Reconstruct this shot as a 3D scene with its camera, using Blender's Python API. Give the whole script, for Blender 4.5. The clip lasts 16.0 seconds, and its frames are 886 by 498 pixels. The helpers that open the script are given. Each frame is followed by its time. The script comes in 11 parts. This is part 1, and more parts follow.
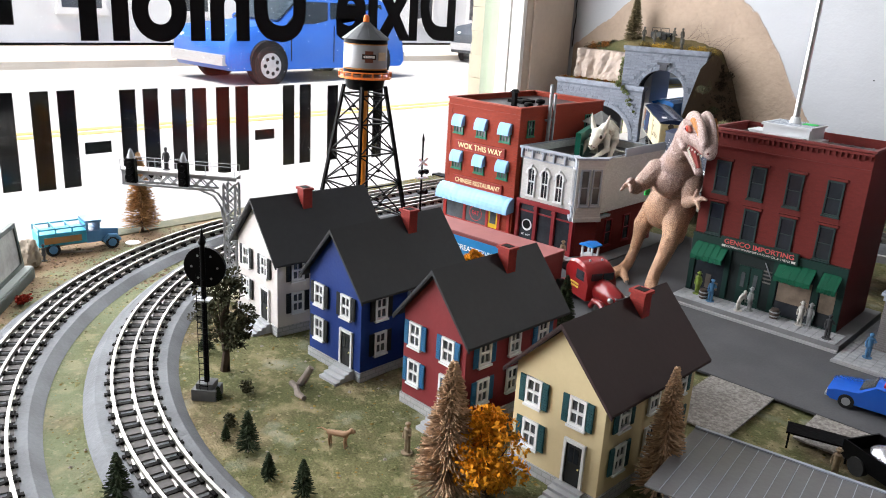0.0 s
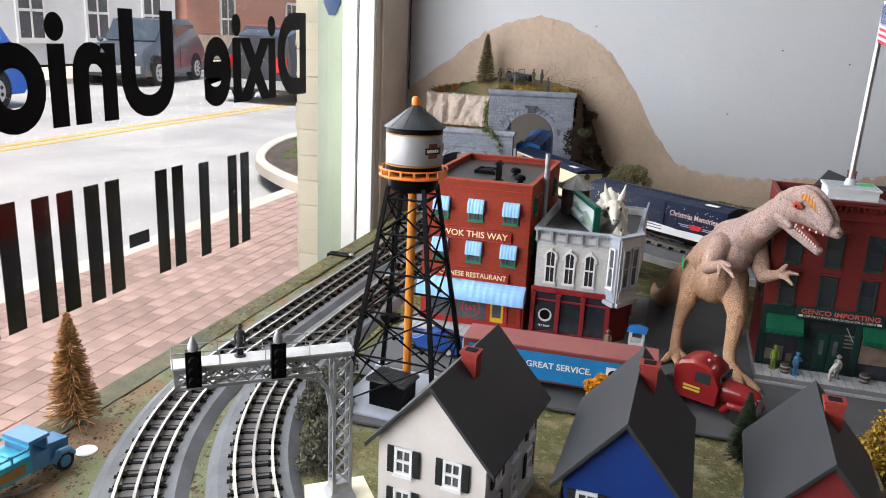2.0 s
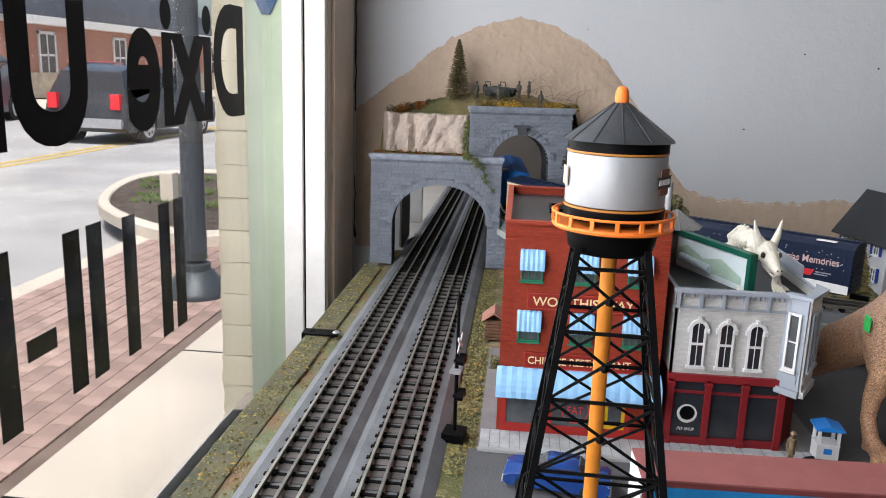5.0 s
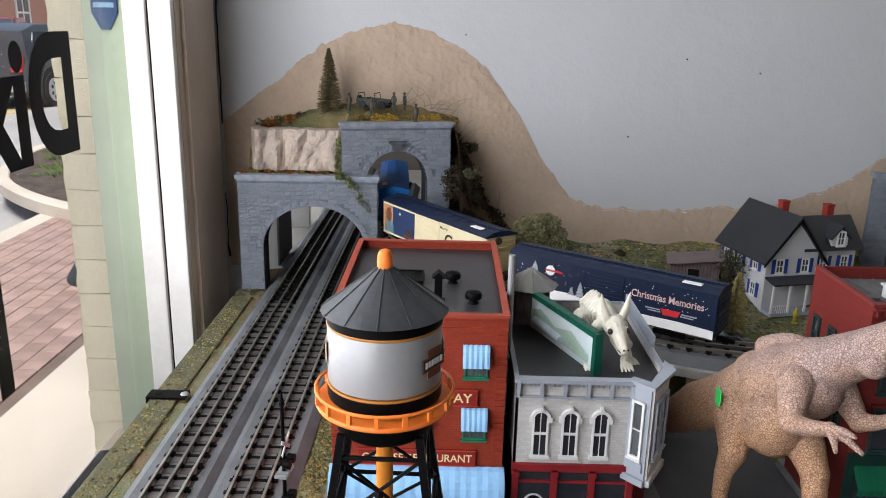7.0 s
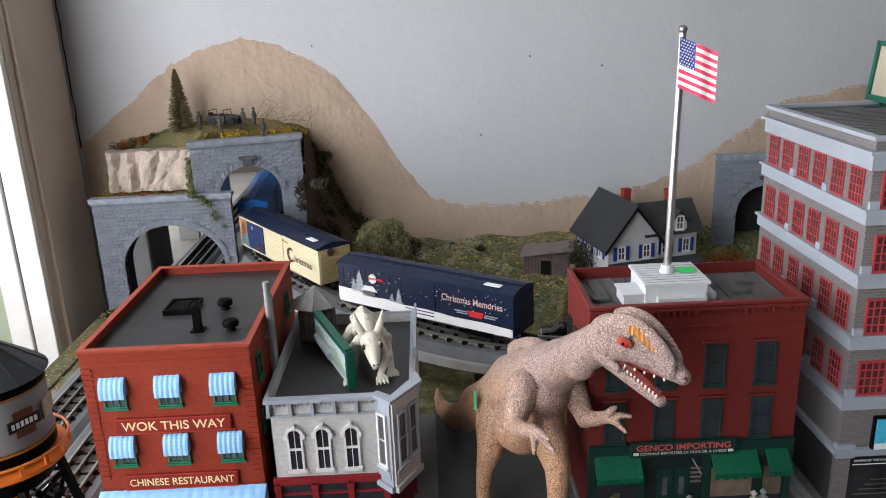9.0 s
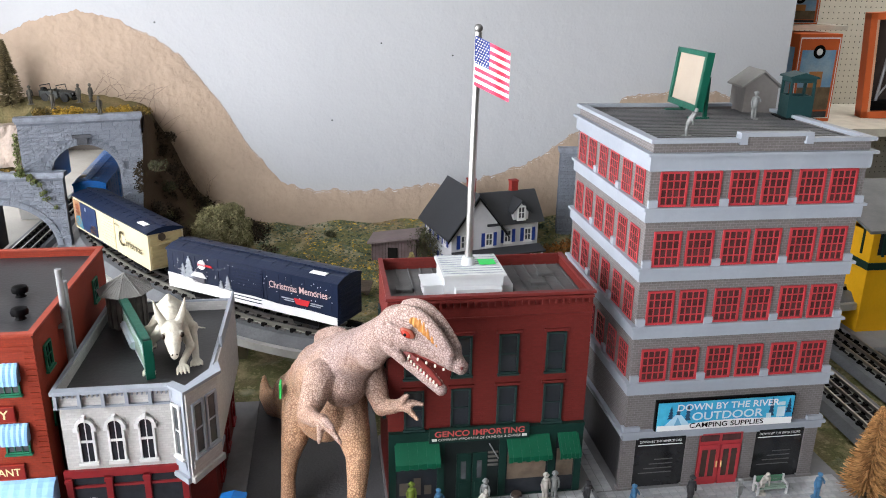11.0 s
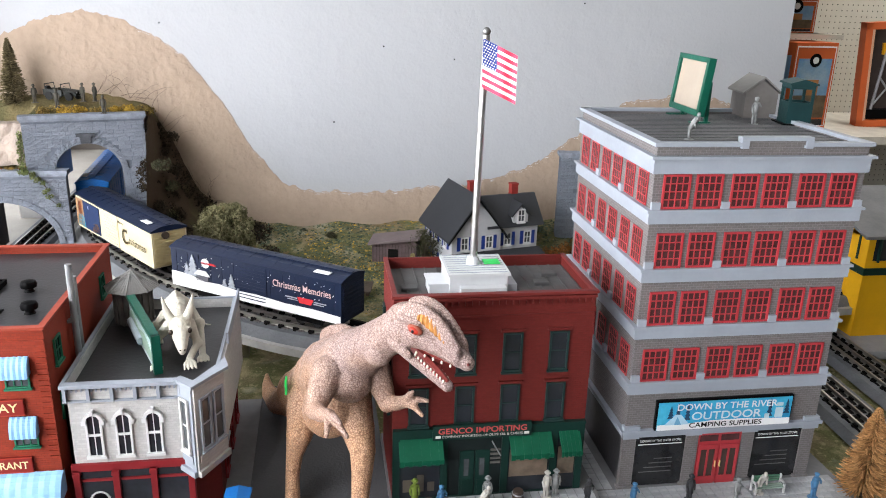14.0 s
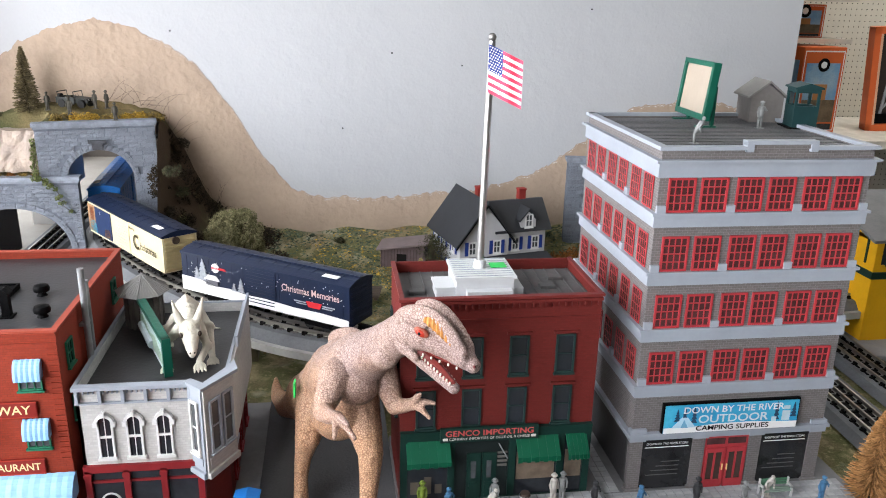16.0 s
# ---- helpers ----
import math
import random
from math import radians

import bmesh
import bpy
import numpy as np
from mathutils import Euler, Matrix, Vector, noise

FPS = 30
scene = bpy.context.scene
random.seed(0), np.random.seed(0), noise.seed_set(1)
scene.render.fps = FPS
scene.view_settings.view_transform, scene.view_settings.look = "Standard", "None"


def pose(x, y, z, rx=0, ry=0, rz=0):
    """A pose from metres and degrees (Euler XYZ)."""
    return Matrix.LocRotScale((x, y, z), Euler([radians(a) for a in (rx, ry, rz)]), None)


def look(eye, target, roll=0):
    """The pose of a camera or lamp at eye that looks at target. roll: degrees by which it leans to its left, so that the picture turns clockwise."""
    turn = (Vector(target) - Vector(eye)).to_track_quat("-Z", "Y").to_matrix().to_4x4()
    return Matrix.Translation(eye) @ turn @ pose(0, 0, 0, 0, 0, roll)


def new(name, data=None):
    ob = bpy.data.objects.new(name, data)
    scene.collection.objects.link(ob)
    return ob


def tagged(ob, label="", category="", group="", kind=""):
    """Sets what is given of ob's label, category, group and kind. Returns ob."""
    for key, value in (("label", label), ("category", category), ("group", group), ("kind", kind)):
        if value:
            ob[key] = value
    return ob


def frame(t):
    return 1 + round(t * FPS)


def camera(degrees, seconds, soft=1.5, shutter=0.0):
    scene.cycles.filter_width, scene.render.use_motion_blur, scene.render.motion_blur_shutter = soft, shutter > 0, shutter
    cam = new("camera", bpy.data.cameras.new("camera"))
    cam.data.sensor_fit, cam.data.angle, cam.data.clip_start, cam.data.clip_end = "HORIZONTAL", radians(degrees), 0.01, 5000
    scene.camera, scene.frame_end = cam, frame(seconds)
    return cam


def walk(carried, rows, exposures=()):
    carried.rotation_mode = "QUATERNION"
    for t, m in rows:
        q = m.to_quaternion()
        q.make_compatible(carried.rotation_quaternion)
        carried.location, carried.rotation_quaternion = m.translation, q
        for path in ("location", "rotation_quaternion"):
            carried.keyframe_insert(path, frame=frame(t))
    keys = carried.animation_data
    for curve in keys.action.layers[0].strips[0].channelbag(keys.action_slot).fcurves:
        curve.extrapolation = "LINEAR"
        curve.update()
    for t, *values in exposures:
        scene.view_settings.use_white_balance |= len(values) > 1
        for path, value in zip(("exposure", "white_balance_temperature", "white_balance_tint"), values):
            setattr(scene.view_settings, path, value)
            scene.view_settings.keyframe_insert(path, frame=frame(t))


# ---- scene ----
cam = camera(58.6, 16.0, 1.0)
METRES, EYE, TILT, LEAN, TURN = 1.9, 0.415, 0.0, 0.0, 42.4
ROWS = [
    (0.0, 0.0, 0.0, 0.0, 1.04, -17.66, -3.28),
    (0.5, -0.1113, 0.0253, 0.0083, -5.9, -17.68, -1.84),
    (1.0, -0.146, 0.0971, 0.0047, -9.91, -17.25, -3.0),
    (1.5, -0.1879, 0.1644, 0.0121, -17.46, -16.42, -3.73),
    (2.0, -0.2661, 0.201, 0.0234, -25.19, -15.51, -2.49),
    (2.5, -0.2729, 0.2584, 0.0313, -26.22, -15.18, -1.48),
    (3.0, -0.2573, 0.3229, 0.0237, -26.84, -14.77, -1.6),
    (5.5, -0.2828, 0.4801, -0.0154, -39.38, -12.33, -2.48),
    (6.0, -0.2461, 0.4747, 0.0193, -41.1, -12.12, -3.05),
    (6.5, -0.2228, 0.4741, 0.0354, -41.34, -14.84, -2.61),
    (7.0, -0.2086, 0.4726, 0.0484, -41.77, -16.04, -1.27),
    (7.5, -0.1955, 0.4571, 0.0537, -42.02, -15.75, -0.69),
    (8.0, -0.1855, 0.424, 0.0543, -41.53, -15.71, -0.46),
    (8.5, -0.1528, 0.3965, 0.071, -40.99, -16.1, -0.17),
    (9.0, -0.1231, 0.3738, 0.0764, -44.05, -17.45, 2.18),
    (9.5, -0.102, 0.3516, 0.0764, -46.88, -18.78, 2.12),
    (10.0, -0.086, 0.3361, 0.0788, -49.03, -19.16, 0.73),
    (12.5, -0.0959, 0.3293, 0.0825, -51.36, -18.22, -1.43),
    (13.0, -0.0979, 0.3311, 0.0817, -51.41, -18.16, -1.57),
    (13.5, -0.0987, 0.3338, 0.0795, -51.08, -18.31, -1.71),
    (14.0, -0.099, 0.3338, 0.0805, -51.06, -18.45, -1.62),
    (14.5, -0.0996, 0.3344, 0.0812, -50.83, -18.44, -1.29),
    (15.0, -0.0982, 0.3337, 0.0803, -50.69, -18.21, -1.4),
    (15.5, -0.0999, 0.3322, 0.0786, -50.54, -18.11, -1.47),
    (16.0, -0.1012, 0.3298, 0.0803, -50.42, -18.0, -1.3),
]
walk(cam, [(t, pose(0, 0, EYE, TILT, LEAN, TURN) @ pose(METRES * x, METRES * y, METRES * z, 90 + pitch, roll, yaw)) for t, x, y, z, yaw, pitch, roll in ROWS], [(0.0, 1.0), (0.5, 0.80), (1.0, 0.66), (2.0, 0.46), (5.5, 0.22), (7.0, 0.15), (9.0, 0.32), (9.5, 0.70), (10.0, 0.82), (12.5, 0.97), (16.0, 0.96)])

# ---- world, daylight and lamps ----
world = bpy.data.worlds.new("overcast_sky")
scene.world = world
world.use_nodes = True
wn, wl = world.node_tree.nodes, world.node_tree.links
sky = wn.new("ShaderNodeTexSky")
sky.sky_type, sky.sun_disc = "NISHITA", False
sky.sun_elevation, sky.sun_rotation = radians(60), radians(169)
sky.air_density, sky.dust_density, sky.ozone_density = 1.0, 4.0, 1.5
wl.new(sky.outputs[0], wn["Background"].inputs[0])
wn["Background"].inputs[1].default_value = 0.15

sun = new("sun", bpy.data.lights.new("sun", "SUN"))
sun.data.energy, sun.data.angle, sun.data.color = 5.0, radians(20), (1.0, 0.97, 0.93)
sun.matrix_world = look((0.95, -4.9, 8.66), (0, 0, 0))


def area(name, m, sx, sy, watts, colour):
    lamp = new(name, bpy.data.lights.new(name, "AREA"))
    lamp.data.shape, lamp.data.size, lamp.data.size_y = "RECTANGLE", sx, sy
    lamp.data.energy, lamp.data.color = watts, colour
    lamp.matrix_world = m
    return lamp


area("window_daylight", pose(-1.55, 0.06, 0.66, 0, -90, 0), 1.30, 3.06, 74, (0.96, 0.965, 0.985))
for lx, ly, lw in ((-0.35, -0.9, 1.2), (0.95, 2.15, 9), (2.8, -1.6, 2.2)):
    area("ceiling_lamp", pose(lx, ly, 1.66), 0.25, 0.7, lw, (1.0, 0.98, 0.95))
area("back_window_daylight", pose(-1.50, 2.65, 0.54, 0, -90, 0), 1.10, 0.88, 7, (0.96, 0.965, 0.985))

# ---- materials ----
def M(name, col, rough=0.6, metal=0.0, var=0.18, scale=30.0, bump=0.15, bscale=220.0, spec=0.25, col2=None, coat=0.0):
    """A painted, moulded or natural surface: two scales of colour variation and a fine relief."""
    m = bpy.data.materials.new(name)
    m.use_nodes = True
    n, l = m.node_tree.nodes, m.node_tree.links
    b = n["Principled BSDF"]
    b.inputs["Roughness"].default_value, b.inputs["Metallic"].default_value = rough, metal
    b.inputs["Specular IOR Level"].default_value = spec
    b.inputs["Coat Weight"].default_value = coat
    tc = n.new("ShaderNodeTexCoord")
    big, fine = n.new("ShaderNodeTexNoise"), n.new("ShaderNodeTexNoise")
    big.inputs["Scale"].default_value, big.inputs["Detail"].default_value = scale, 4
    fine.inputs["Scale"].default_value, fine.inputs["Detail"].default_value = bscale, 3
    l.new(tc.outputs["Object"], big.inputs["Vector"]), l.new(tc.outputs["Object"], fine.inputs["Vector"])
    ramp = n.new("ShaderNodeValToRGB")
    c = (*col, 1)
    d = (*col2, 1) if col2 else tuple(v * (1 - var) for v in col) + (1,)
    ramp.color_ramp.elements[0].position, ramp.color_ramp.elements[1].position = 0.35, 0.65
    ramp.color_ramp.elements[0].color, ramp.color_ramp.elements[1].color = d, c
    l.new(big.outputs["Fac"], ramp.inputs["Fac"])
    mix = n.new("ShaderNodeMix")
    mix.data_type, mix.blend_type = "RGBA", "MULTIPLY"
    mix.inputs[0].default_value = var
    l.new(ramp.outputs["Color"], mix.inputs[6]), l.new(fine.outputs["Fac"], mix.inputs[7])
    l.new(mix.outputs[2], b.inputs["Base Color"])
    if bump:
        bp = n.new("ShaderNodeBump")
        bp.inputs["Strength"].default_value, bp.inputs["Distance"].default_value = bump, 0.002
        l.new(fine.outputs["Fac"], bp.inputs["Height"]), l.new(bp.outputs["Normal"], b.inputs["Normal"])
    return m


def plaster(m, scale, ridge, depth):
    """Adds trowelled unevenness and thin dried ridges to a painted wall."""
    n, l = m.node_tree.nodes, m.node_tree.links
    b = n["Principled BSDF"]
    tc = n["Texture Coordinate"]
    low, rid, ramp, add = n.new("ShaderNodeTexNoise"), n.new("ShaderNodeTexNoise"), n.new("ShaderNodeValToRGB"), n.new("ShaderNodeMath")
    low.inputs["Scale"].default_value, low.inputs["Detail"].default_value = scale, 6
    rid.inputs["Scale"].default_value, rid.inputs["Detail"].default_value, rid.inputs["Distortion"].default_value = scale * 0.7, 3, 1.2
    e = ramp.color_ramp.elements
    e[0].position, e[1].position = 0.485, 0.515
    e[0].color, e[1].color = (0, 0, 0, 1), (0, 0, 0, 1)
    mid = ramp.color_ramp.elements.new(0.5)
    mid.color = (ridge, ridge, ridge, 1)
    l.new(tc.outputs["Object"], low.inputs["Vector"]), l.new(tc.outputs["Object"], rid.inputs["Vector"])
    l.new(rid.outputs["Fac"], ramp.inputs[0])
    add.operation = "ADD"
    l.new(low.outputs["Fac"], add.inputs[0]), l.new(ramp.outputs[0], add.inputs[1])
    bp = n.new("ShaderNodeBump")
    bp.inputs["Strength"].default_value, bp.inputs["Distance"].default_value = 1.0, depth
    l.new(add.outputs[0], bp.inputs["Height"])
    old = b.inputs["Normal"].links[0].from_socket
    l.new(old, bp.inputs["Normal"]), l.new(bp.outputs["Normal"], b.inputs["Normal"])
    return m


def brick_mat(name, col, joint, bw, bh, rough=0.65, depth=0.0006, strength=0.6, axes="xz"):
    """Moulded brickwork with fine recessed joints, sized in metres; axes: the two directions that the courses run in."""
    m = M(name, col, rough, bump=0, spec=0.18)
    n, l = m.node_tree.nodes, m.node_tree.links
    b = n["Principled BSDF"]
    tc, sep, comb, br = n.new("ShaderNodeTexCoord"), n.new("ShaderNodeSeparateXYZ"), n.new("ShaderNodeCombineXYZ"), n.new("ShaderNodeTexBrick")
    add = n.new("ShaderNodeMath")
    l.new(tc.outputs["Object"], sep.inputs[0])
    if axes == "xz":
        l.new(sep.outputs["X"], add.inputs[0]), l.new(sep.outputs["Y"], add.inputs[1])
        l.new(add.outputs[0], comb.inputs["X"]), l.new(sep.outputs["Z"], comb.inputs["Y"])
    else:
        l.new(sep.outputs["X"], comb.inputs["X"]), l.new(sep.outputs["Y"], comb.inputs["Y"])
    l.new(comb.outputs[0], br.inputs["Vector"])
    br.inputs["Scale"].default_value = 1.0
    br.inputs["Brick Width"].default_value, br.inputs["Row Height"].default_value = bw, bh
    br.inputs["Mortar Size"].default_value, br.inputs["Mortar Smooth"].default_value = bh * 0.09, 0.3
    br.inputs["Color1"].default_value, br.inputs["Color2"].default_value = (*col, 1), tuple(v * 0.86 for v in col) + (1,)
    br.inputs["Mortar"].default_value = (*joint, 1)
    old = b.inputs["Base Color"].links[0].from_node
    l.new(br.outputs["Color"], old.inputs[6])
    bp = n.new("ShaderNodeBump")
    bp.invert = True
    bp.inputs["Strength"].default_value, bp.inputs["Distance"].default_value = strength, depth
    l.new(br.outputs["Fac"], bp.inputs["Height"]), l.new(bp.outputs["Normal"], b.inputs["Normal"])
    return m


def glass_mat(name, tint=(1, 1, 1), rough=0.02):
    m = bpy.data.materials.new(name)
    m.use_nodes = True
    n, l = m.node_tree.nodes, m.node_tree.links
    mix, tr, gl, fr = n.new("ShaderNodeMixShader"), n.new("ShaderNodeBsdfTransparent"), n.new("ShaderNodeBsdfGlossy"), n.new("ShaderNodeLayerWeight")
    tr.inputs[0].default_value, gl.inputs["Roughness"].default_value = (*tint, 1), rough
    pw, ma = n.new("ShaderNodeMath"), n.new("ShaderNodeMath")
    pw.operation, pw.inputs[1].default_value = "POWER", 4.0
    ma.operation, ma.inputs[1].default_value, ma.inputs[2].default_value = "MULTIPLY_ADD", 0.30, 0.025
    l.new(fr.outputs["Facing"], pw.inputs[0]), l.new(pw.outputs[0], ma.inputs[0]), l.new(ma.outputs[0], mix.inputs[0]), l.new(tr.outputs[0], mix.inputs[1]), l.new(gl.outputs[0], mix.inputs[2])
    l.new(mix.outputs[0], n["Material Output"].inputs[0])
    return m


def ground_mat():
    """Scenic turf: olive, straw and grey-green flock in clumps over brown earth, with coarse relief."""
    m = M("scenic_turf", (0.235, 0.22, 0.105), 0.95, var=0.35, scale=9, bump=1.0, bscale=420, spec=0.1, col2=(0.27, 0.205, 0.125))
    n, l = m.node_tree.nodes, m.node_tree.links
    old = n["Principled BSDF"].inputs["Base Color"].links[0].from_node
    ramp = old.inputs[6].links[0].from_node
    e = ramp.color_ramp.elements.new(0.5)
    e.color = (0.155, 0.165, 0.070, 1)
    old.inputs[0].default_value = 0.75
    b, tc = n["Principled BSDF"], n["Texture Coordinate"]
    last = old.outputs[2]
    for scale, lo, hi, tint in ((34, 0.52, 0.66, (0.36, 0.285, 0.17)), (70, 0.56, 0.68, (0.085, 0.095, 0.04)), (21, 0.57, 0.72, (0.33, 0.325, 0.27)), (150, 0.58, 0.66, (0.34, 0.29, 0.17))):
        ns, mr, mix = n.new("ShaderNodeTexNoise"), n.new("ShaderNodeMapRange"), n.new("ShaderNodeMix")
        ns.inputs["Scale"].default_value, ns.inputs["Detail"].default_value = scale, 6
        mr.inputs["From Min"].default_value, mr.inputs["From Max"].default_value, mr.inputs["To Max"].default_value = lo, hi, 0.5
        mix.data_type, mix.inputs[7].default_value = "RGBA", (*tint, 1)
        l.new(tc.outputs["Object"], ns.inputs["Vector"]), l.new(ns.outputs["Fac"], mr.inputs[0]), l.new(mr.outputs[0], mix.inputs[0]), l.new(last, mix.inputs[6])
        last = mix.outputs[2]
    # green flock between the curved tracks, bare red-brown earth outside them
    sep, low, com, far = n.new("ShaderNodeSeparateXYZ"), n.new("ShaderNodeMath"), n.new("ShaderNodeCombineXYZ"), n.new("ShaderNodeVectorMath")
    low.operation, low.inputs[1].default_value = "MINIMUM", 0.872
    far.operation, far.inputs[1].default_value = "DISTANCE", (-0.465, 0.872, 0)
    l.new(tc.outputs["Object"], sep.inputs[0]), l.new(sep.outputs["Y"], low.inputs[0])
    left = n.new("ShaderNodeMath")
    left.operation, left.inputs[1].default_value = "MINIMUM", -0.465
    l.new(sep.outputs["X"], left.inputs[0]), l.new(left.outputs[0], com.inputs[0])
    l.new(low.outputs[0], com.inputs[1]), l.new(com.outputs[0], far.inputs[0])
    ns, add = n.new("ShaderNodeTexNoise"), n.new("ShaderNodeMath")
    ns.inputs["Scale"].default_value, ns.inputs["Detail"].default_value = 16, 5
    add.operation, add.inputs[1].default_value = "MULTIPLY_ADD", 0.22
    l.new(tc.outputs["Object"], ns.inputs["Vector"]), l.new(ns.outputs["Fac"], add.inputs[0]), l.new(far.outputs["Value"], add.inputs[2])
    fl, mid = n.new("ShaderNodeMapRange"), n.new("ShaderNodeMix")
    fl.inputs["From Min"].default_value, fl.inputs["From Max"].default_value, fl.inputs["To Max"].default_value = 0.70, 0.79, 0.55
    mid.data_type, mid.inputs[7].default_value = "RGBA", (0.165, 0.190, 0.120, 1)
    l.new(add.outputs[0], fl.inputs[0]), l.new(fl.outputs[0], mid.inputs[0]), l.new(last, mid.inputs[6])
    last = mid.outputs[2]
    mr, mix = n.new("ShaderNodeMapRange"), n.new("ShaderNodeMix")
    mr.inputs["From Min"].default_value, mr.inputs["From Max"].default_value = 0.885, 0.935
    l.new(add.outputs[0], mr.inputs[0])
    mix.data_type, mix.inputs[7].default_value = "RGBA", (0.20, 0.135, 0.085, 1)
    l.new(mr.outputs[0], mix.inputs[0]), l.new(last, mix.inputs[6]), l.new(mix.outputs[2], b.inputs["Base Color"])
    return m


def scale_skin():
    """Pebbled rubber skin: raised scales in fine seams, purple-grey on the back running into tan on belly and legs."""
    m = M("pebbled_skin", (0.53, 0.385, 0.33), 0.42, var=0.25, scale=14, bump=0, spec=0.4, col2=(0.41, 0.31, 0.295))
    n, l = m.node_tree.nodes, m.node_tree.links
    b, tc = n["Principled BSDF"], n["Texture Coordinate"]
    old = b.inputs["Base Color"].links[0].from_node
    sep, ns, add, mr, tan = n.new("ShaderNodeSeparateXYZ"), n.new("ShaderNodeTexNoise"), n.new("ShaderNodeMath"), n.new("ShaderNodeMapRange"), n.new("ShaderNodeMix")
    ns.inputs["Scale"].default_value, ns.inputs["Detail"].default_value = 22, 4
    add.operation, add.inputs[1].default_value = "MULTIPLY_ADD", 0.13
    l.new(tc.outputs["Object"], sep.inputs[0]), l.new(tc.outputs["Object"], ns.inputs["Vector"])
    l.new(ns.outputs["Fac"], add.inputs[0]), l.new(sep.outputs["Z"], add.inputs[2])
    mr.inputs["From Min"].default_value, mr.inputs["From Max"].default_value = 0.275, 0.165
    l.new(add.outputs[0], mr.inputs[0])
    tan.data_type, tan.inputs[7].default_value = "RGBA", (0.58, 0.35, 0.21, 1)
    l.new(mr.outputs[0], tan.inputs[0]), l.new(old.outputs[2], tan.inputs[6])
    warp, mixv = n.new("ShaderNodeTexNoise"), n.new("ShaderNodeMix")
    warp.inputs["Scale"].default_value = 60
    mixv.data_type, mixv.blend_type, mixv.inputs[0].default_value = "RGBA", "LINEAR_LIGHT", 0.004
    l.new(tc.outputs["Object"], warp.inputs["Vector"]), l.new(tc.outputs["Object"], mixv.inputs[6]), l.new(warp.outputs["Color"], mixv.inputs[7])
    edge, cell = n.new("ShaderNodeTexVoronoi"), n.new("ShaderNodeTexVoronoi")
    edge.feature = "DISTANCE_TO_EDGE"
    for vo in (edge, cell):
        vo.inputs["Scale"].default_value = 410
        l.new(mixv.outputs[2], vo.inputs["Vector"])
    ramp = n.new("ShaderNodeValToRGB")
    e = ramp.color_ramp.elements
    e[0].color, e[1].color, e[1].position = (0.36, 0.26, 0.225, 1), (1, 1, 1, 1), 0.20
    ramp.color_ramp.interpolation = "EASE"
    l.new(edge.outputs["Distance"], ramp.inputs[0])
    mix, tone, var = n.new("ShaderNodeMix"), n.new("ShaderNodeMapRange"), n.new("ShaderNodeMix")
    for q in (mix, var):
        q.data_type, q.blend_type = "RGBA", "MULTIPLY"
    mix.inputs[0].default_value, var.inputs[0].default_value = 0.85, 1.0
    tone.inputs["To Min"].default_value, tone.inputs["To Max"].default_value = 0.86, 1.12
    hue = n.new("ShaderNodeSeparateColor")
    l.new(cell.outputs["Color"], hue.inputs[0]), l.new(hue.outputs[0], tone.inputs[0])
    l.new(tan.outputs[2], mix.inputs[6]), l.new(ramp.outputs[0], mix.inputs[7])
    l.new(mix.outputs[2], var.inputs[6]), l.new(tone.outputs[0], var.inputs[7]), l.new(var.outputs[2], b.inputs["Base Color"])
    bp = n.new("ShaderNodeBump")
    bp.inputs["Strength"].default_value, bp.inputs["Distance"].default_value = 0.7, 0.0012
    l.new(ramp.outputs[0], bp.inputs["Height"]), l.new(bp.outputs["Normal"], b.inputs["Normal"])
    return m


def bank_soil(m):
    """Bare dark brown soil along the steep bank, ragged at its edges."""
    n, l = m.node_tree.nodes, m.node_tree.links
    b, tc = n["Principled BSDF"], n["Texture Coordinate"]
    sep, ns, add = n.new("ShaderNodeSeparateXYZ"), n.new("ShaderNodeTexNoise"), n.new("ShaderNodeMath")
    ns.inputs["Scale"].default_value, ns.inputs["Detail"].default_value = 26, 5
    add.operation, add.inputs[1].default_value = "MULTIPLY_ADD", 0.10
    l.new(tc.outputs["Object"], sep.inputs[0]), l.new(tc.outputs["Object"], ns.inputs["Vector"])
    l.new(ns.outputs["Fac"], add.inputs[0]), l.new(sep.outputs["X"], add.inputs[2])
    up, down, both, mix = n.new("ShaderNodeMapRange"), n.new("ShaderNodeMapRange"), n.new("ShaderNodeMath"), n.new("ShaderNodeMix")
    up.inputs["From Min"].default_value, up.inputs["From Max"].default_value = -0.865, -0.84
    down.inputs["From Min"].default_value, down.inputs["From Max"].default_value = -0.735, -0.775
    both.operation = "MULTIPLY"
    for q in (up, down):
        l.new(add.outputs[0], q.inputs[0])
    l.new(up.outputs[0], both.inputs[0]), l.new(down.outputs[0], both.inputs[1])
    mix.data_type, mix.inputs[7].default_value = "RGBA", (0.070, 0.048, 0.032, 1)
    l.new(both.outputs[0], mix.inputs[0]), l.new(b.inputs["Base Color"].links[0].from_socket, mix.inputs[6])
    l.new(mix.outputs[2], b.inputs["Base Color"])
    return m


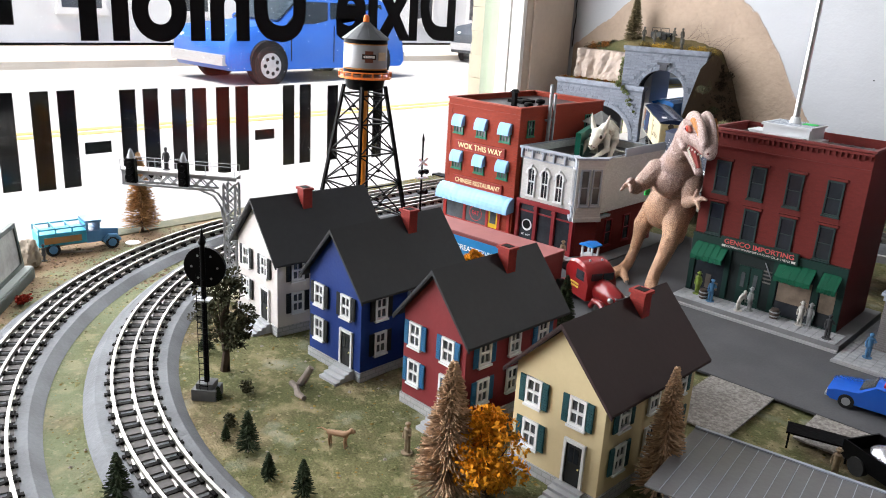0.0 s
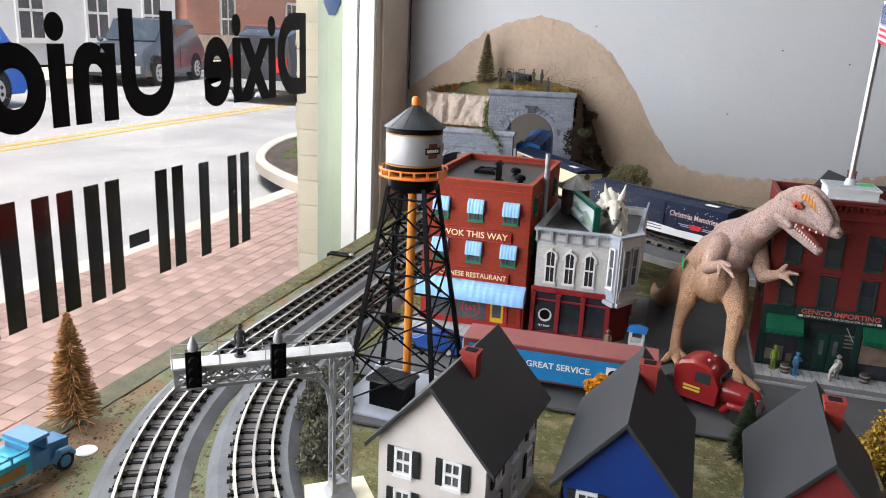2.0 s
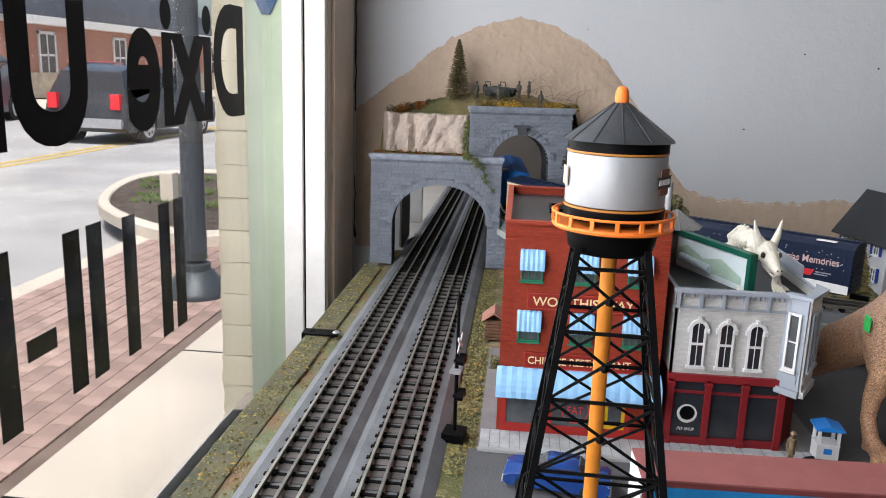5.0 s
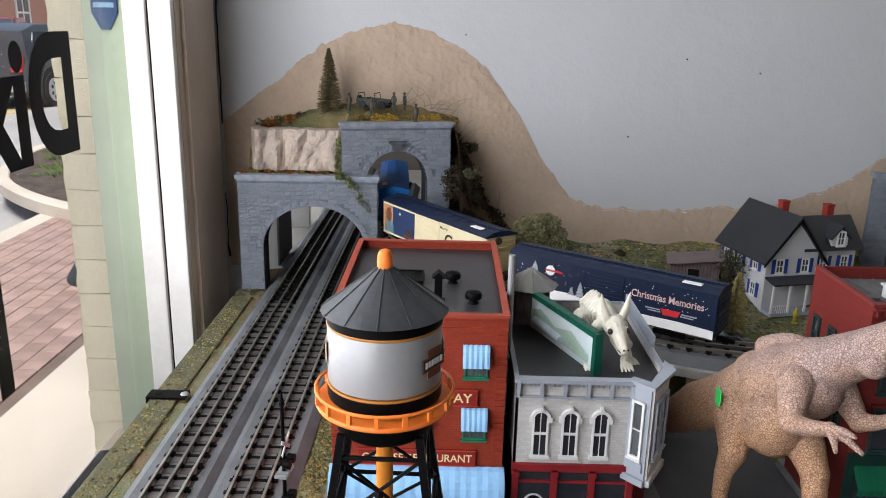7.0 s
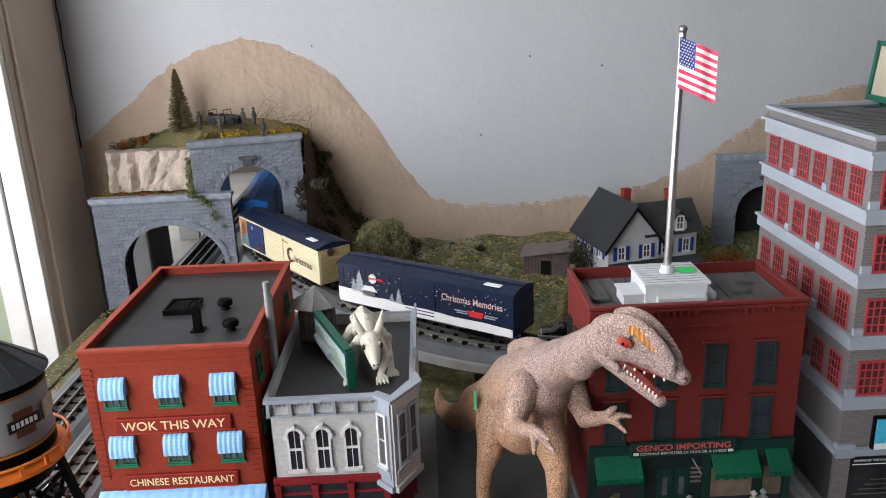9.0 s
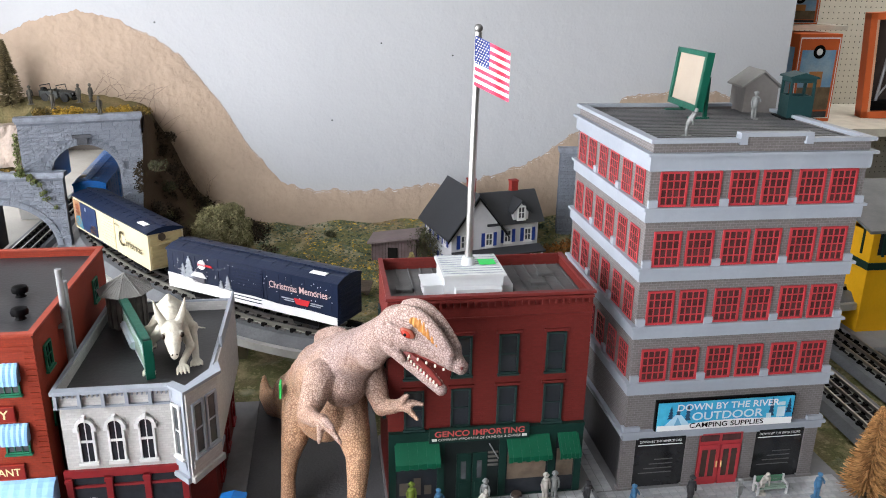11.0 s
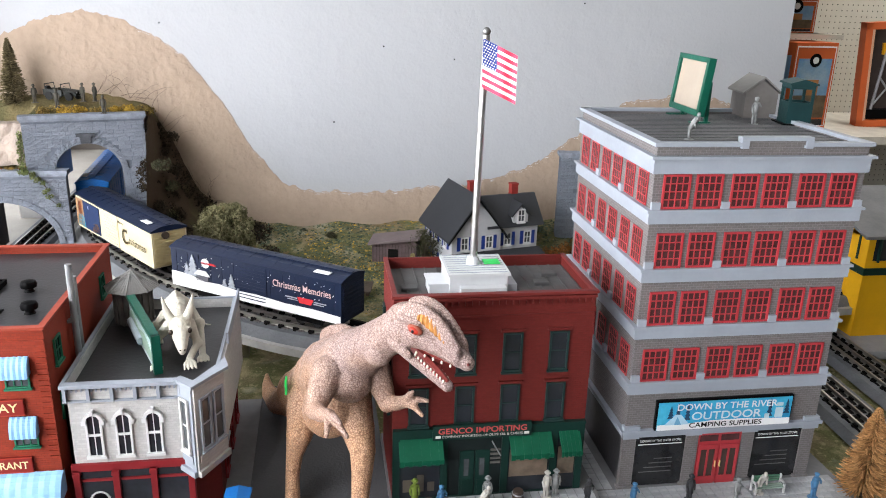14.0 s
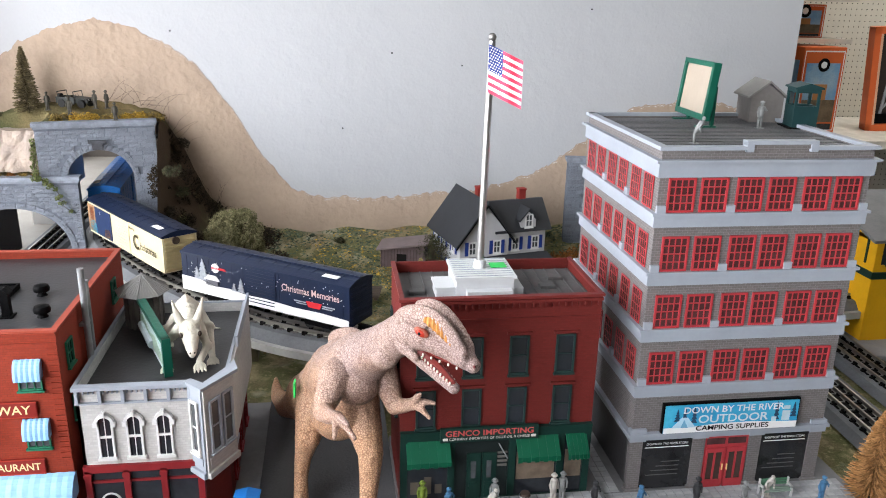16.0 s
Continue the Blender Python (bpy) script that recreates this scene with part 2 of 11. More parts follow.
def vary(m, amount=0.25):
    """Makes each object that wears m a little lighter or darker."""
    n, l = m.node_tree.nodes, m.node_tree.links
    b = n["Principled BSDF"]
    old = b.inputs["Base Color"].links[0].from_socket
    info, mr, mix = n.new("ShaderNodeObjectInfo"), n.new("ShaderNodeMapRange"), n.new("ShaderNodeMix")
    mr.inputs["To Min"].default_value, mr.inputs["To Max"].default_value = 1 - amount, 1 + amount
    mix.data_type, mix.blend_type, mix.inputs[0].default_value = "RGBA", "MULTIPLY", 1.0
    l.new(info.outputs["Random"], mr.inputs[0]), l.new(old, mix.inputs[6]), l.new(mr.outputs[0], mix.inputs[7])
    l.new(mix.outputs[2], b.inputs["Base Color"])
    return m


turf = ground_mat()
shop_dark = M("brown_shop_wall", (0.15, 0.13, 0.115), 0.8, var=0.3, scale=2)
wall_paint = plaster(M("grey_wall_paint", (0.435, 0.447, 0.47), 0.75, var=0.05, scale=2.5, bump=0.3, bscale=160, spec=0.25), 14, 0.0, 0.0035)
tan_paint = plaster(M("tan_mountain_paint", (0.43, 0.33, 0.25), 0.8, var=0.2, scale=9, bump=1.0, bscale=95, spec=0.3, col2=(0.365, 0.28, 0.215)), 30, 0.025, 0.006)
white_paint = M("old_white_paint", (0.80, 0.79, 0.765), 0.55, var=0.10, scale=12, bump=0.3, bscale=90)
panel_paint = M("buff_panel_paint", (0.60, 0.51, 0.43), 0.7, var=0.12, scale=6, bump=0.3, bscale=80)
green_paint = M("sage_green_paint", (0.40, 0.47, 0.345), 0.5, var=0.10, scale=10, bump=0.2, bscale=80)
crack_dark = M("dark_gap", (0.010, 0.009, 0.008), 0.9, spec=0.1)
asphalt = M("model_street_grey", (0.105, 0.106, 0.112), 0.8, var=0.25, scale=10, bump=0.35, bscale=300)
side_joint = M("dark_tile_joint", (0.20, 0.20, 0.205), 0.85, var=0.2)
paver_joint = M("paver_joint_sand", (0.20, 0.15, 0.125), 0.9, var=0.3, scale=5)
side_plain = M("sidewalk_grey", (0.36, 0.36, 0.365), 0.75, var=0.15, scale=25)
gravel = M("pale_gravel", (0.47, 0.44, 0.41), 0.95, var=0.55, scale=260, bump=1.0, bscale=620, spec=0.1, col2=(0.25, 0.23, 0.21))
roadbed_mat = M("grey_track_bed", (0.158, 0.166, 0.178), 0.65, var=0.3, scale=18, bump=0.4, bscale=260)
tie_mat = vary(M("black_tie_plastic", (0.009, 0.008, 0.0078), 0.65, var=0.3, scale=120, spec=0.04), 0.4)
deck_mat = vary(M("grey_tie_plate", (0.115, 0.104, 0.10), 0.7, var=0.25, scale=90), 0.2)
rail_mat = M("worn_rail_steel", (0.42, 0.405, 0.36), 0.45, 0.85, var=0.25, scale=25, bump=0.05)
rail_dark = M("dark_centre_rail", (0.30, 0.28, 0.26), 0.4, 0.8, var=0.3, scale=25, bump=0.05)
stone_mat = vary(M("slate_blue_cast_stone", (0.270, 0.300, 0.360), 0.6, var=0.3, scale=70, bump=0.8, bscale=350), 0.10)
stone_joint = M("shadowed_stone_joint", (0.180, 0.200, 0.245), 0.85, var=0.3, scale=60)
rock_mat = plaster(M("buff_rock_casting", (0.50, 0.41, 0.345), 0.85, var=0.3, scale=24, bump=0.5, bscale=120, col2=(0.37, 0.31, 0.275)), 36, 0.12, 0.0025)
hill_mat = bank_soil(M("hill_earth_and_moss", (0.255, 0.195, 0.10), 0.95, var=0.5, scale=12, bump=1.0, bscale=260, spec=0.1, col2=(0.10, 0.105, 0.048)))
red_brick = brick_mat("red_moulded_brick", (0.30, 0.040, 0.019), (0.21, 0.032, 0.017), 0.0058, 0.0026, depth=0.0003)
dark_red = brick_mat("maroon_moulded_brick", (0.150, 0.020, 0.017), (0.125, 0.018, 0.014), 0.0058, 0.0026, depth=0.0003)
grey_brick = brick_mat("warm_grey_moulded_brick", (0.165, 0.150, 0.148), (0.215, 0.205, 0.205), 0.0064, 0.0029, depth=0.0003)
pale_brick = brick_mat("pale_grey_moulded_brick", (0.55, 0.54, 0.525), (0.46, 0.455, 0.44), 0.0058, 0.0028, depth=0.0003)
roof_black = M("matt_black_roof", (0.030, 0.030, 0.033), 0.42, var=0.3, scale=15, spec=0.5)
roof_slate = M("dark_house_roof", (0.036, 0.038, 0.043), 0.5, var=0.2, scale=9, bump=0.05, bscale=160, spec=0.2)
roof_brown = M("dark_maroon_roof", (0.040, 0.022, 0.024), 0.55, var=0.2, scale=9, bump=0.05, bscale=160, spec=0.2)
trim_white = M("white_trim_plastic", (0.66, 0.66, 0.66), 0.5, var=0.08)
trim_grey = M("pale_grey_trim", (0.315, 0.345, 0.395), 0.5, var=0.1, scale=20)
trim_red = M("deep_red_trim", (0.23, 0.018, 0.022), 0.45, var=0.15)
win_red = M("red_window_plastic", (0.42, 0.042, 0.052), 0.45, var=0.12)
win_dark = M("dark_window_pane", (0.030, 0.034, 0.042), 0.12, var=0.3, scale=40, bump=0, spec=0.6)
win_grey = M("dusty_window_pane", (0.10, 0.11, 0.12), 0.2, var=0.4, scale=40, bump=0, spec=0.6)
deep_green = M("dark_green_plastic", (0.007, 0.032, 0.025), 0.5, var=0.2)
awning_green = M("green_awning_plastic", (0.004, 0.095, 0.048), 0.45, var=0.2)
awning_blue = M("light_blue_awning_plastic", (0.27, 0.50, 0.78), 0.45, var=0.12)
bright_blue = M("bright_blue_paint", (0.02, 0.20, 0.62), 0.45, var=0.1)
black_plastic = M("satin_black_plastic", (0.004, 0.004, 0.0045), 0.45, var=0.3, spec=0.05)
orange_plastic = M("orange_plastic", (0.80, 0.19, 0.03), 0.42, var=0.1)
silver_paint = M("silver_tank_paint", (0.30, 0.305, 0.32), 0.38, 0.3, var=0.08, scale=18)
dark_metal = M("dark_grey_metal_roof", (0.06, 0.065, 0.072), 0.45, 0.2, var=0.35, scale=40)
steel_grey = M("galvanised_grey", (0.36, 0.37, 0.385), 0.45, 0.4, var=0.2)
cream_plastic = M("cream_plastic_base", (0.72, 0.66, 0.50), 0.5, var=0.08)
yellow_paint = M("cab_yellow_paint", (0.80, 0.42, 0.012), 0.45, var=0.08)
glass = glass_mat("window_glass")
black_vinyl = M("black_vinyl", (0.006, 0.006, 0.007), 0.5, var=0.1, spec=0.06)
navy = M("navy_car_paint", (0.010, 0.018, 0.046), 0.42, var=0.15)
cream_paint = M("cream_car_paint", (0.60, 0.53, 0.35), 0.5, var=0.08)
ivory = M("ivory_bone_plastic", (0.70, 0.66, 0.56), 0.5, var=0.2, scale=60, bump=0.5, bscale=300)
gold_print = M("gold_print", (0.75, 0.62, 0.25), 0.5, var=0.05)
white_print = M("white_print", (0.80, 0.80, 0.80), 0.55, var=0.05)
red_print = M("red_print", (0.60, 0.03, 0.04), 0.5, var=0.1)
skin = plaster(scale_skin(), 60, 0.0, 0.004)
concrete = M("street_concrete", (0.55, 0.495, 0.42), 0.85, var=0.15, scale=1.2, bump=0.3, bscale=60)
road_mat = M("pale_worn_asphalt", (0.40, 0.395, 0.39), 0.85, var=0.25, scale=0.7, bump=0.3, bscale=60)
wood_table = M("table_edge_wood", (0.16, 0.145, 0.085), 0.85, var=0.5, scale=22, bump=0.6, col2=(0.085, 0.09, 0.06))
floor_mat = M("shop_floor_vinyl", (0.20, 0.185, 0.165), 0.5, var=0.2, scale=3)
ceiling_mat = M("ceiling_tile_white", (0.28, 0.28, 0.27), 0.9, var=0.06, scale=4)


# ---- builders ----
def thing(name, m, label, category, group="", kind=""):
    ob = new(name)
    ob.empty_display_size = 0.02
    ob.matrix_world = m
    return tagged(ob, label, category, group, kind)


def mesh_of(name, bm, material, smooth=False):
    me = bpy.data.meshes.new(name)
    bm.normal_update()
    bm.to_mesh(me)
    bm.free()
    if material:
        me.materials.append(material)
    if smooth:
        me.polygons.foreach_set("use_smooth", [True] * len(me.polygons))
        me.set_sharp_from_angle(angle=radians(38))
    return me


def part(name, bm, material, parent=None, label="", smooth=False, m=None, kind="", category="", group=""):
    me = bm if isinstance(bm, bpy.types.Mesh) else mesh_of(name, bm, material, smooth)
    ob = new(name, me)
    if parent is not None:
        ob.parent = parent
    if m is not None:
        ob.matrix_local = m
    return tagged(ob, label, category, group, kind)


def quadbox(bm, lo, hi):
    (a, b, c), (d, e, f) = lo, hi
    v = [bm.verts.new(p) for p in ((a, b, c), (d, b, c), (d, e, c), (a, e, c), (a, b, f), (d, b, f), (d, e, f), (a, e, f))]
    return [bm.faces.new([v[i] for i in q]) for q in ((3, 2, 1, 0), (4, 5, 6, 7), (0, 1, 5, 4), (1, 2, 6, 5), (2, 3, 7, 6), (3, 0, 4, 7))]


def box(x0, y0, z0, x1, y1, z1, bm=None, bevel=0.0):
    one = bmesh.new() if bm is None or bevel else bm
    quadbox(one, (x0, y0, z0), (x1, y1, z1))
    if bevel:
        bmesh.ops.bevel(one, geom=one.edges[:], offset=bevel, segments=2, profile=0.6, affect="EDGES")
        if bm is not None:
            me = bpy.data.meshes.new("tmp")
            one.to_mesh(me)
            one.free()
            bm.from_mesh(me)
            bpy.data.meshes.remove(me)
            return bm
    return one


def boxes(rows, bm=None):
    bm = bm or bmesh.new()
    for r in rows:
        quadbox(bm, r[:3], r[3:])
    return bm


def cyl(a, b, r0, r1=None, n=12, bm=None, caps=True):
    bm = bm or bmesh.new()
    a, b = Vector(a), Vector(b)
    r1 = r0 if r1 is None else r1
    w = (b - a).normalized()
    u = w.orthogonal().normalized()
    v = w.cross(u)
    rings = []
    for c, r in ((a, r0), (b, r1)):
        rings.append([bm.verts.new(c + r * (math.cos(2 * math.pi * i / n) * u + math.sin(2 * math.pi * i / n) * v)) for i in range(n)])
    for i in range(n):
        bm.faces.new((rings[0][i], rings[0][(i + 1) % n], rings[1][(i + 1) % n], rings[1][i]))
    if caps:
        if r0 > 1e-5:
            bm.faces.new(rings[0][::-1])
        if r1 > 1e-5:
            bm.faces.new(rings[1])
    return bm


def lathe(profile, n=24, bm=None, at=(0, 0, 0)):
    """profile: (radius, z) from the bottom up."""
    bm = bm or bmesh.new()
    rings = [[bm.verts.new((at[0] + r * math.cos(2 * math.pi * i / n), at[1] + r * math.sin(2 * math.pi * i / n), at[2] + z)) for i in range(n)] for r, z in profile]
    for p, q in zip(rings, rings[1:]):
        for i in range(n):
            bm.faces.new((p[i], p[(i + 1) % n], q[(i + 1) % n], q[i]))
    bm.faces.new(rings[0][::-1])
    bm.faces.new(rings[-1])
    return bm


def ball(c, r, bm=None, sc=(1, 1, 1), seg=10):
    bm = bm or bmesh.new()
    bmesh.ops.create_uvsphere(bm, u_segments=seg, v_segments=max(5, seg * 2 // 3), radius=r, matrix=Matrix.Translation(c) @ Matrix.Diagonal((*sc, 1)))
    return bm


def prism(pts, d0, d1, axis="y", bm=None):
    """A flat outline, pushed from d0 to d1 along an axis."""
    bm = bm or bmesh.new()
    put = {"y": lambda p, d: (p[0], d, p[1]), "x": lambda p, d: (d, p[0], p[1]), "z": lambda p, d: (p[0], p[1], d)}[axis]
    lo, hi = [bm.verts.new(put(p, d0)) for p in pts], [bm.verts.new(put(p, d1)) for p in pts]
    fs = [bm.faces.new(lo), bm.faces.new(hi[::-1])]
    for i in range(len(pts)):
        j = (i + 1) % len(pts)
        fs.append(bm.faces.new((lo[j], lo[i], hi[i], hi[j])))
    bmesh.ops.recalc_face_normals(bm, faces=fs)
    return bm


def sweep(path, profile, bm=None, closed=False):
    """Pushes an outline of (across, up) along a path of points, kept upright."""
    bm = bm or bmesh.new()
    rings = []
    for i, p in enumerate(path):
        a, b = path[max(i - 1, 0)], path[min(i + 1, len(path) - 1)]
        t = Vector((b[0] - a[0], b[1] - a[1], 0)).normalized()
        left = Vector((-t.y, t.x, 0))
        rings.append([bm.verts.new(Vector(p) + left * u + Vector((0, 0, v))) for u, v in profile])
    k = len(profile)
    for p, q in zip(rings, rings[1:]):
        for i in range(k):
            bm.faces.new((p[i], p[(i + 1) % k], q[(i + 1) % k], q[i]))
    bm.faces.new(rings[0][::-1])
    bm.faces.new(rings[-1])
    bmesh.ops.recalc_face_normals(bm, faces=bm.faces[:])
    return bm


def tube(pts, radii, n=8, bm=None):
    bm = bm or bmesh.new()
    rings = []
    for i, p in enumerate(pts):
        a, b = Vector(pts[max(i - 1, 0)]), Vector(pts[min(i + 1, len(pts) - 1)])
        w = (b - a).normalized()
        u = w.cross(Vector((0.31, 0.17, 0.93))).normalized()
        v = w.cross(u)
        rings.append([bm.verts.new(Vector(p) + radii[i] * (math.cos(2 * math.pi * k / n) * u + math.sin(2 * math.pi * k / n) * v)) for k in range(n)])
    for p, q in zip(rings, rings[1:]):
        for k in range(n):
            bm.faces.new((p[k], p[(k + 1) % n], q[(k + 1) % n], q[k]))
    bm.faces.new(rings[0][::-1])
    bm.faces.new(rings[-1])
    return bm


def spline(pts, step):
    """A smooth line through the points, in even steps."""
    pts = [Vector(p) for p in pts]
    ext = [2 * pts[0] - pts[1], *pts, 2 * pts[-1] - pts[-2]]
    fine = []
    for i in range(1, len(ext) - 2):
        a, b, c, d = ext[i - 1 : i + 3]
        for k in range(24):
            t = k / 24
            fine.append(0.5 * (2 * b + (c - a) * t + (2 * a - 5 * b + 4 * c - d) * t * t + (3 * b - a - 3 * c + d) * t**3))
    fine.append(pts[-1])
    out, run = [fine[0]], 0.0
    for p, q in zip(fine, fine[1:]):
        seg = (q - p).length
        while run + seg >= step:
            p = p + (q - p) * ((step - run) / seg)
            out.append(p.copy())
            seg, run = (q - p).length, 0.0
        run += seg
    return out


def lettering(name, body, width, height, material, parent, m, label="", bold=0.0):
    """Words in the built-in font, fitted to a width and height and centred."""
    cu = bpy.data.curves.new(name, "FONT")
    cu.body, cu.size, cu.extrude = body, 1.0, 0.0
    cu.resolution_u, cu.offset = 6, bold
    tmp = bpy.data.objects.new("tmp", cu)
    me = bpy.data.meshes.new_from_object(tmp)
    bpy.data.objects.remove(tmp)
    co = np.empty(len(me.vertices) * 3)
    me.vertices.foreach_get("co", co)
    co = co.reshape(-1, 3)
    lo, hi = co.min(0), co.max(0)
    co[:, 0] = ((co[:, 0] - lo[0]) / (hi[0] - lo[0]) - 0.5) * width
    co[:, 1] = ((co[:, 1] - lo[1]) / (hi[1] - lo[1]) - 0.5) * height
    co[:, 2] = 0
    me.vertices.foreach_set("co", co.ravel())
    me.materials.clear()
    me.materials.append(material)
    me.name = name
    return part(name, me, None, parent, label, m=m)


FACE_S = Matrix(((1, 0, 0, 0), (0, 0, -1, 0), (0, 1, 0, 0), (0, 0, 0, 1)))  # a flat thing in xy, stood up to face -y
FACE_W = Matrix(((0, 0, -1, 0), (-1, 0, 0, 0), (0, 1, 0, 0), (0, 0, 0, 1)))  # ... to face -x
FACE_E = Matrix(((0, 0, 1, 0), (1, 0, 0, 0), (0, 1, 0, 0), (0, 0, 0, 1)))  # ... to face +x


def at(x, y, z, turn=None):
    return Matrix.Translation((x, y, z)) @ (turn or Matrix.Identity(4))

# ---- the shop around the layout ----
S = "structure"
part("floor", box(-1.56, -3.2, -1.06, 4.6, 3.3, -1.0), floor_mat, kind=S, label="worn beige vinyl shop floor", category="floor")
part("ceiling", box(-1.56, -3.2, 1.75, 4.6, 3.3, 1.83), ceiling_mat, kind=S, label="plain white tiled shop ceiling", category="ceiling")
part("wall_north", boxes([
    (-1.56, 2.0, -1.0, -1.256, 2.1, 1.75), (-1.256, 2.0, -1.0, -1.06, 2.1, 0.0), (-1.256, 2.0, 0.17, -1.09, 2.1, 1.75),
    (-1.09, 2.0, 0.27, -1.06, 2.1, 1.75), (-1.06, 2.0, -1.0, -0.90, 2.1, 0.07), (-1.06, 2.0, 0.27, -0.90, 2.1, 1.75), (-0.90, 2.0, -1.0, 0.461, 2.1, 1.75)]),
    wall_paint, kind=S, label="pale grey painted plaster wall behind the layout", category="wall")
part("wall_west_lower", box(-1.555, -3.2, -1.0, -1.40, 2.0, -0.30), panel_paint, kind=S, label="painted wall below the shop window", category="wall")
part("wall_west_upper", box(-1.555, -3.2, 1.36, -1.40, 2.0, 1.75), white_paint, kind=S, label="white painted wall above the shop window", category="wall")
part("wall_south", box(-1.555, -3.3, -1.06, 4.6, -3.2, 1.75), shop_dark, kind=S, label="plain painted shop wall", category="wall")
part("wall_east", box(4.6, -3.3, -1.06, 4.7, 3.3, 1.75), shop_dark, kind=S, label="plain painted shop wall", category="wall")
part("wall_back_room", boxes([(-1.56, 3.2, -1.06, 4.6, 3.3, 1.75), (-1.49, 2.1, -1.0, -1.44, 3.2, -0.02), (-1.49, 2.1, 1.1, -1.44, 3.2, 1.75), (-1.49, 2.1, -0.02, -1.44, 2.2, 1.1), (-1.49, 3.1, -0.02, -1.44, 3.2, 1.1), (-1.44, 2.1, -0.06, 0.3, 3.2, -0.02), (0.3, 2.1, -1.0, 0.35, 3.2, 1.75)]),
     shop_dark, kind=S, label="brown walls of the room behind the tunnels", category="wall")

# the mountain painted on the wall
sil_x = (-1.36, -1.319, -1.266, -1.158, -1.09, -1.015, -0.954, -0.894, -0.823, -0.753, -0.701, -0.646, -0.599, -0.43, -0.242, -0.119, -0.033, 0.09, 0.25, 0.461)
sil_z = (0.300, 0.333, 0.369, 0.455, 0.486, 0.500, 0.493, 0.465, 0.416, 0.321, 0.228, 0.162, 0.143, 0.141, 0.154, 0.189, 0.245, 0.33, 0.36, 0.30)
bm = bmesh.new()
tops, xs = [], np.linspace(-1.356, 0.459, 520)
for x in xs:
    rough = 0.006 * noise.noise((x * 55, 0.3, 0)) + 0.004 * noise.noise((x * 190, 1.3, 0))
    if x > -0.60:
        rough *= 1.3
    tops.append(float(np.interp(x, sil_x, sil_z)) + rough)
HOLES = lambda x: 0.28 if -1.29 < x < -0.89 else 0.0
cols = []
for x, z in zip(xs, tops):
    b0 = min(HOLES(x), z - 0.01)
    cols.append([bm.verts.new((x, y, h)) for y, h in ((1.998, b0), (1.998, z - 0.004), (1.9993, z + 0.002))])
for p, q in zip(cols, cols[1:]):
    for k in range(2):
        bm.faces.new((p[k], q[k], q[k + 1], p[k + 1]))
part("painted_mountain", bm, tan_paint, label="tan mountain outline roughly painted on the wall", category="wall painting", kind=S, smooth=True)
bm = bmesh.new()
for i in range(0, len(xs) - 1):
    x, z = xs[i], tops[i]
    w = noise.noise((x * 90, 7.1, 0)) + 0.5 * noise.noise((x * 300, 3.1, 0))
    if w > -0.12 and (x > -0.62 or -0.92 < x < -0.68):
        s = 0.0009 * min(max(w, 0), 0.9) + 0.0005
        ball((x, 1.9978, z - 0.001 + 0.003 * noise.noise((x * 400, 5.0, 0))), s, bm, (1.9, 0.5, 1.0), 6)
part("paint_ridge", bm, white_print, label="dried white paint ridge along the mountain edge", category="wall painting", kind=S, smooth=True)
for dx, dz in ((-0.870, 0.484), (-0.433, 0.447), (-0.536, 0.292), (-0.014, 0.541), (-0.286, 0.423)):
    part("nail_hole", cyl((dx, 2.0005, dz), (dx, 1.9985, dz), 0.0016, n=10), crack_dark, label="small dark nail hole in the wall", category="nail hole", kind=S)

part("tunnel_screen", boxes([(-1.30, 2.35, -0.006, -1.25, 2.37, 0.40)]), white_paint, label="white board standing behind the tunnel arch", category="board", kind=S)
part("back_room_board", box(-1.44, 2.101, -0.02, 0.3, 3.2, -0.006), M("pale_cream_board", (0.44, 0.41, 0.36), 0.8, var=0.2, scale=8), label="pale cream board carrying the tracks behind the wall", category="board", kind=S)
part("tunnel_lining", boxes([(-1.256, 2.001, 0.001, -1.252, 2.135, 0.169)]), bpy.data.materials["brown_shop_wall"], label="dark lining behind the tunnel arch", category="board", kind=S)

# window wall
win = thing("window_1", Matrix.Identity(4), "large shop window with black vinyl lettering facing the street", "window", kind=S)
part("glass_pane", box(-1.470, -2.9, -0.30, -1.464, 1.776, 1.36), glass, win).visible_shadow = False
part("jamb_board", box(-1.528, 1.788, -0.6, -1.490, 2.0, 1.36, bevel=0.002), green_paint, win, "sage green painted jamb")
part("jamb_bead", box(-1.490, 1.772, -0.6, -1.447, 2.0, 1.36, bevel=0.002), green_paint, win, "sage green bead")
part("casing_inner", box(-1.447, 1.757, -0.6, -1.409, 1.99, 1.36, bevel=0.003), white_paint, win, "chipped white casing board")
part("casing_gap", box(-1.409, 1.766, -0.6, -1.405, 1.99, 1.36), crack_dark, win, "dark groove between the casing boards")
part("casing_outer", box(-1.405, 1.760, -0.6, -1.366, 1.99, 1.36, bevel=0.003), white_paint, win, "chipped white casing board")
part("corner_panel", boxes([(-1.368, 1.800, -0.6, -1.357, 1.90, 1.36), (-1.368, 1.904, -0.6, -1.360, 1.985, 1.36), (-1.366, 1.775, -0.6, -1.364, 1.80, 1.36)]), panel_paint, win, "buff painted corner panel")
part("sill", box(-1.56, -2.9, -0.34, -1.36, 1.75, -0.30, bevel=0.006), white_paint, win, "white painted sill")
part("south_jamb", box(-1.50, -3.2, -0.30, -1.40, -2.9, 1.36), green_paint, win)
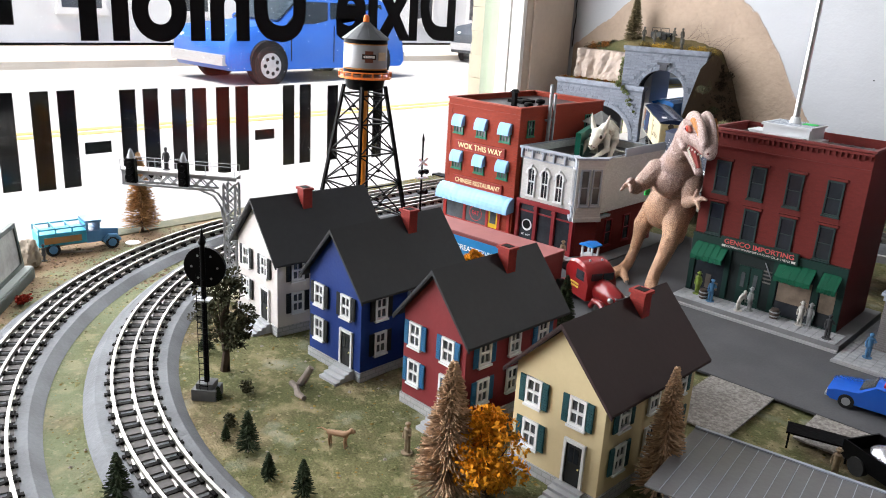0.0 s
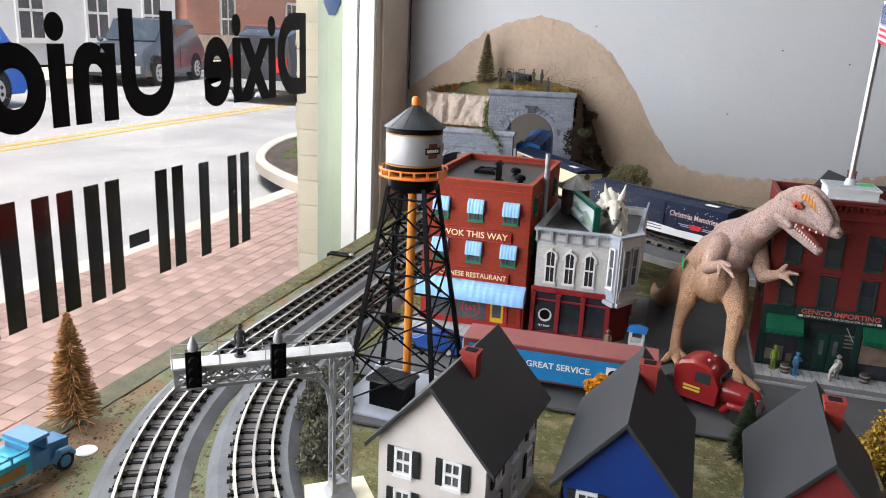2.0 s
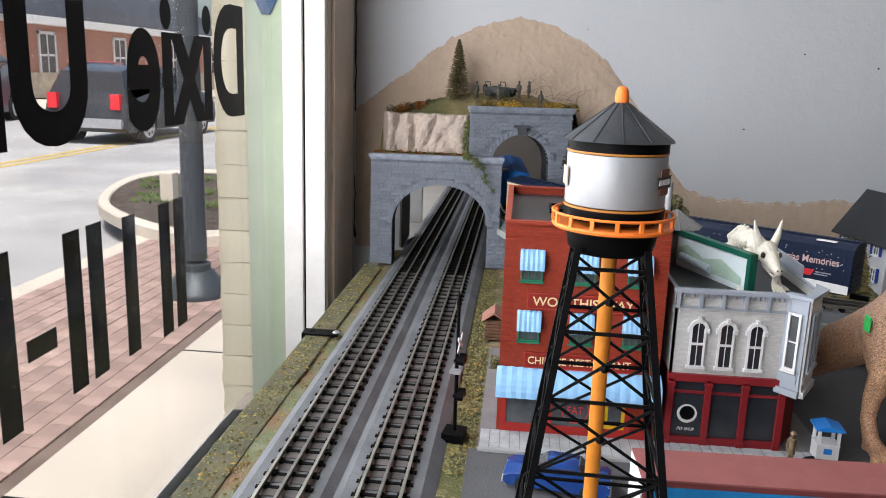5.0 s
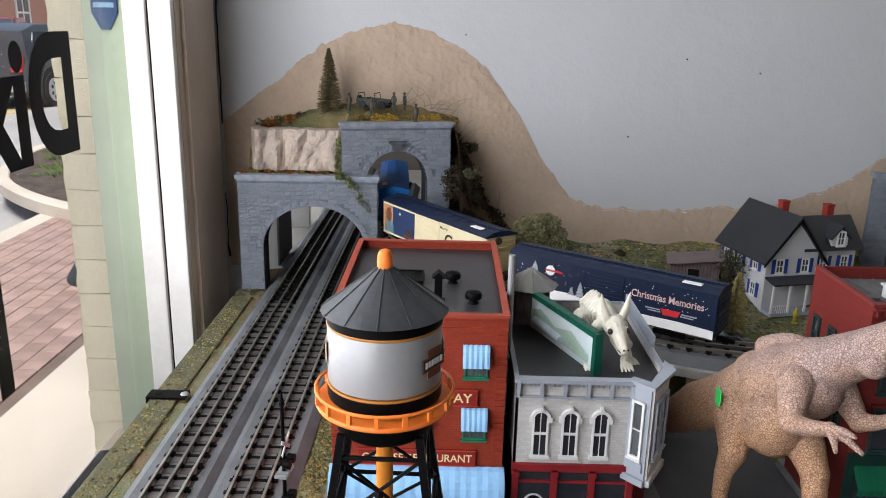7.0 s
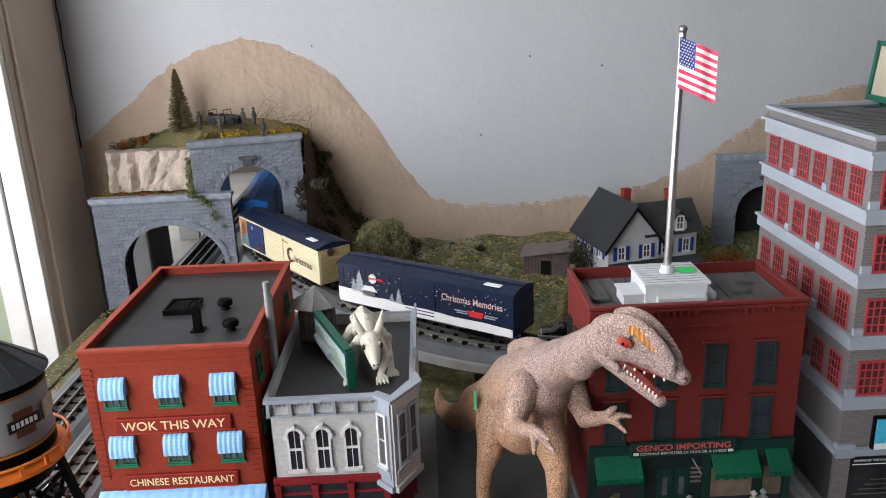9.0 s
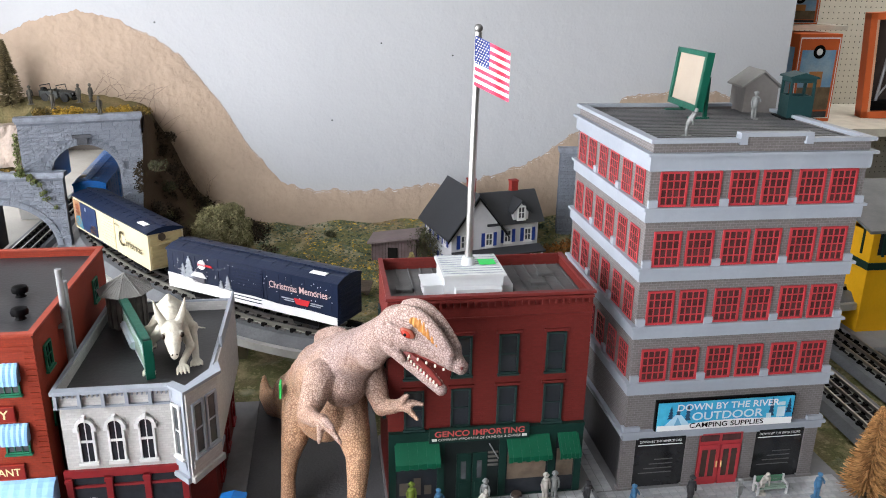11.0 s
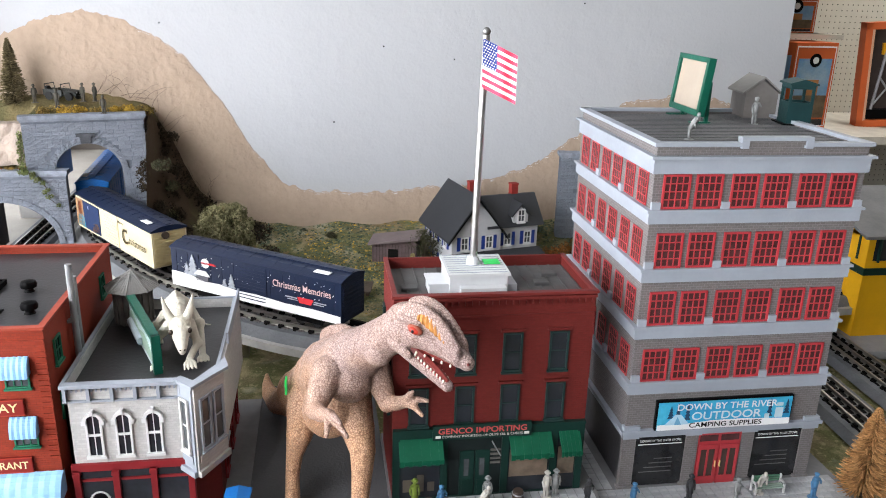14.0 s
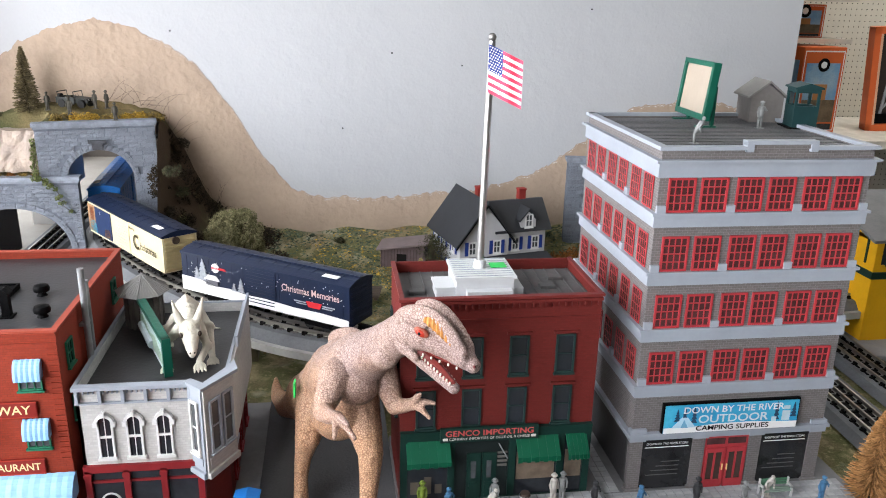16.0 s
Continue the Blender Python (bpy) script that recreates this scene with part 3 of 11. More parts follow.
for z0, z1, w in ((0.30, 0.80, 0.004), (0.02, 0.16, 0.003)):
    pts = [(-1.357 + 0.002 * noise.noise((z * 30, 0, 0)), 1.994 + 0.004 * noise.noise((z * 25, 5, 0)), z) for z in np.linspace(z0, z1, 30)]
    part("crack", tube(pts, [w * (0.3 + abs(noise.noise((p[2] * 18, 9, 2)))) for p in pts], 6), crack_dark, win, "dark crack at the wall corner")
WX = -1.4715
for body, y0, y1, z0, z1 in (("Dixie", 1.596, 1.195, 0.305, 0.482), ("Union", 1.110, 0.615, 0.303, 0.470)):
    lettering("lettering", body, y0 - y1, z1 - z0, black_vinyl, win, at(WX + 0.0082, (y0 + y1) / 2, (z0 + z1) / 2, FACE_W), "black vinyl words seen from behind", 0.034)
for y, z0, z1 in ((1.315, 0.02, 0.205), (1.195, 0.028, 0.205), (1.092, 0.03, 0.21), (0.925, 0.03, 0.212), (0.825, 0.032, 0.212), (0.72, 0.035, 0.215), (0.56, 0.04, 0.218), (0.455, 0.045, 0.218), (0.36, 0.05, 0.22), (0.47, 0.33, 0.48)):
    for dy in ((-0.023, 0.023) if abs(y - 1.195) > 0.01 else (0.0,)):
        part("vinyl_bar", box(WX, y + dy - 0.0155, z0, WX + 0.001, y + dy + 0.0155, z1), black_vinyl, win, "black vinyl bar on the glass")
for y, z in ((1.005, 0.105), (0.635, 0.110)):
    part("vinyl_bar", box(WX, y - 0.025, z - 0.011, WX + 0.001, y + 0.025, z + 0.011), black_vinyl, win, "black vinyl bar on the glass")
badge = thing("alarm_badge", at(-1.480, 1.7705, 0.522), "blue shield-shaped security sticker on the window jamb", "sticker")
shield = [(-0.022, -0.012), (-0.008, -0.040), (0.008, -0.040), (0.022, -0.012), (0.022, 0.030), (0.013, 0.040), (-0.013, 0.040), (-0.022, 0.030)]
part("plate", prism(shield, -0.0035, -0.0005, "y"), M("navy_sticker", (0.015, 0.055, 0.16), 0.4), badge)
part("print_bar", box(-0.017, -0.0042, -0.004, 0.017, -0.0036, 0.004), M("pale_blue_print", (0.25, 0.4, 0.55), 0.5), badge, "pale blue print bar")
part("emblem", box(-0.007, -0.0042, 0.012, 0.007, -0.0036, 0.028), bpy.data.materials["pale_blue_print"], badge, "pale blue emblem")
br = thing("corner_bracket", at(-1.285, 1.385, 0.0), "black steel angle bracket screwed to the table edge", "bracket")
part("plate", boxes([(-0.020, -0.012, 0.002, 0.034, 0.012, 0.005), (-0.020, -0.012, -0.03, -0.017, 0.012, 0.002)]), black_plastic, br)
part("screw", ball((0.03, 0, 0.005), 0.006, sc=(1, 1, 0.5)), steel_grey, br, "bright screw head", smooth=True)
part("screw_hole", cyl((-0.006, 0, 0.0052), (-0.006, 0, 0.0058), 0.005), crack_dark, br, "dark hole")

# ---- the table and its ground ----
tb = thing("layout_table", at(0, 0, 0), "plywood layout table with a dark painted edge", "table")
part("top", box(-1.28, -0.45, -0.06, 1.6, 1.995, -0.006), wood_table, tb)
part("edge_board", box(-1.300, -0.45, -0.14, -1.262, 1.8, 0.0015, bevel=0.002), wood_table, tb, "mossy painted edge board")
for lx, ly in ((-1.1, -0.35), (1.5, -0.35), (-1.1, 1.9), (1.5, 1.9), (0.2, -0.35), (0.2, 1.9)):
    part("leg", box(lx - 0.04, ly - 0.04, -1.0, lx + 0.04, ly + 0.04, -0.06), wood_table, tb)


def smooth01(a, b, v):
    t = min(max((v - a) / (b - a), 0), 1)
    return t * t * (3 - 2 * t)


def terrain(x, y):
    z = 0.0016 * noise.noise((x * 22, y * 22, 0)) + 0.0012 * noise.noise((x * 70, y * 70, 3)) - 0.0006
    back = smooth01(1.70, 2.0, y) * smooth01(-1.0, -0.8, x)
    z += 0.075 * back + 0.012 * back * noise.noise((x * 14, y * 14, 5))
    flat = (0.87 < y < 1.42 and -1.04 < x < 0.55) or (y > 1.2 and x < -1.03) or (0.70 < y < 1.0 and -0.99 < x < 0.6)
    return z - (0.0025 if flat else 0.0)


bm = bmesh.new()
gx, gy = np.arange(-1.262, 1.6, 0.016), np.arange(-0.44, 2.001, 0.016)
grid = [[bm.verts.new((x, y, terrain(x, y))) for x in gx] for y in gy]
for p, q in zip(grid, grid[1:]):
    for i in range(len(gx) - 1):
        bm.faces.new((p[i], p[i + 1], q[i + 1], q[i]))
part("ground", bm, turf, label="green and brown scenic turf covering the layout", category="ground", kind=S, smooth=True)

# mountain body above the tunnels
bx = (-1.35, -1.30, -1.22, -1.14, -1.05, -0.96, -0.90, -0.86, -0.82, -0.77, -0.70, -0.62)
bz = (0.235, 0.262, 0.318, 0.342, 0.350, 0.342, 0.325, 0.25, 0.155, 0.10, 0.078, 0.065)
bm = bmesh.new()
rows = []
for x in np.linspace(-1.287, -0.62, 70):
    on = smooth01(-0.885, -0.865, x)
    fy = 1.872 + 0.27 * (x + 1.09) if -1.10 < x < -0.885 else 1.868
    fy = fy * (1 - on) + (1.66 + 0.1 * smooth01(-0.8, -0.62, x)) * on
    fz = 0.224 if x < -1.10 else 0.318
    fz = fz * (1 - on) + 0.004 * on
    zb = float(np.interp(x, bx, bz))
    col = []
    for v in np.linspace(0, 1, 22):
        y = fy + (1.997 - fy) * v
        if x < -1.10:
            z = fz + (zb - fz) * smooth01(0.30, 0.6, v)
        elif on > 0:
            z = fz + (zb - fz) * v**0.75
        else:
            z = fz + (zb - fz) * v
        z += 0.006 * noise.noise((x * 40, y * 40, 1)) + 0.003 * noise.noise((x * 120, y * 120, 2))
        col.append(bm.verts.new((x, y, z)))
    rows.append(col)
for p, q in zip(rows, rows[1:]):
    for i in range(21):
        bm.faces.new((p[i], q[i], q[i + 1], p[i + 1]))
part("hill", bm, hill_mat, label="brown and mossy hill over the tunnels", category="hill", kind=S, smooth=True)


# ---- railway tracks ----
TIE = boxes([(-0.0023, -0.027, 0, 0.0023, 0.027, 0.0022)] + [(-0.0042, s * 0.0195 - 0.0045, 0.001, 0.0042, s * 0.0195 + 0.0045, 0.0042) for s in (-1, 1)] + [(-0.0035, -0.003, 0.001, 0.0035, 0.003, 0.0036)])
TIE = mesh_of("tie", TIE, tie_mat)
PLATE = mesh_of("tie_plate", box(-0.0058, -0.025, 0, 0.0058, 0.025, 0.0014), deck_mat)


def track(path, label, nearest=300, bed=0.0, keep=None):
    th = thing("railway_track", Matrix.Identity(4), label, "railway track", "tracks of the layout")
    w = 0.048
    part("roadbed", sweep(path, [(-w, -bed), (-0.036, 0.009), (0.036, 0.009), (w, -bed)]), roadbed_mat, th, "moulded grey roadbed")
    for off, mt, nm in ((-0.0195, rail_mat, "rail"), (0.0195, rail_mat, "rail"), (0.0, rail_dark, "centre_rail")):
        part(nm, sweep(path, [(off - 0.0028, 0.0098), (off - 0.0008, 0.011), (off - 0.0015, 0.0145), (off - 0.0015, 0.0168), (off + 0.0015, 0.0168), (off + 0.0015, 0.0145), (off + 0.0008, 0.011), (off + 0.0028, 0.0098)]), mt, th, smooth=True)
    made, run, rest, last = 0, 0.0, [], path[0]
    for p, q in zip(path, path[1:]):
        run += (Vector(q) - Vector(p)).length
        if run < 0.0165:
            continue
        run = 0.0
        m = Matrix.Translation(Vector(p) + Vector((0, 0, 0.0088))) @ Matrix.Rotation(math.atan2(q[1] - p[1], q[0] - p[0]), 4, "Z")
        if made < nearest and (keep is None or keep(p)):
            made += 1
            part("tie", TIE, None, th, m=m)
            part("tie_plate", PLATE, None, th, m=m @ at(0.0083, 0, 0))
        else:
            rest.append(m)
    if rest:
        bm = bmesh.new()
        for m in rest:
            for me, mm in ((TIE, m), (PLATE, m @ at(0.0083, 0, 0))):
                start = len(bm.verts)
                bm.from_mesh(me)
                bm.verts.ensure_lookup_table()
                bmesh.ops.transform(bm, matrix=mm, verts=bm.verts[start:])
        part("far_tie_run", bm, tie_mat, th, kind="stuff")
    return th


def corner(xs, cx, cy, r, y_far, x_end):
    pts = [Vector((xs, y, 0)) for y in np.arange(y_far, cy, -0.012)]
    pts += [Vector((cx - r * math.cos(a), cy - r * math.sin(a), 0)) for a in np.arange(0, math.pi / 2, 0.012 / r)]
    pts += [Vector((x, cy - r, 0)) for x in np.arange(cx, x_end, 0.012)]
    return pts


near = lambda p: p[1] < 1.75 and p[0] < -0.45
OUTER = corner(-1.197, -0.465, 0.872, 0.732, 3.15, 0.9)
INNER = corner(-1.107, -0.470, 0.913, 0.637, 3.15, 0.9)
track(OUTER, "three-rail track curving along the window edge", 190, keep=near)
track(INNER, "three-rail track curving inside the outer line", 190, keep=near)
UP = spline([(-1.02, 2.45, 0.088), (-1.02, 2.15, 0.088), (-0.992, 1.90, 0.088), (-0.885, 1.715, 0.083), (-0.755, 1.57, 0.077), (-0.64, 1.472, 0.072), (-0.51, 1.412, 0.070), (-0.36, 1.405, 0.069), (-0.15, 1.44, 0.069), (0.12, 1.50, 0.069), (0.6, 1.55, 0.069)], 0.012)
up = track(UP, "raised three-rail track curving out of the upper tunnel", 90, bed=0.004, keep=lambda p: p[1] < 2.0 and p[0] < -0.3)
part("deck_board", sweep(UP, [(-0.056, -0.016), (-0.056, -0.004), (0.056, -0.004), (0.056, -0.016)]), M("pale_grey_deck_board", (0.42, 0.42, 0.40), 0.7, var=0.2), up, "pale grey deck board under the track")
for i in range(8, len(UP), 13):
    p = UP[i]
    if p[1] < 1.9:
        part("riser_block", box(p[0] - 0.02, p[1] - 0.015, -0.004, p[0] + 0.02, p[1] + 0.015, p[2] - 0.015), wood_table, up, "wooden riser block")


# ---- tunnel portals ----
def stone_mesh(seed):
    bm = box(-0.5, -0.5, -0.5, 0.5, 0.5, 0.5)
    bmesh.ops.subdivide_edges(bm, edges=bm.edges[:], cuts=1, use_grid_fill=True)
    for v in bm.verts:
        edge = 0.58 if max(abs(v.co.x), abs(v.co.z)) > 0.4 else 1.0
        if v.co.y < -0.4:
            v.co.y = -0.5 * edge + 0.09 * noise.noise(v.co * 3 + Vector((seed, 0, 0)))
        v.co.x *= 0.985
    return mesh_of("stone", bm, stone_mat)


STONES = [stone_mesh(s) for s in (1.3, 5.7, 9.1, 12.6)]


def portal(m, wl, wr, h, half, spring, label, seed, rise=None, notch=0.0, foot=0.0, key=True, cut=None):
    """A cast stone front with an arched opening; its wall may step out by foot below the height notch, or stop short at its other side: cut = (height, width)."""
    rnd = random.Random(seed)
    rise = rise or half
    th = thing("tunnel_portal", m, label, "tunnel portal", "stone tunnel portals")
    top = spring + rise
    arch = [(half * math.cos(a), spring + rise * math.sin(a)) for a in np.linspace(0, math.pi, 26)]
    side = [(wr + foot, 0), (wr + foot, notch), (wr, notch), (wr, h)] if foot else [(wr, 0), (wr, h)]
    cz, cw = cut or (0.0, wl)
    part("backing", prism([(-cw, 0), (-half, 0)] + arch[::-1] + [(half, 0)] + side + [(-wl, h)] + ([(-wl, cz), (-cw, cz)] if cut else []), 0.0, 0.014, "y"), stone_joint, th)
    # the shade inside the arch is put into this lining's dark colour
    part("lining", sweep_arch(half, spring, rise), tunnel_shade, th, "arch lining coloured near black for tunnel shade")
    part("coping", boxes([(-wl - 0.004, -0.006, h - 0.003, wr + 0.004, 0.018, h + 0.004), (-wl - 0.002, -0.004, h - 0.007, wr + 0.002, 0.016, h - 0.003)]), stone_mat, th, "moulded coping")
    rh = 0.0075
    for r in range(int((h - 0.007) / rh)):
        z = r * rh + rh / 2
        x = -wl if z > cz else -cw
        end = wr + (foot if z < notch else 0.0)
        while x < end - 0.004:
            l = min(rnd.uniform(0.014, 0.024), end - x)
            c = x + l / 2
            x += l
            if z < spring:
                if abs(c) - l / 2 < half + 0.001:
                    if abs(c) + l / 2 < half + 0.004:
                        continue
                    sgn = 1 if c > 0 else -1
                    c, l = sgn * (half + 0.001 + abs(c) + l / 2) / 2, abs(c) + l / 2 - half - 0.001
            elif math.hypot(c / (half + 0.010 + l * 0.3), (z - spring) / (rise + 0.013)) < 1:
                continue
            part("stone", rnd.choice(STONES), None, th, m=Matrix.Translation((c, 0.0, z)) @ Matrix.Diagonal((l * 0.97, 0.0050, rh * 0.94, 1)))
    n = 19
    for i in range(n):
        a = math.pi * (i + 0.5) / n
        px, pz = (half + 0.0055) * math.cos(a), spring + (rise + 0.0055) * math.sin(a)
        turn = math.atan2(math.cos(a) / half, math.sin(a) / rise)
        step = math.pi / n * math.hypot(half * math.sin(a), rise * math.cos(a))
        part("arch_stone", rnd.choice(STONES), None, th, m=Matrix.Translation((px, -0.001, pz)) @ Matrix.Rotation(turn, 4, "Y") @ Matrix.Diagonal((step * 1.02, 0.0068, 0.0110, 1)))
    if key:
        part("keystone", boxes([(-0.009, -0.007, top + 0.001, 0.009, 0.0, top + 0.014), (-0.016, -0.010, top + 0.014, 0.016, 0.0, top + 0.019)]), soot_stone, th, "sooty projecting keystone")
    return th


def sweep_arch(half, spring, rise):
    bm = bmesh.new()
    ring = [(half, 0)] + [(half * math.cos(a), spring + rise * math.sin(a)) for a in np.linspace(0, math.pi, 24)] + [(-half, 0)]
    a, b = [bm.verts.new((x, 0.001, z)) for x, z in ring], [bm.verts.new((x, 0.050, z)) for x, z in ring]
    for i in range(len(ring) - 1):
        bm.faces.new((a[i], a[i + 1], b[i + 1], b[i]))
    return bm


# near black: colour standing in for the shade inside the tunnels
tunnel_shade = M("tunnel_shade_colour", (0.035, 0.036, 0.040), 0.9, var=0.3, scale=40, bump=0.5, spec=0.1)
soot_stone = M("soot_stained_stone", (0.10, 0.105, 0.12), 0.85, var=0.4, scale=60, bump=0.6, bscale=300)
portal(pose(-1.152, 1.850, 0, 0, 0, 2), 0.141, 0.121, 0.222, 0.0965, 0.086, "grey-blue cast stone portal over the double track", 3, 0.081, 0.070, 0.040, False)
portal(pose(-0.996, 1.880, 0.085, 0, 0, 14.5), 0.104, 0.104, 0.236, 0.059, 0.127, "grey-blue cast stone portal of the upper tunnel", 4, cut=(0.128, 0.063))
far_portal = portal(pose(0.032, 1.905, 0.0, 0, 0, -8), 0.10, 0.10, 0.240, 0.056, 0.125, "grey-blue stone portal behind the tall building", 5)
# added sheet closing the far arch, coloured as the dark beyond it
part("shade_sheet", box(-0.060, 0.0505, 0.0, 0.060, 0.0545, 0.185), tunnel_shade, far_portal, "added near-black sheet standing in for tunnel shade")


# ---- town buildings ----
def awning(parent, x, y, z, w, h, d, mat, bands=6):
    """A quarter-round ribbed awning whose top edge sits at z on a wall facing -y."""
    bm = bmesh.new()
    n = bands * 2
    cols = []
    for i in range(n + 1):
        u = -w / 2 + w * i / n
        lift = 0.0006 if i % 2 else 0.0
        cols.append([bm.verts.new((x + u, y - (d + lift) * math.sin(a), z - h + (h + lift) * math.cos(a))) for a in np.linspace(0.15, math.pi / 2 + 0.1, 7)])
    for p, q in zip(cols, cols[1:]):
        for k in range(6):
            bm.faces.new((p[k], p[k + 1], q[k + 1], q[k]))
    for c in (cols[0], cols[-1]):
        hub = bm.verts.new((c[0].co.x, y, z - h))
        top = bm.verts.new((c[0].co.x, y, z))
        bm.faces.new([hub, *c[::-1], top])
    return part("awning", bm, mat, parent)


def sash(parent, m, w, h, frame_mat, pane_mat, cols=2, rows=2, bar=0.0012, name="window", sill=True, depth=0.0022):
    """A window on a wall face: pane set back inside a frame with glazing bars, in the xy plane of m, facing +z."""
    wd = part(name, boxes([(-w / 2, -h / 2, -0.0004, w / 2, h / 2, 0.0004)]), pane_mat, parent, m=m)
    rows_ = [(-w / 2 - bar, -h / 2 - bar, 0, -w / 2 + bar * 0.6, h / 2 + bar, depth), (w / 2 - bar * 0.6, -h / 2 - bar, 0, w / 2 + bar, h / 2 + bar, depth),
             (-w / 2, h / 2 - bar * 0.6, 0, w / 2, h / 2 + bar, depth), (-w / 2, -h / 2 - bar, 0, w / 2, -h / 2 + bar * 0.6, depth)]
    part("frame", boxes(rows_), frame_mat, wd)
    for i in range(1, cols):
        x = -w / 2 + w * i / cols
        part("bar", box(x - bar * 0.4, -h / 2, 0, x + bar * 0.4, h / 2, depth * 0.7), frame_mat, wd)
    for i in range(1, rows):
        y = -h / 2 + h * i / rows
        part("bar", box(-w / 2, y - bar * 0.4, 0, w / 2, y + bar * 0.4, depth * 0.7), frame_mat, wd)
    if sill:
        part("sill", box(-w / 2 - 0.0025, -h / 2 - bar - 0.002, 0, w / 2 + 0.0025, -h / 2 - bar, depth + 0.0015), frame_mat, wd)
    return wd


def hollow(x0, y0, x1, y1, z0, z1, t, bm=None):
    """A closed square ring of wall, t thick inwards."""
    bm = bm or bmesh.new()
    rings = [[bm.verts.new((x, y, z)) for x, y in ((x0 + k, y0 + k), (x1 - k, y0 + k), (x1 - k, y1 - k), (x0 + k, y1 - k))] for k, z in ((0, z0), (0, z1), (t, z1), (t, z0))]
    for a, b in zip(rings, rings[1:] + rings[:1]):
        for i in range(4):
            bm.faces.new((a[i], a[(i + 1) % 4], b[(i + 1) % 4], b[i]))
    return bm


def parapet_shell(w, d, h, t=0.003, drop=0.008):
    return hollow(-w / 2, 0, w / 2, d, 0, h, t)


def restaurant():
    w, d, h = 0.170, 0.262, 0.2355
    th = thing("restaurant_building", at(-0.9225, 1.0965, 0.004), "three-storey red brick model restaurant with blue awnings", "model building", "town buildings")
    part("wall", parapet_shell(w, d, h), red_brick, th, "moulded red brick walls")
    part("roof", box(-w / 2 + 0.003, 0.003, h - 0.012, w / 2 - 0.003, d - 0.003, h - 0.0085), roof_black, th, "flat black roof")
    part("parapet_cap", boxes([(-w / 2 - 0.0015, -0.0015, h, w / 2 + 0.0015, 0.005, h + 0.0022), (-w / 2 - 0.0015, d - 0.005, h, w / 2 + 0.0015, d + 0.0015, h + 0.0022), (-w / 2 - 0.0015, 0.005, h, -w / 2 + 0.005, d - 0.005, h + 0.0022), (w / 2 - 0.005, 0.005, h, w / 2 + 0.0015, d - 0.005, h + 0.0022)]), M("red_coping", (0.33, 0.06, 0.035), 0.55), th, "red coping")
    for s in (-1, 1):
        for z in np.arange(0.09, h - 0.02, 0.0062):
            part("quoin", box(s * w / 2 - (0.010 if s > 0 else 0), -0.0014, z, s * w / 2 + (0.010 if s < 0 else 0), 0, z + 0.0035), red_brick, th)
    part("cornice_band", boxes([(-w / 2, -0.0022, h - 0.014, w / 2, 0, h - 0.011), (-w / 2, -0.003, h - 0.002, w / 2, 0, h)]), red_brick, th)
    green = M("green_sash", (0.02, 0.16, 0.09), 0.5)
    for z in (0.197, 0.1305):
        for x in (-0.0555, 0.0, 0.0555):
            sash(th, at(x, -0.0006, z - 0.0095, FACE_S), 0.021, 0.026, green, win_grey, 3, 2, 0.0011)
            awning(th, x, 0, z + 0.0105, 0.0255, 0.019, 0.010, awning_blue, 5)
    for z, body, ww in ((0.1525, "WOK THIS WAY", 0.106), (0.0865, "CHINESE RESTAURANT", 0.109)):
        sg = part("sign_board", box(-0.0585, -0.004, z - 0.0085, 0.0585, 0, z + 0.0085, bevel=0.0008), M("sign_red", (0.25, 0.02, 0.015), 0.45), th, "dark red sign board")
        part("sign_rim", boxes([(-0.0590, -0.0046, z + 0.0078, 0.0590, -0.0036, z + 0.0088), (-0.0590, -0.0046, z - 0.0088, 0.0590, -0.0036, z - 0.0078)]), M("sign_rim_red", (0.4, 0.05, 0.03), 0.4), th)
        lettering("sign_text", body, ww, 0.0100 if "WOK" in body else 0.0085, M("cream_lettering", (0.82, 0.68, 0.38), 0.5), sg, at(0, -0.00425, z, FACE_S), "cream lettering", 0.012)
    awning(th, 0, 0, 0.0775, w + 0.004, 0.026, 0.022, awning_blue, 16)
    part("shopfront", boxes([(-w / 2 + 0.004, -0.0025, 0.0, w / 2 - 0.004, -0.0002, 0.012), (-w / 2 + 0.004, -0.0025, 0.052, w / 2 - 0.004, -0.0002, 0.062)] + [(x - 0.003, -0.003, 0.0, x + 0.003, -0.0002, 0.060) for x in (-0.078, -0.028, 0.028, 0.056, 0.078)]), M("shopfront_red", (0.36, 0.025, 0.02), 0.45), th, "red shopfront frame")
    for x0, x1 in ((-0.075, -0.031), (-0.025, 0.025)):
        part("shop_window", box(x0, -0.0012, 0.012, x1, -0.0004, 0.052), win_grey, th)
    part("door", box(0.031, -0.0016, 0.0, 0.053, -0.0004, 0.050), M("yellow_door", (0.72, 0.45, 0.02), 0.5), th, "yellow door")
    part("door_glass", boxes([(0.035, -0.0022, 0.020, 0.049, -0.0017, 0.044)]), win_grey, th)
    part("neon_ring", ring_bm(0.0, -0.002, 0.031, 0.015), red_print, th, "round red neon sign")
    lettering("neon_text", "EAT", 0.017, 0.0085, red_print, th, at(0.0, -0.002, 0.031, FACE_S), "red neon letters")
    hatch = part("roof_hatch", boxes([(-0.036, 0.112, h - 0.0085, 0.000, 0.152, h - 0.0045), (-0.036, 0.112, h - 0.0045, -0.0335, 0.152, h - 0.0025), (-0.0025, 0.112, h - 0.0045, 0.000, 0.152, h - 0.0025), (-0.0335, 0.112, h - 0.0045, -0.0025, 0.1145, h - 0.0025), (-0.0335, 0.1495, h - 0.0045, -0.0025, 0.152, h - 0.0025)]), black_plastic, th, "black framed roof hatch")
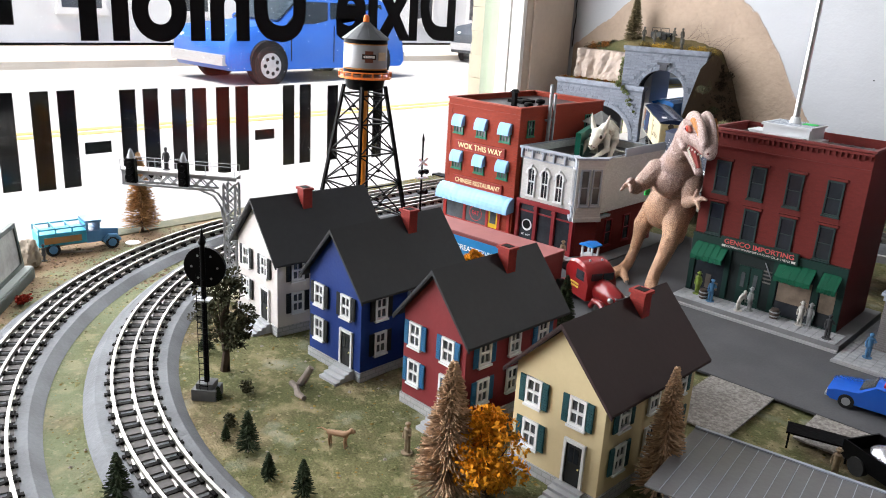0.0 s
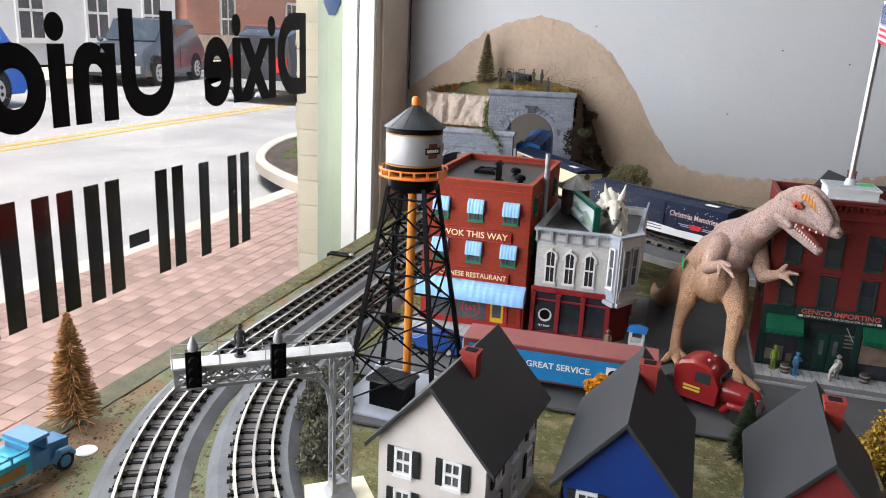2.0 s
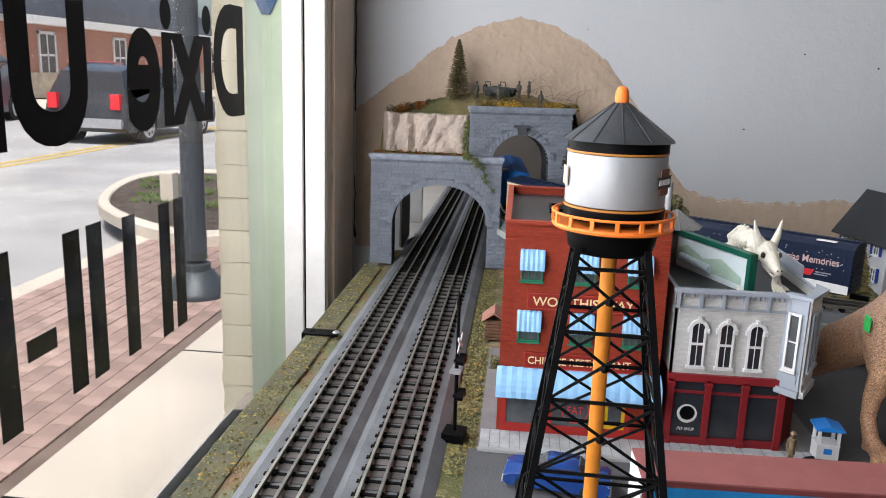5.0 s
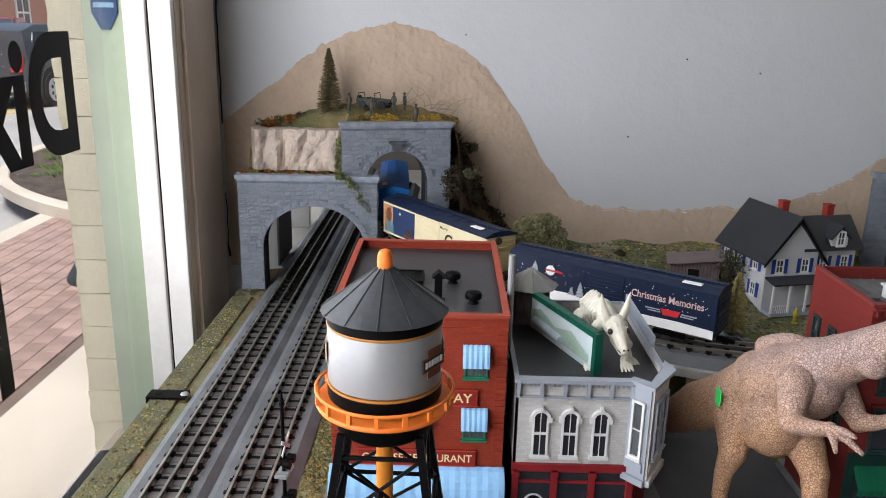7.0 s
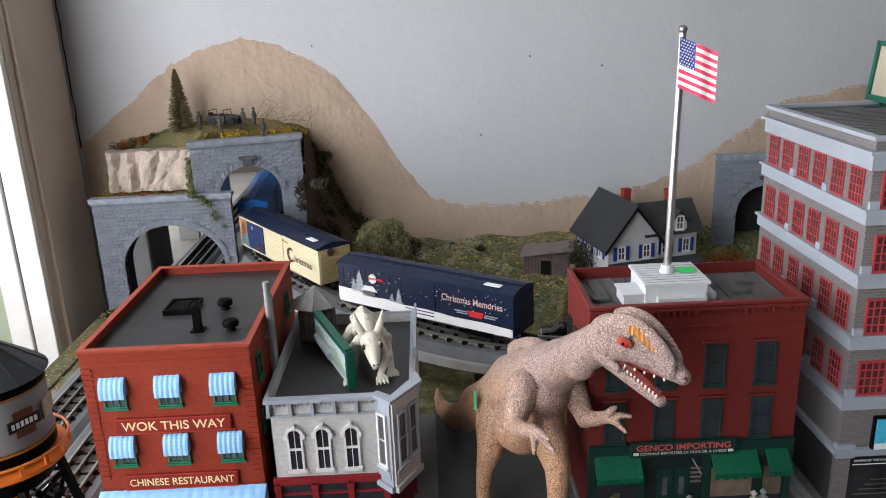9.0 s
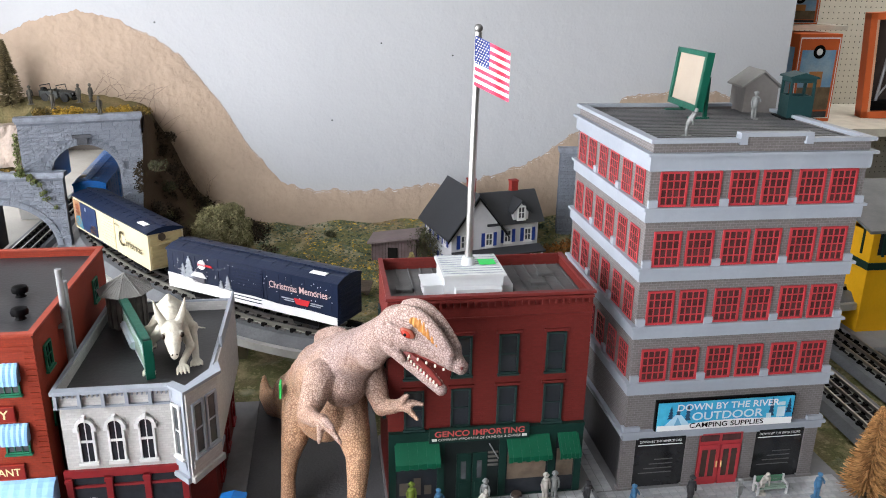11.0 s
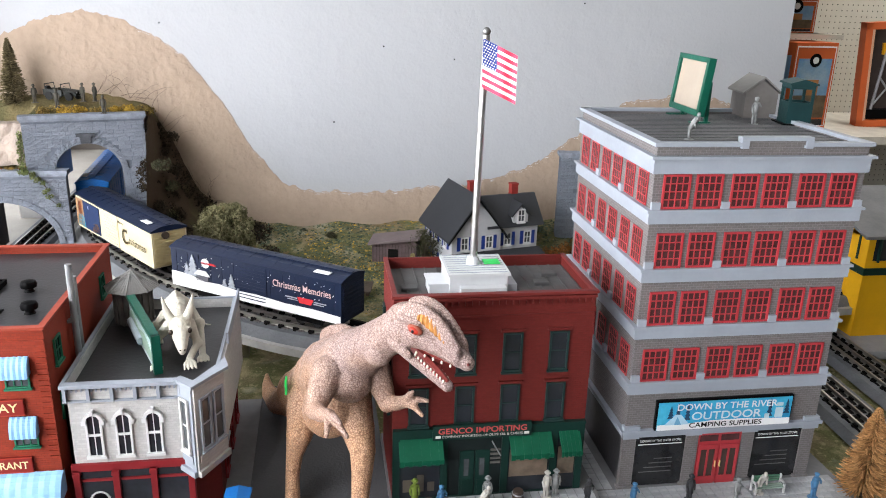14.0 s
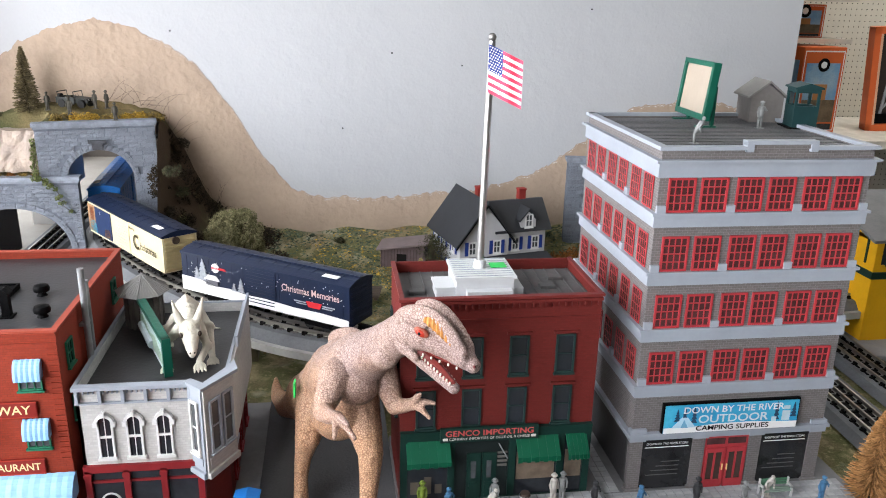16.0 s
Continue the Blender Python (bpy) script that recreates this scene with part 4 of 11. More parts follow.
    part("hatch_bar", box(-0.026, 0.118, h - 0.0045, -0.010, 0.146, h - 0.003), black_plastic, hatch, m=Matrix.Identity(4))
    part("chimney", boxes([(0.010, 0.058, h - 0.0085, 0.024, 0.072, h - 0.007), (0.013, 0.061, h - 0.007, 0.021, 0.069, h + 0.018)]), black_plastic, th, "square black chimney stack")
    part("chimney_cap", prism([(0.010, h + 0.018), (0.024, h + 0.018), (0.017, h + 0.024)], 0.058, 0.072), black_plastic, th)
    for vx, vy in ((0.032, 0.126), (0.053, 0.062)):
        part("roof_vent", lathe([(0.006, 0), (0.0045, 0.002), (0.0045, 0.004), (0.0085, 0.0055), (0.009, 0.009), (0.0075, 0.012), (0.003, 0.0135)], 16, at=(vx, vy, h - 0.0085)), black_plastic, th, "round black roof vent", smooth=True)
    for i, (y, top) in enumerate(((0.075, h + 0.040), (0.088, h + 0.022))):
        part("flue_pipe", cyl((w / 2 + 0.007, y, 0.10), (w / 2 + 0.007, y, top), 0.0026 + 0.0009 * (1 - i), n=12), steel_grey, th, "galvanised flue pipe", smooth=True)
        for z in (0.15, 0.21):
            part("pipe_clamp", box(w / 2, y - 0.004, z, w / 2 + 0.008, y + 0.004, z + 0.003), steel_grey, th)
    part("flue_fan", cyl((w / 2, 0.08, 0.135), (w / 2 + 0.016, 0.08, 0.135), 0.009, n=16), steel_grey, th, "round fan housing")
    for y, z in ((0.03, 0.14), (0.03, 0.20), (0.21, 0.14), (0.21, 0.20)):
        sash(th, at(w / 2 + 0.0004, y, z, FACE_E), 0.017, 0.026, green, win_dark, 2, 2, 0.0011)
    return th


def ring_bm(x, y, z, r, t=0.0012):
    bm = bmesh.new()
    n = 28
    o, i = [[bm.verts.new((x + q * math.cos(2 * math.pi * k / n), y, z + q * math.sin(2 * math.pi * k / n))) for k in range(n)] for q in (r, r - t)]
    for k in range(n):
        bm.faces.new((o[k], o[(k + 1) % n], i[(k + 1) % n], i[k]))
    return bm


restaurant()


def arched_window(parent, x, z0, w, h):
    """A round-headed sash with a hooded surround, facing -y; z0 is the sill."""
    r = w / 2
    arc = [(r * math.cos(a), h - r + r * math.sin(a)) for a in np.linspace(0, math.pi, 12)]
    wd = part("window", prism([(-r, 0), *[(p[0], p[1]) for p in arc[::-1]], (r, 0)][::-1], -0.0012, -0.0004, "y"), win_dark, parent, m=at(x, 0, z0))
    R = r + 0.0032
    outer = [(R * math.cos(a), h - r + R * math.sin(a)) for a in np.linspace(0, math.pi, 14)]
    hood = bmesh.new()
    for (a, b), (c, d) in zip(zip(outer, outer[1:]), zip(arc_of(r, h, 14), arc_of(r, h, 14)[1:])):
        vs = [hood.verts.new((p[0], y, p[1])) for y in (-0.0042, 0.0) for p in (a, b, d, c)]
        for q in ((0, 1, 2, 3), (4, 7, 6, 5), (0, 4, 5, 1), (3, 2, 6, 7)):
            hood.faces.new([vs[i] for i in q])
    quadbox(hood, (-R - 0.0012, -0.0046, h - r - 0.004), (-r, 0, h - r + 0.001))
    quadbox(hood, (r, -0.0046, h - r - 0.004), (R + 0.0012, 0, h - r + 0.001))
    quadbox(hood, (-0.0016, -0.0056, h + 0.001), (0.0016, 0, h + 0.006))
    bmesh.ops.remove_doubles(hood, verts=hood.verts[:], dist=0.00005)
    part("hood", hood, trim_white, wd, "white arched hood")
    part("frame", boxes([(-r - 0.0015, -0.0028, 0, -r + 0.0006, 0, h - r), (r - 0.0006, -0.0028, 0, r + 0.0015, 0, h - r), (-r, -0.0026, h * 0.48, r, -0.001, h * 0.53), (-0.0004, -0.002, 0, 0.0004, -0.001, h - 0.001)]), trim_white, wd)
    part("sill", box(-r - 0.003, -0.0045, -0.003, r + 0.003, 0, 0), trim_white, wd)


def arc_of(r, h, n):
    return [(r * math.cos(a), h - r + r * math.sin(a)) for a in np.linspace(0, math.pi, n)]


def pet_shop():
    th = thing("pet_shop_building", at(-0.827, 1.0965, 0.004), "two-storey pale grey model shop with a red shopfront and corner bay", "model building", "town buildings")
    w, d, h, zf = 0.148, 0.225, 0.174, 0.082
    foot = [(0, 0), (0.112, 0), (0.128, -0.0175), (0.153, 0.0245), (0.153, d), (0, d)]
    wall = bmesh.new()
    for (x0, y0), (x1, y1) in zip(foot, foot[1:] + foot[:1]):
        dx, dy = x1 - x0, y1 - y0
        n = Vector((-dy, dx)).normalized() * 0.003
        pr = [(x0, y0), (x1, y1), (x1 + n.x, y1 + n.y), (x0 + n.x, y0 + n.y)]
        prism(pr, zf, h - 0.001, "z", wall)
    bmesh.ops.remove_doubles(wall, verts=wall.verts[:], dist=0.00002)
    part("upper_wall", wall, pale_brick, th, "pale grey brick upper walls")
    part("lower_wall", prism([(0.002, 0.004), (0.120, 0.004), (w - 0.004, 0.034), (w - 0.004, d), (0.002, d)], 0.0, zf, "z"), dark_red, th, "maroon brick ground floor")
    part("roof", prism([(0.003, 0.003), (0.113, 0.003), (0.128, -0.0135), (0.150, 0.0255), (0.150, d - 0.003), (0.003, d - 0.003)], h - 0.016, h - 0.013, "z"), roof_black, th, "flat black roof")
    part("cornice", boxes([(-0.002, -0.006, h - 0.003, 0.118, 0.003, h + 0.001), (-0.001, -0.003, h - 0.020, 0.117, 0.0, h - 0.018)] + [(x - 0.0016, -0.005, h - 0.018, x + 0.0016, 0.0, h - 0.003) for x in np.linspace(0.002, 0.115, 6)] + [(x - 0.0007, -0.003, h - 0.008, x + 0.0007, 0.0, h - 0.003) for x in np.linspace(0.004, 0.113, 24)]), trim_grey, th, "bracketed grey cornice")
    part("parapet_cap", boxes([(-0.002, 0.003, h - 0.001, 0.002, d, h + 0.001), (w - 0.0015, 0.03, h - 0.001, w + 0.002, d, h + 0.001), (0, d - 0.003, h - 0.001, w, d, h + 0.001)]), trim_grey, th)
    part("bay_cap", prism([(0.108, -0.003), (0.128, -0.0235), (0.160, 0.022), (0.154, 0.045), (0.149, 0.030), (0.128, -0.008), (0.114, 0.004)], h - 0.001, h + 0.0025, "z"), trim_grey, th, "pale grey bay cap")
    part("false_front", box(0.1515, 0.085, h - 0.002, 0.154, 0.222, h + 0.012), trim_grey, th, "raised parapet strip")
    for x in (0.0255, 0.0545, 0.0845):
        arched_window(th, x, 0.0915, 0.0132, 0.0475)
    for (ax, ay), (cx, cy), ww, paint in (((0.112, 0), (0.128, -0.0175), 0.013, trim_grey), ((0.128, -0.0175), (0.153, 0.0245), 0.0165, pale_brick)):
        bw = math.hypot(cx - ax, cy - ay)
        bay = Matrix.Translation(((ax + cx) / 2, (ay + cy) / 2, 0)) @ Matrix.Rotation(math.atan2(cy - ay, cx - ax), 4, "Z")
        bay_face = part("bay_front", boxes([(-bw / 2, -0.002, zf - 0.010, bw / 2, 0.0, h - 0.002)]), paint, th, "corner bay face", m=bay)
        for k in ((0.0,) if ww < 0.015 else (-0.0105, 0.0105)):
            sash(bay_face, at(k, -0.0026, 0.127, FACE_S), ww * 0.85, 0.058, trim_white if ww < 0.015 else trim_grey, win_grey, 1, 2, 0.0016)
        part("bay_sill", box(-bw / 2 - 0.001, -0.005, zf - 0.013, bw / 2 + 0.001, 0.0, zf - 0.006), paint, bay_face)
        part("bay_panel", boxes([(-bw / 2 + 0.003, -0.0032, zf + 0.001, bw / 2 - 0.003, -0.002, zf + 0.010)]), paint, bay_face)
    part("bay_floor", prism([(0.112, 0), (0.128, -0.0175), (0.153, 0.0245), (0.153, 0.06), (0.112, 0.06)], zf - 0.010, zf - 0.006, "z"), trim_grey, th)
    part("shopfront_band", boxes([(-0.001, -0.004, zf - 0.008, 0.121, 0.004, zf), (-0.001, -0.002, 0.0, 0.121, 0.004, 0.010), (0.0, -0.0015, 0.060, 0.12, 0.004, 0.0625)]), trim_red, th, "deep red shopfront beam")
    for x in (0.003, 0.042, 0.080, 0.118):
        part("pilaster", boxes([(x - 0.0032, -0.004, 0, x + 0.0032, 0.004, zf - 0.006), (x - 0.004, -0.005, 0, x + 0.004, 0.004, 0.008), (x - 0.004, -0.005, zf - 0.014, x + 0.004, 0.004, zf - 0.010)]), trim_red, th, "red pilaster")
    for x0, x1 in ((0.006, 0.039), (0.045, 0.077), (0.083, 0.115)):
        part("shop_window", box(x0, 0.0008, 0.010, x1, 0.0022, zf - 0.010), win_dark, th)
    part("logo_disc", cyl((0.023, 0.0006, 0.036), (0.023, -0.0004, 0.036), 0.0105, n=24), M("round_logo_white", (0.75, 0.75, 0.75), 0.5), th, "round white pet logo")
    part("logo_shape", cyl((0.023, -0.0005, 0.037), (0.023, -0.0009, 0.037), 0.008, n=20), black_plastic, th)
    lettering("shop_text", "PET SHOP", 0.018, 0.0035, white_print, th, at(0.023, -0.0005, 0.0185, FACE_S), "white PET SHOP lettering")
    for y in (0.06, 0.11, 0.16):
        sash(th, at(w + 0.0006, y, 0.125, FACE_E), 0.014, 0.038, trim_white, win_dark, 2, 2, 0.0012)
    for y in (0.07, 0.13, 0.19):
        sash(th, at(w - 0.0034, y, 0.040, FACE_E), 0.020, 0.045, trim_red, win_dark, 1, 2, 0.0012)
    return th


pet_shop()


def importing_house():
    w, d, h = 0.220, 0.124, 0.2565
    th = thing("importing_building", at(-0.384, 1.1, 0.004), "three-storey dark red brick model store with a green shopfront", "model building", "town buildings")
    part("wall", parapet_shell(w, d, h), dark_red, th, "maroon brick walls")
    ribbed = M("grey_ribbed_roof", (0.12, 0.118, 0.12), 0.7, var=0.25)
    rf = part("roof", box(-w / 2 + 0.003, 0.003, h - 0.016, w / 2 - 0.003, d - 0.003, h - 0.013), ribbed, th, "grey ribbed roof")
    for x in np.linspace(-w / 2 + 0.006, w / 2 - 0.006, 16):
        part("roof_rib", box(x - 0.0006, 0.004, h - 0.013, x + 0.0006, d - 0.004, h - 0.0118), ribbed, rf)
    part("parapet_cap", boxes([(-w / 2 - 0.002, -0.003, h - 0.002, w / 2 + 0.002, 0.004, h + 0.001), (-w / 2 - 0.001, 0.004, h - 0.002, -w / 2 + 0.004, d, h + 0.001), (w / 2 - 0.004, 0.004, h - 0.002, w / 2 + 0.001, d, h + 0.001)]), M("maroon_coping", (0.17, 0.025, 0.022), 0.5), th)
    part("cornice", boxes([(-w / 2, -0.0045, h - 0.006, w / 2, 0, h - 0.003), (-w / 2, -0.002, h - 0.026, w / 2, 0, h - 0.024)] + [(x - 0.0012, -0.0035, h - 0.012, x + 0.0012, 0, h - 0.006) for x in np.linspace(-w / 2 + 0.004, w / 2 - 0.004, 30)]), dark_red, th, "corbelled brick cornice")
    gsash = M("grey_green_sash", (0.018, 0.040, 0.038), 0.5)
    for z in (0.188, 0.126):
        for x in (-0.082, -0.031, 0.020, 0.072):
            sash(th, at(x, -0.0005, z, FACE_S), 0.019, 0.044, gsash, win_dark, 1, 2, 0.0014)
            part("lintel", box(x - 0.014, -0.0034, z + 0.0245, x + 0.014, 0, z + 0.0275), dark_red, th)
    for z in (0.188, 0.126):
        for y in (0.03, 0.065, 0.10):
            sash(th, at(-w / 2 - 0.0005, y, z, FACE_W), 0.013, 0.036, gsash, win_dark, 1, 2, 0.0012)
    fr = [(-w / 2, -0.004, 0.088, w / 2, 0, 0.098), (-w / 2, -0.006, 0.097, w / 2, 0, 0.100), (-w / 2, -0.003, 0, w / 2, -0.0002, 0.010)]
    for x in (-w / 2 + 0.004, -0.052, 0.018, 0.075, w / 2 - 0.004):
        part("shopfront_post", box(x - 0.004, -0.0038, 0.010, x + 0.004, 0, 0.088), deep_green, th)
    part("shopfront", boxes(fr), deep_green, th, "dark green shopfront")
    for x0, x1 in ((-0.103, -0.056), (0.022, 0.071), (0.079, 0.103)):
        part("shop_window", box(x0, -0.0014, 0.010, x1, -0.0004, 0.088), win_dark, th)
    # flat panel without a recess; the doorway's shade is its near-black colour
    part("doorway", box(-0.048, -0.0012, 0.0, 0.014, -0.0004, 0.088), M("shadow_doorway", (0.012, 0.018, 0.018), 0.5), th, "flat doorway panel coloured dark as recess shade")
    for dx in (-0.034, -0.016):
        leaf = part("door", box(dx, -0.0026, 0.006, dx + 0.0165, -0.001, 0.068), deep_green, th, "dark green door leaf")
        part("door_glass", box(dx + 0.005, -0.0032, 0.036, dx + 0.0105, -0.0025, 0.058), win_grey, leaf, "narrow glass light")
        part("door_panel", box(dx + 0.003, -0.0032, 0.012, dx + 0.0135, -0.0025, 0.030), deep_green, leaf)
    for k in range(4):
        part("stair_tread", box(0.0015, -0.0030, 0.050 + 0.0055 * k, 0.0130, -0.0012, 0.0520 + 0.0055 * k), M("dusty_stair", (0.16, 0.15, 0.14), 0.7), th, "dusty inner stair")
    part("window_display", boxes([(-0.098, -0.0018, 0.018, -0.088, -0.0013, 0.034), (-0.082, -0.0018, 0.018, -0.074, -0.0013, 0.040), (-0.070, -0.0018, 0.018, -0.062, -0.0013, 0.030)]), M("dim_goods", (0.12, 0.10, 0.08), 0.6), th, "dim goods behind the glass")
    part("window_blind", boxes([(0.024, -0.0018, 0.030, 0.069, -0.0013, 0.066), (0.081, -0.0018, 0.030, 0.101, -0.0013, 0.066)]), M("buff_blind", (0.20, 0.15, 0.11), 0.7, var=0.35, scale=60), th, "buff backing behind the glass")
    part("stair_rail", tube([(0.002, -0.004, 0.08), (0.013, -0.004, 0.060)], [0.0008, 0.0008], 6), steel_grey, th)
    sg = part("sign_board", box(-0.066, -0.0085, 0.0870, 0.046, -0.004, 0.1045, bevel=0.0008), deep_green, th, "dark green sign board")
    lettering("sign_text", "GENCO IMPORTING", 0.100, 0.0072, M("red_lettering", (0.62, 0.10, 0.10), 0.5), sg, at(-0.010, -0.0088, 0.0985, FACE_S), "red sign letters", 0.018)
    lettering("sign_subtext", "COMPANY IMPORTERS OF OLIVE OIL & CHEESE", 0.092, 0.003, M("pale_lettering", (0.7, 0.7, 0.66), 0.5), sg, at(-0.010, -0.0088, 0.0915, FACE_S), "small pale letters")
    for bx0 in (-0.063, 0.0375):
        part("sign_bar", box(bx0, -0.0089, 0.0900, bx0 + 0.0055, -0.0084, 0.0930), bpy.data.materials["pale_lettering"], sg)
    for x, ww in ((-0.079, 0.049), (0.046, 0.049), (0.092, 0.024)):
        aw = part("awning", prism([(-0.001, 0.0880), (-0.0195, 0.0695), (-0.0190, 0.0690), (-0.001, 0.0868)], x - ww / 2 + 0.0005, x + ww / 2 - 0.0005, "x"), awning_green, th, "ribbed green awning")
        n = 10
        for i in range(n):
            a, b = x - ww / 2 + ww * i / n, x - ww / 2 + ww * (i + 1) / n
            lift = 0.0008 if i % 2 else 0
            pr = [(-0.001, 0.0885 + lift), (-0.020 - lift, 0.070), (-0.020 - lift, 0.063 + 0.002 * (i % 2)), (-0.0185, 0.063), (-0.0185, 0.069), (-0.001, 0.0865)]
            part("awning_rib", prism(pr, a, b, "x"), awning_green, aw)
    for x, y in ((-0.088, 0.052), (0.064, 0.058), (0.080, 0.086)):
        part("roof_hatch", box(x - 0.009, y - 0.006, h - 0.013, x + 0.009, y + 0.006, h - 0.009, bevel=0.0008), M("grey_hatch", (0.10, 0.10, 0.10), 0.6), th, "small dark roof hatch")
    return th


importing_house()


def flag_base():
    th = thing("flagpole", at(-0.400, 1.152, 0.2475), "silver flagpole on a white penthouse with a striped flag", "flagpole")
    wp = M("white_penthouse", (0.56, 0.575, 0.59), 0.5, var=0.08)
    part("penthouse", boxes([(-0.031, -0.026, 0, 0.033, 0.034, 0.024), (-0.0335, -0.0285, 0.024, 0.0355, 0.0365, 0.027), (-0.020, -0.036, 0, 0.030, -0.026, 0.013), (-0.052, -0.02, 0, -0.031, 0.012, 0.012), (-0.054, -0.022, 0.012, -0.031, 0.014, 0.014), (0.033, -0.018, 0, 0.046, 0.016, 0.010)]), wp, th, "white panelled penthouse")
    part("plank_line", boxes([(-0.031, y, 0.027, 0.033, y + 0.0006, 0.0276) for y in np.linspace(-0.024, 0.033, 9)]), trim_grey, th)
    part("price_tag", box(0.012, 0.0, 0.0277, 0.030, 0.016, 0.0284), M("green_sticker", (0.05, 0.75, 0.15), 0.5), th, "green sticker")
    part("socket", cyl((0, 0.006, 0.027), (0, 0.006, 0.036), 0.008, 0.006, 16), wp, th)
    part("pole", cyl((0, 0.006, 0.03), (0.004, 0.006, 0.274), 0.0042, 0.0036, 14), M("brushed_silver", (0.6, 0.6, 0.6), 0.3, 0.9, bump=0), th, "brushed silver pole", smooth=True)
    part("finial", ball((0.004, 0.006, 0.2775), 0.0044), M("grey_ball", (0.25, 0.25, 0.25), 0.35, 0.7, bump=0), th, "grey ball finial", smooth=True)
    cloth = part("flag", Matrix_flag(0), white_print, th, "red and white striped flag with blue canton", m=at(0.000, 0.0010, 0.222))
    red, blue = M("flag_red", (0.70, 0.06, 0.12), 0.7, var=0.05), M("flag_blue", (0.035, 0.06, 0.22), 0.7, var=0.05)
    part("stripes", Matrix_flag(1), red, cloth, "red stripes")
    part("canton", Matrix_flag(2), blue, cloth, "blue canton")
    part("stars", Matrix_flag(3), white_print, cloth, "white stars")


def flag_at(u, v, lift=0.0):
    wave = 0.0025 * math.sin(u * 9) * u
    return Vector((0.034 * u, -0.012 * u + wave - lift, 0.049 * v - 0.016 * u))


def Matrix_flag(kind):
    """The cloth, its stripes, canton or stars, all on one waving sheet."""
    bm = bmesh.new()

    def sheet(u0, u1, v0, v1, lift, n=10):
        for s in ((1, -1) if lift else (1,)):
            cols = [[bm.verts.new(flag_at(u0 + (u1 - u0) * i / n, v, lift * s)) for v in (v0, v1)] for i in range(n + 1)]
            for p, q in zip(cols, cols[1:]):
                bm.faces.new((p[0], q[0], q[1], p[1]))

    if kind == 0:
        sheet(0, 1, 0, 1, 0)
    elif kind == 1:
        for i in range(0, 13, 2):
            sheet(0.41 if i > 5 else 0, 1, i / 13, (i + 1) / 13, 0.0003)
    elif kind == 2:
        sheet(0, 0.41, 6 / 13, 1, 0.0004)
    else:
        for r in range(9):
            for c in range(6 if r % 2 == 0 else 5):
                u, v = 0.035 + 0.068 * c + (0.034 if r % 2 else 0), 6 / 13 + 0.03 + 0.0585 * r
                for s in (1, -1):
                    p = flag_at(u, v, 0.0007 * s)
                    vs = [bm.verts.new(p + Vector((0.0009 * math.cos(a), 0, 0.0009 * math.sin(a)))) for a in np.linspace(0, 2 * math.pi, 5, endpoint=False)]
                    bm.faces.new(vs)
    return bm


flag_base()


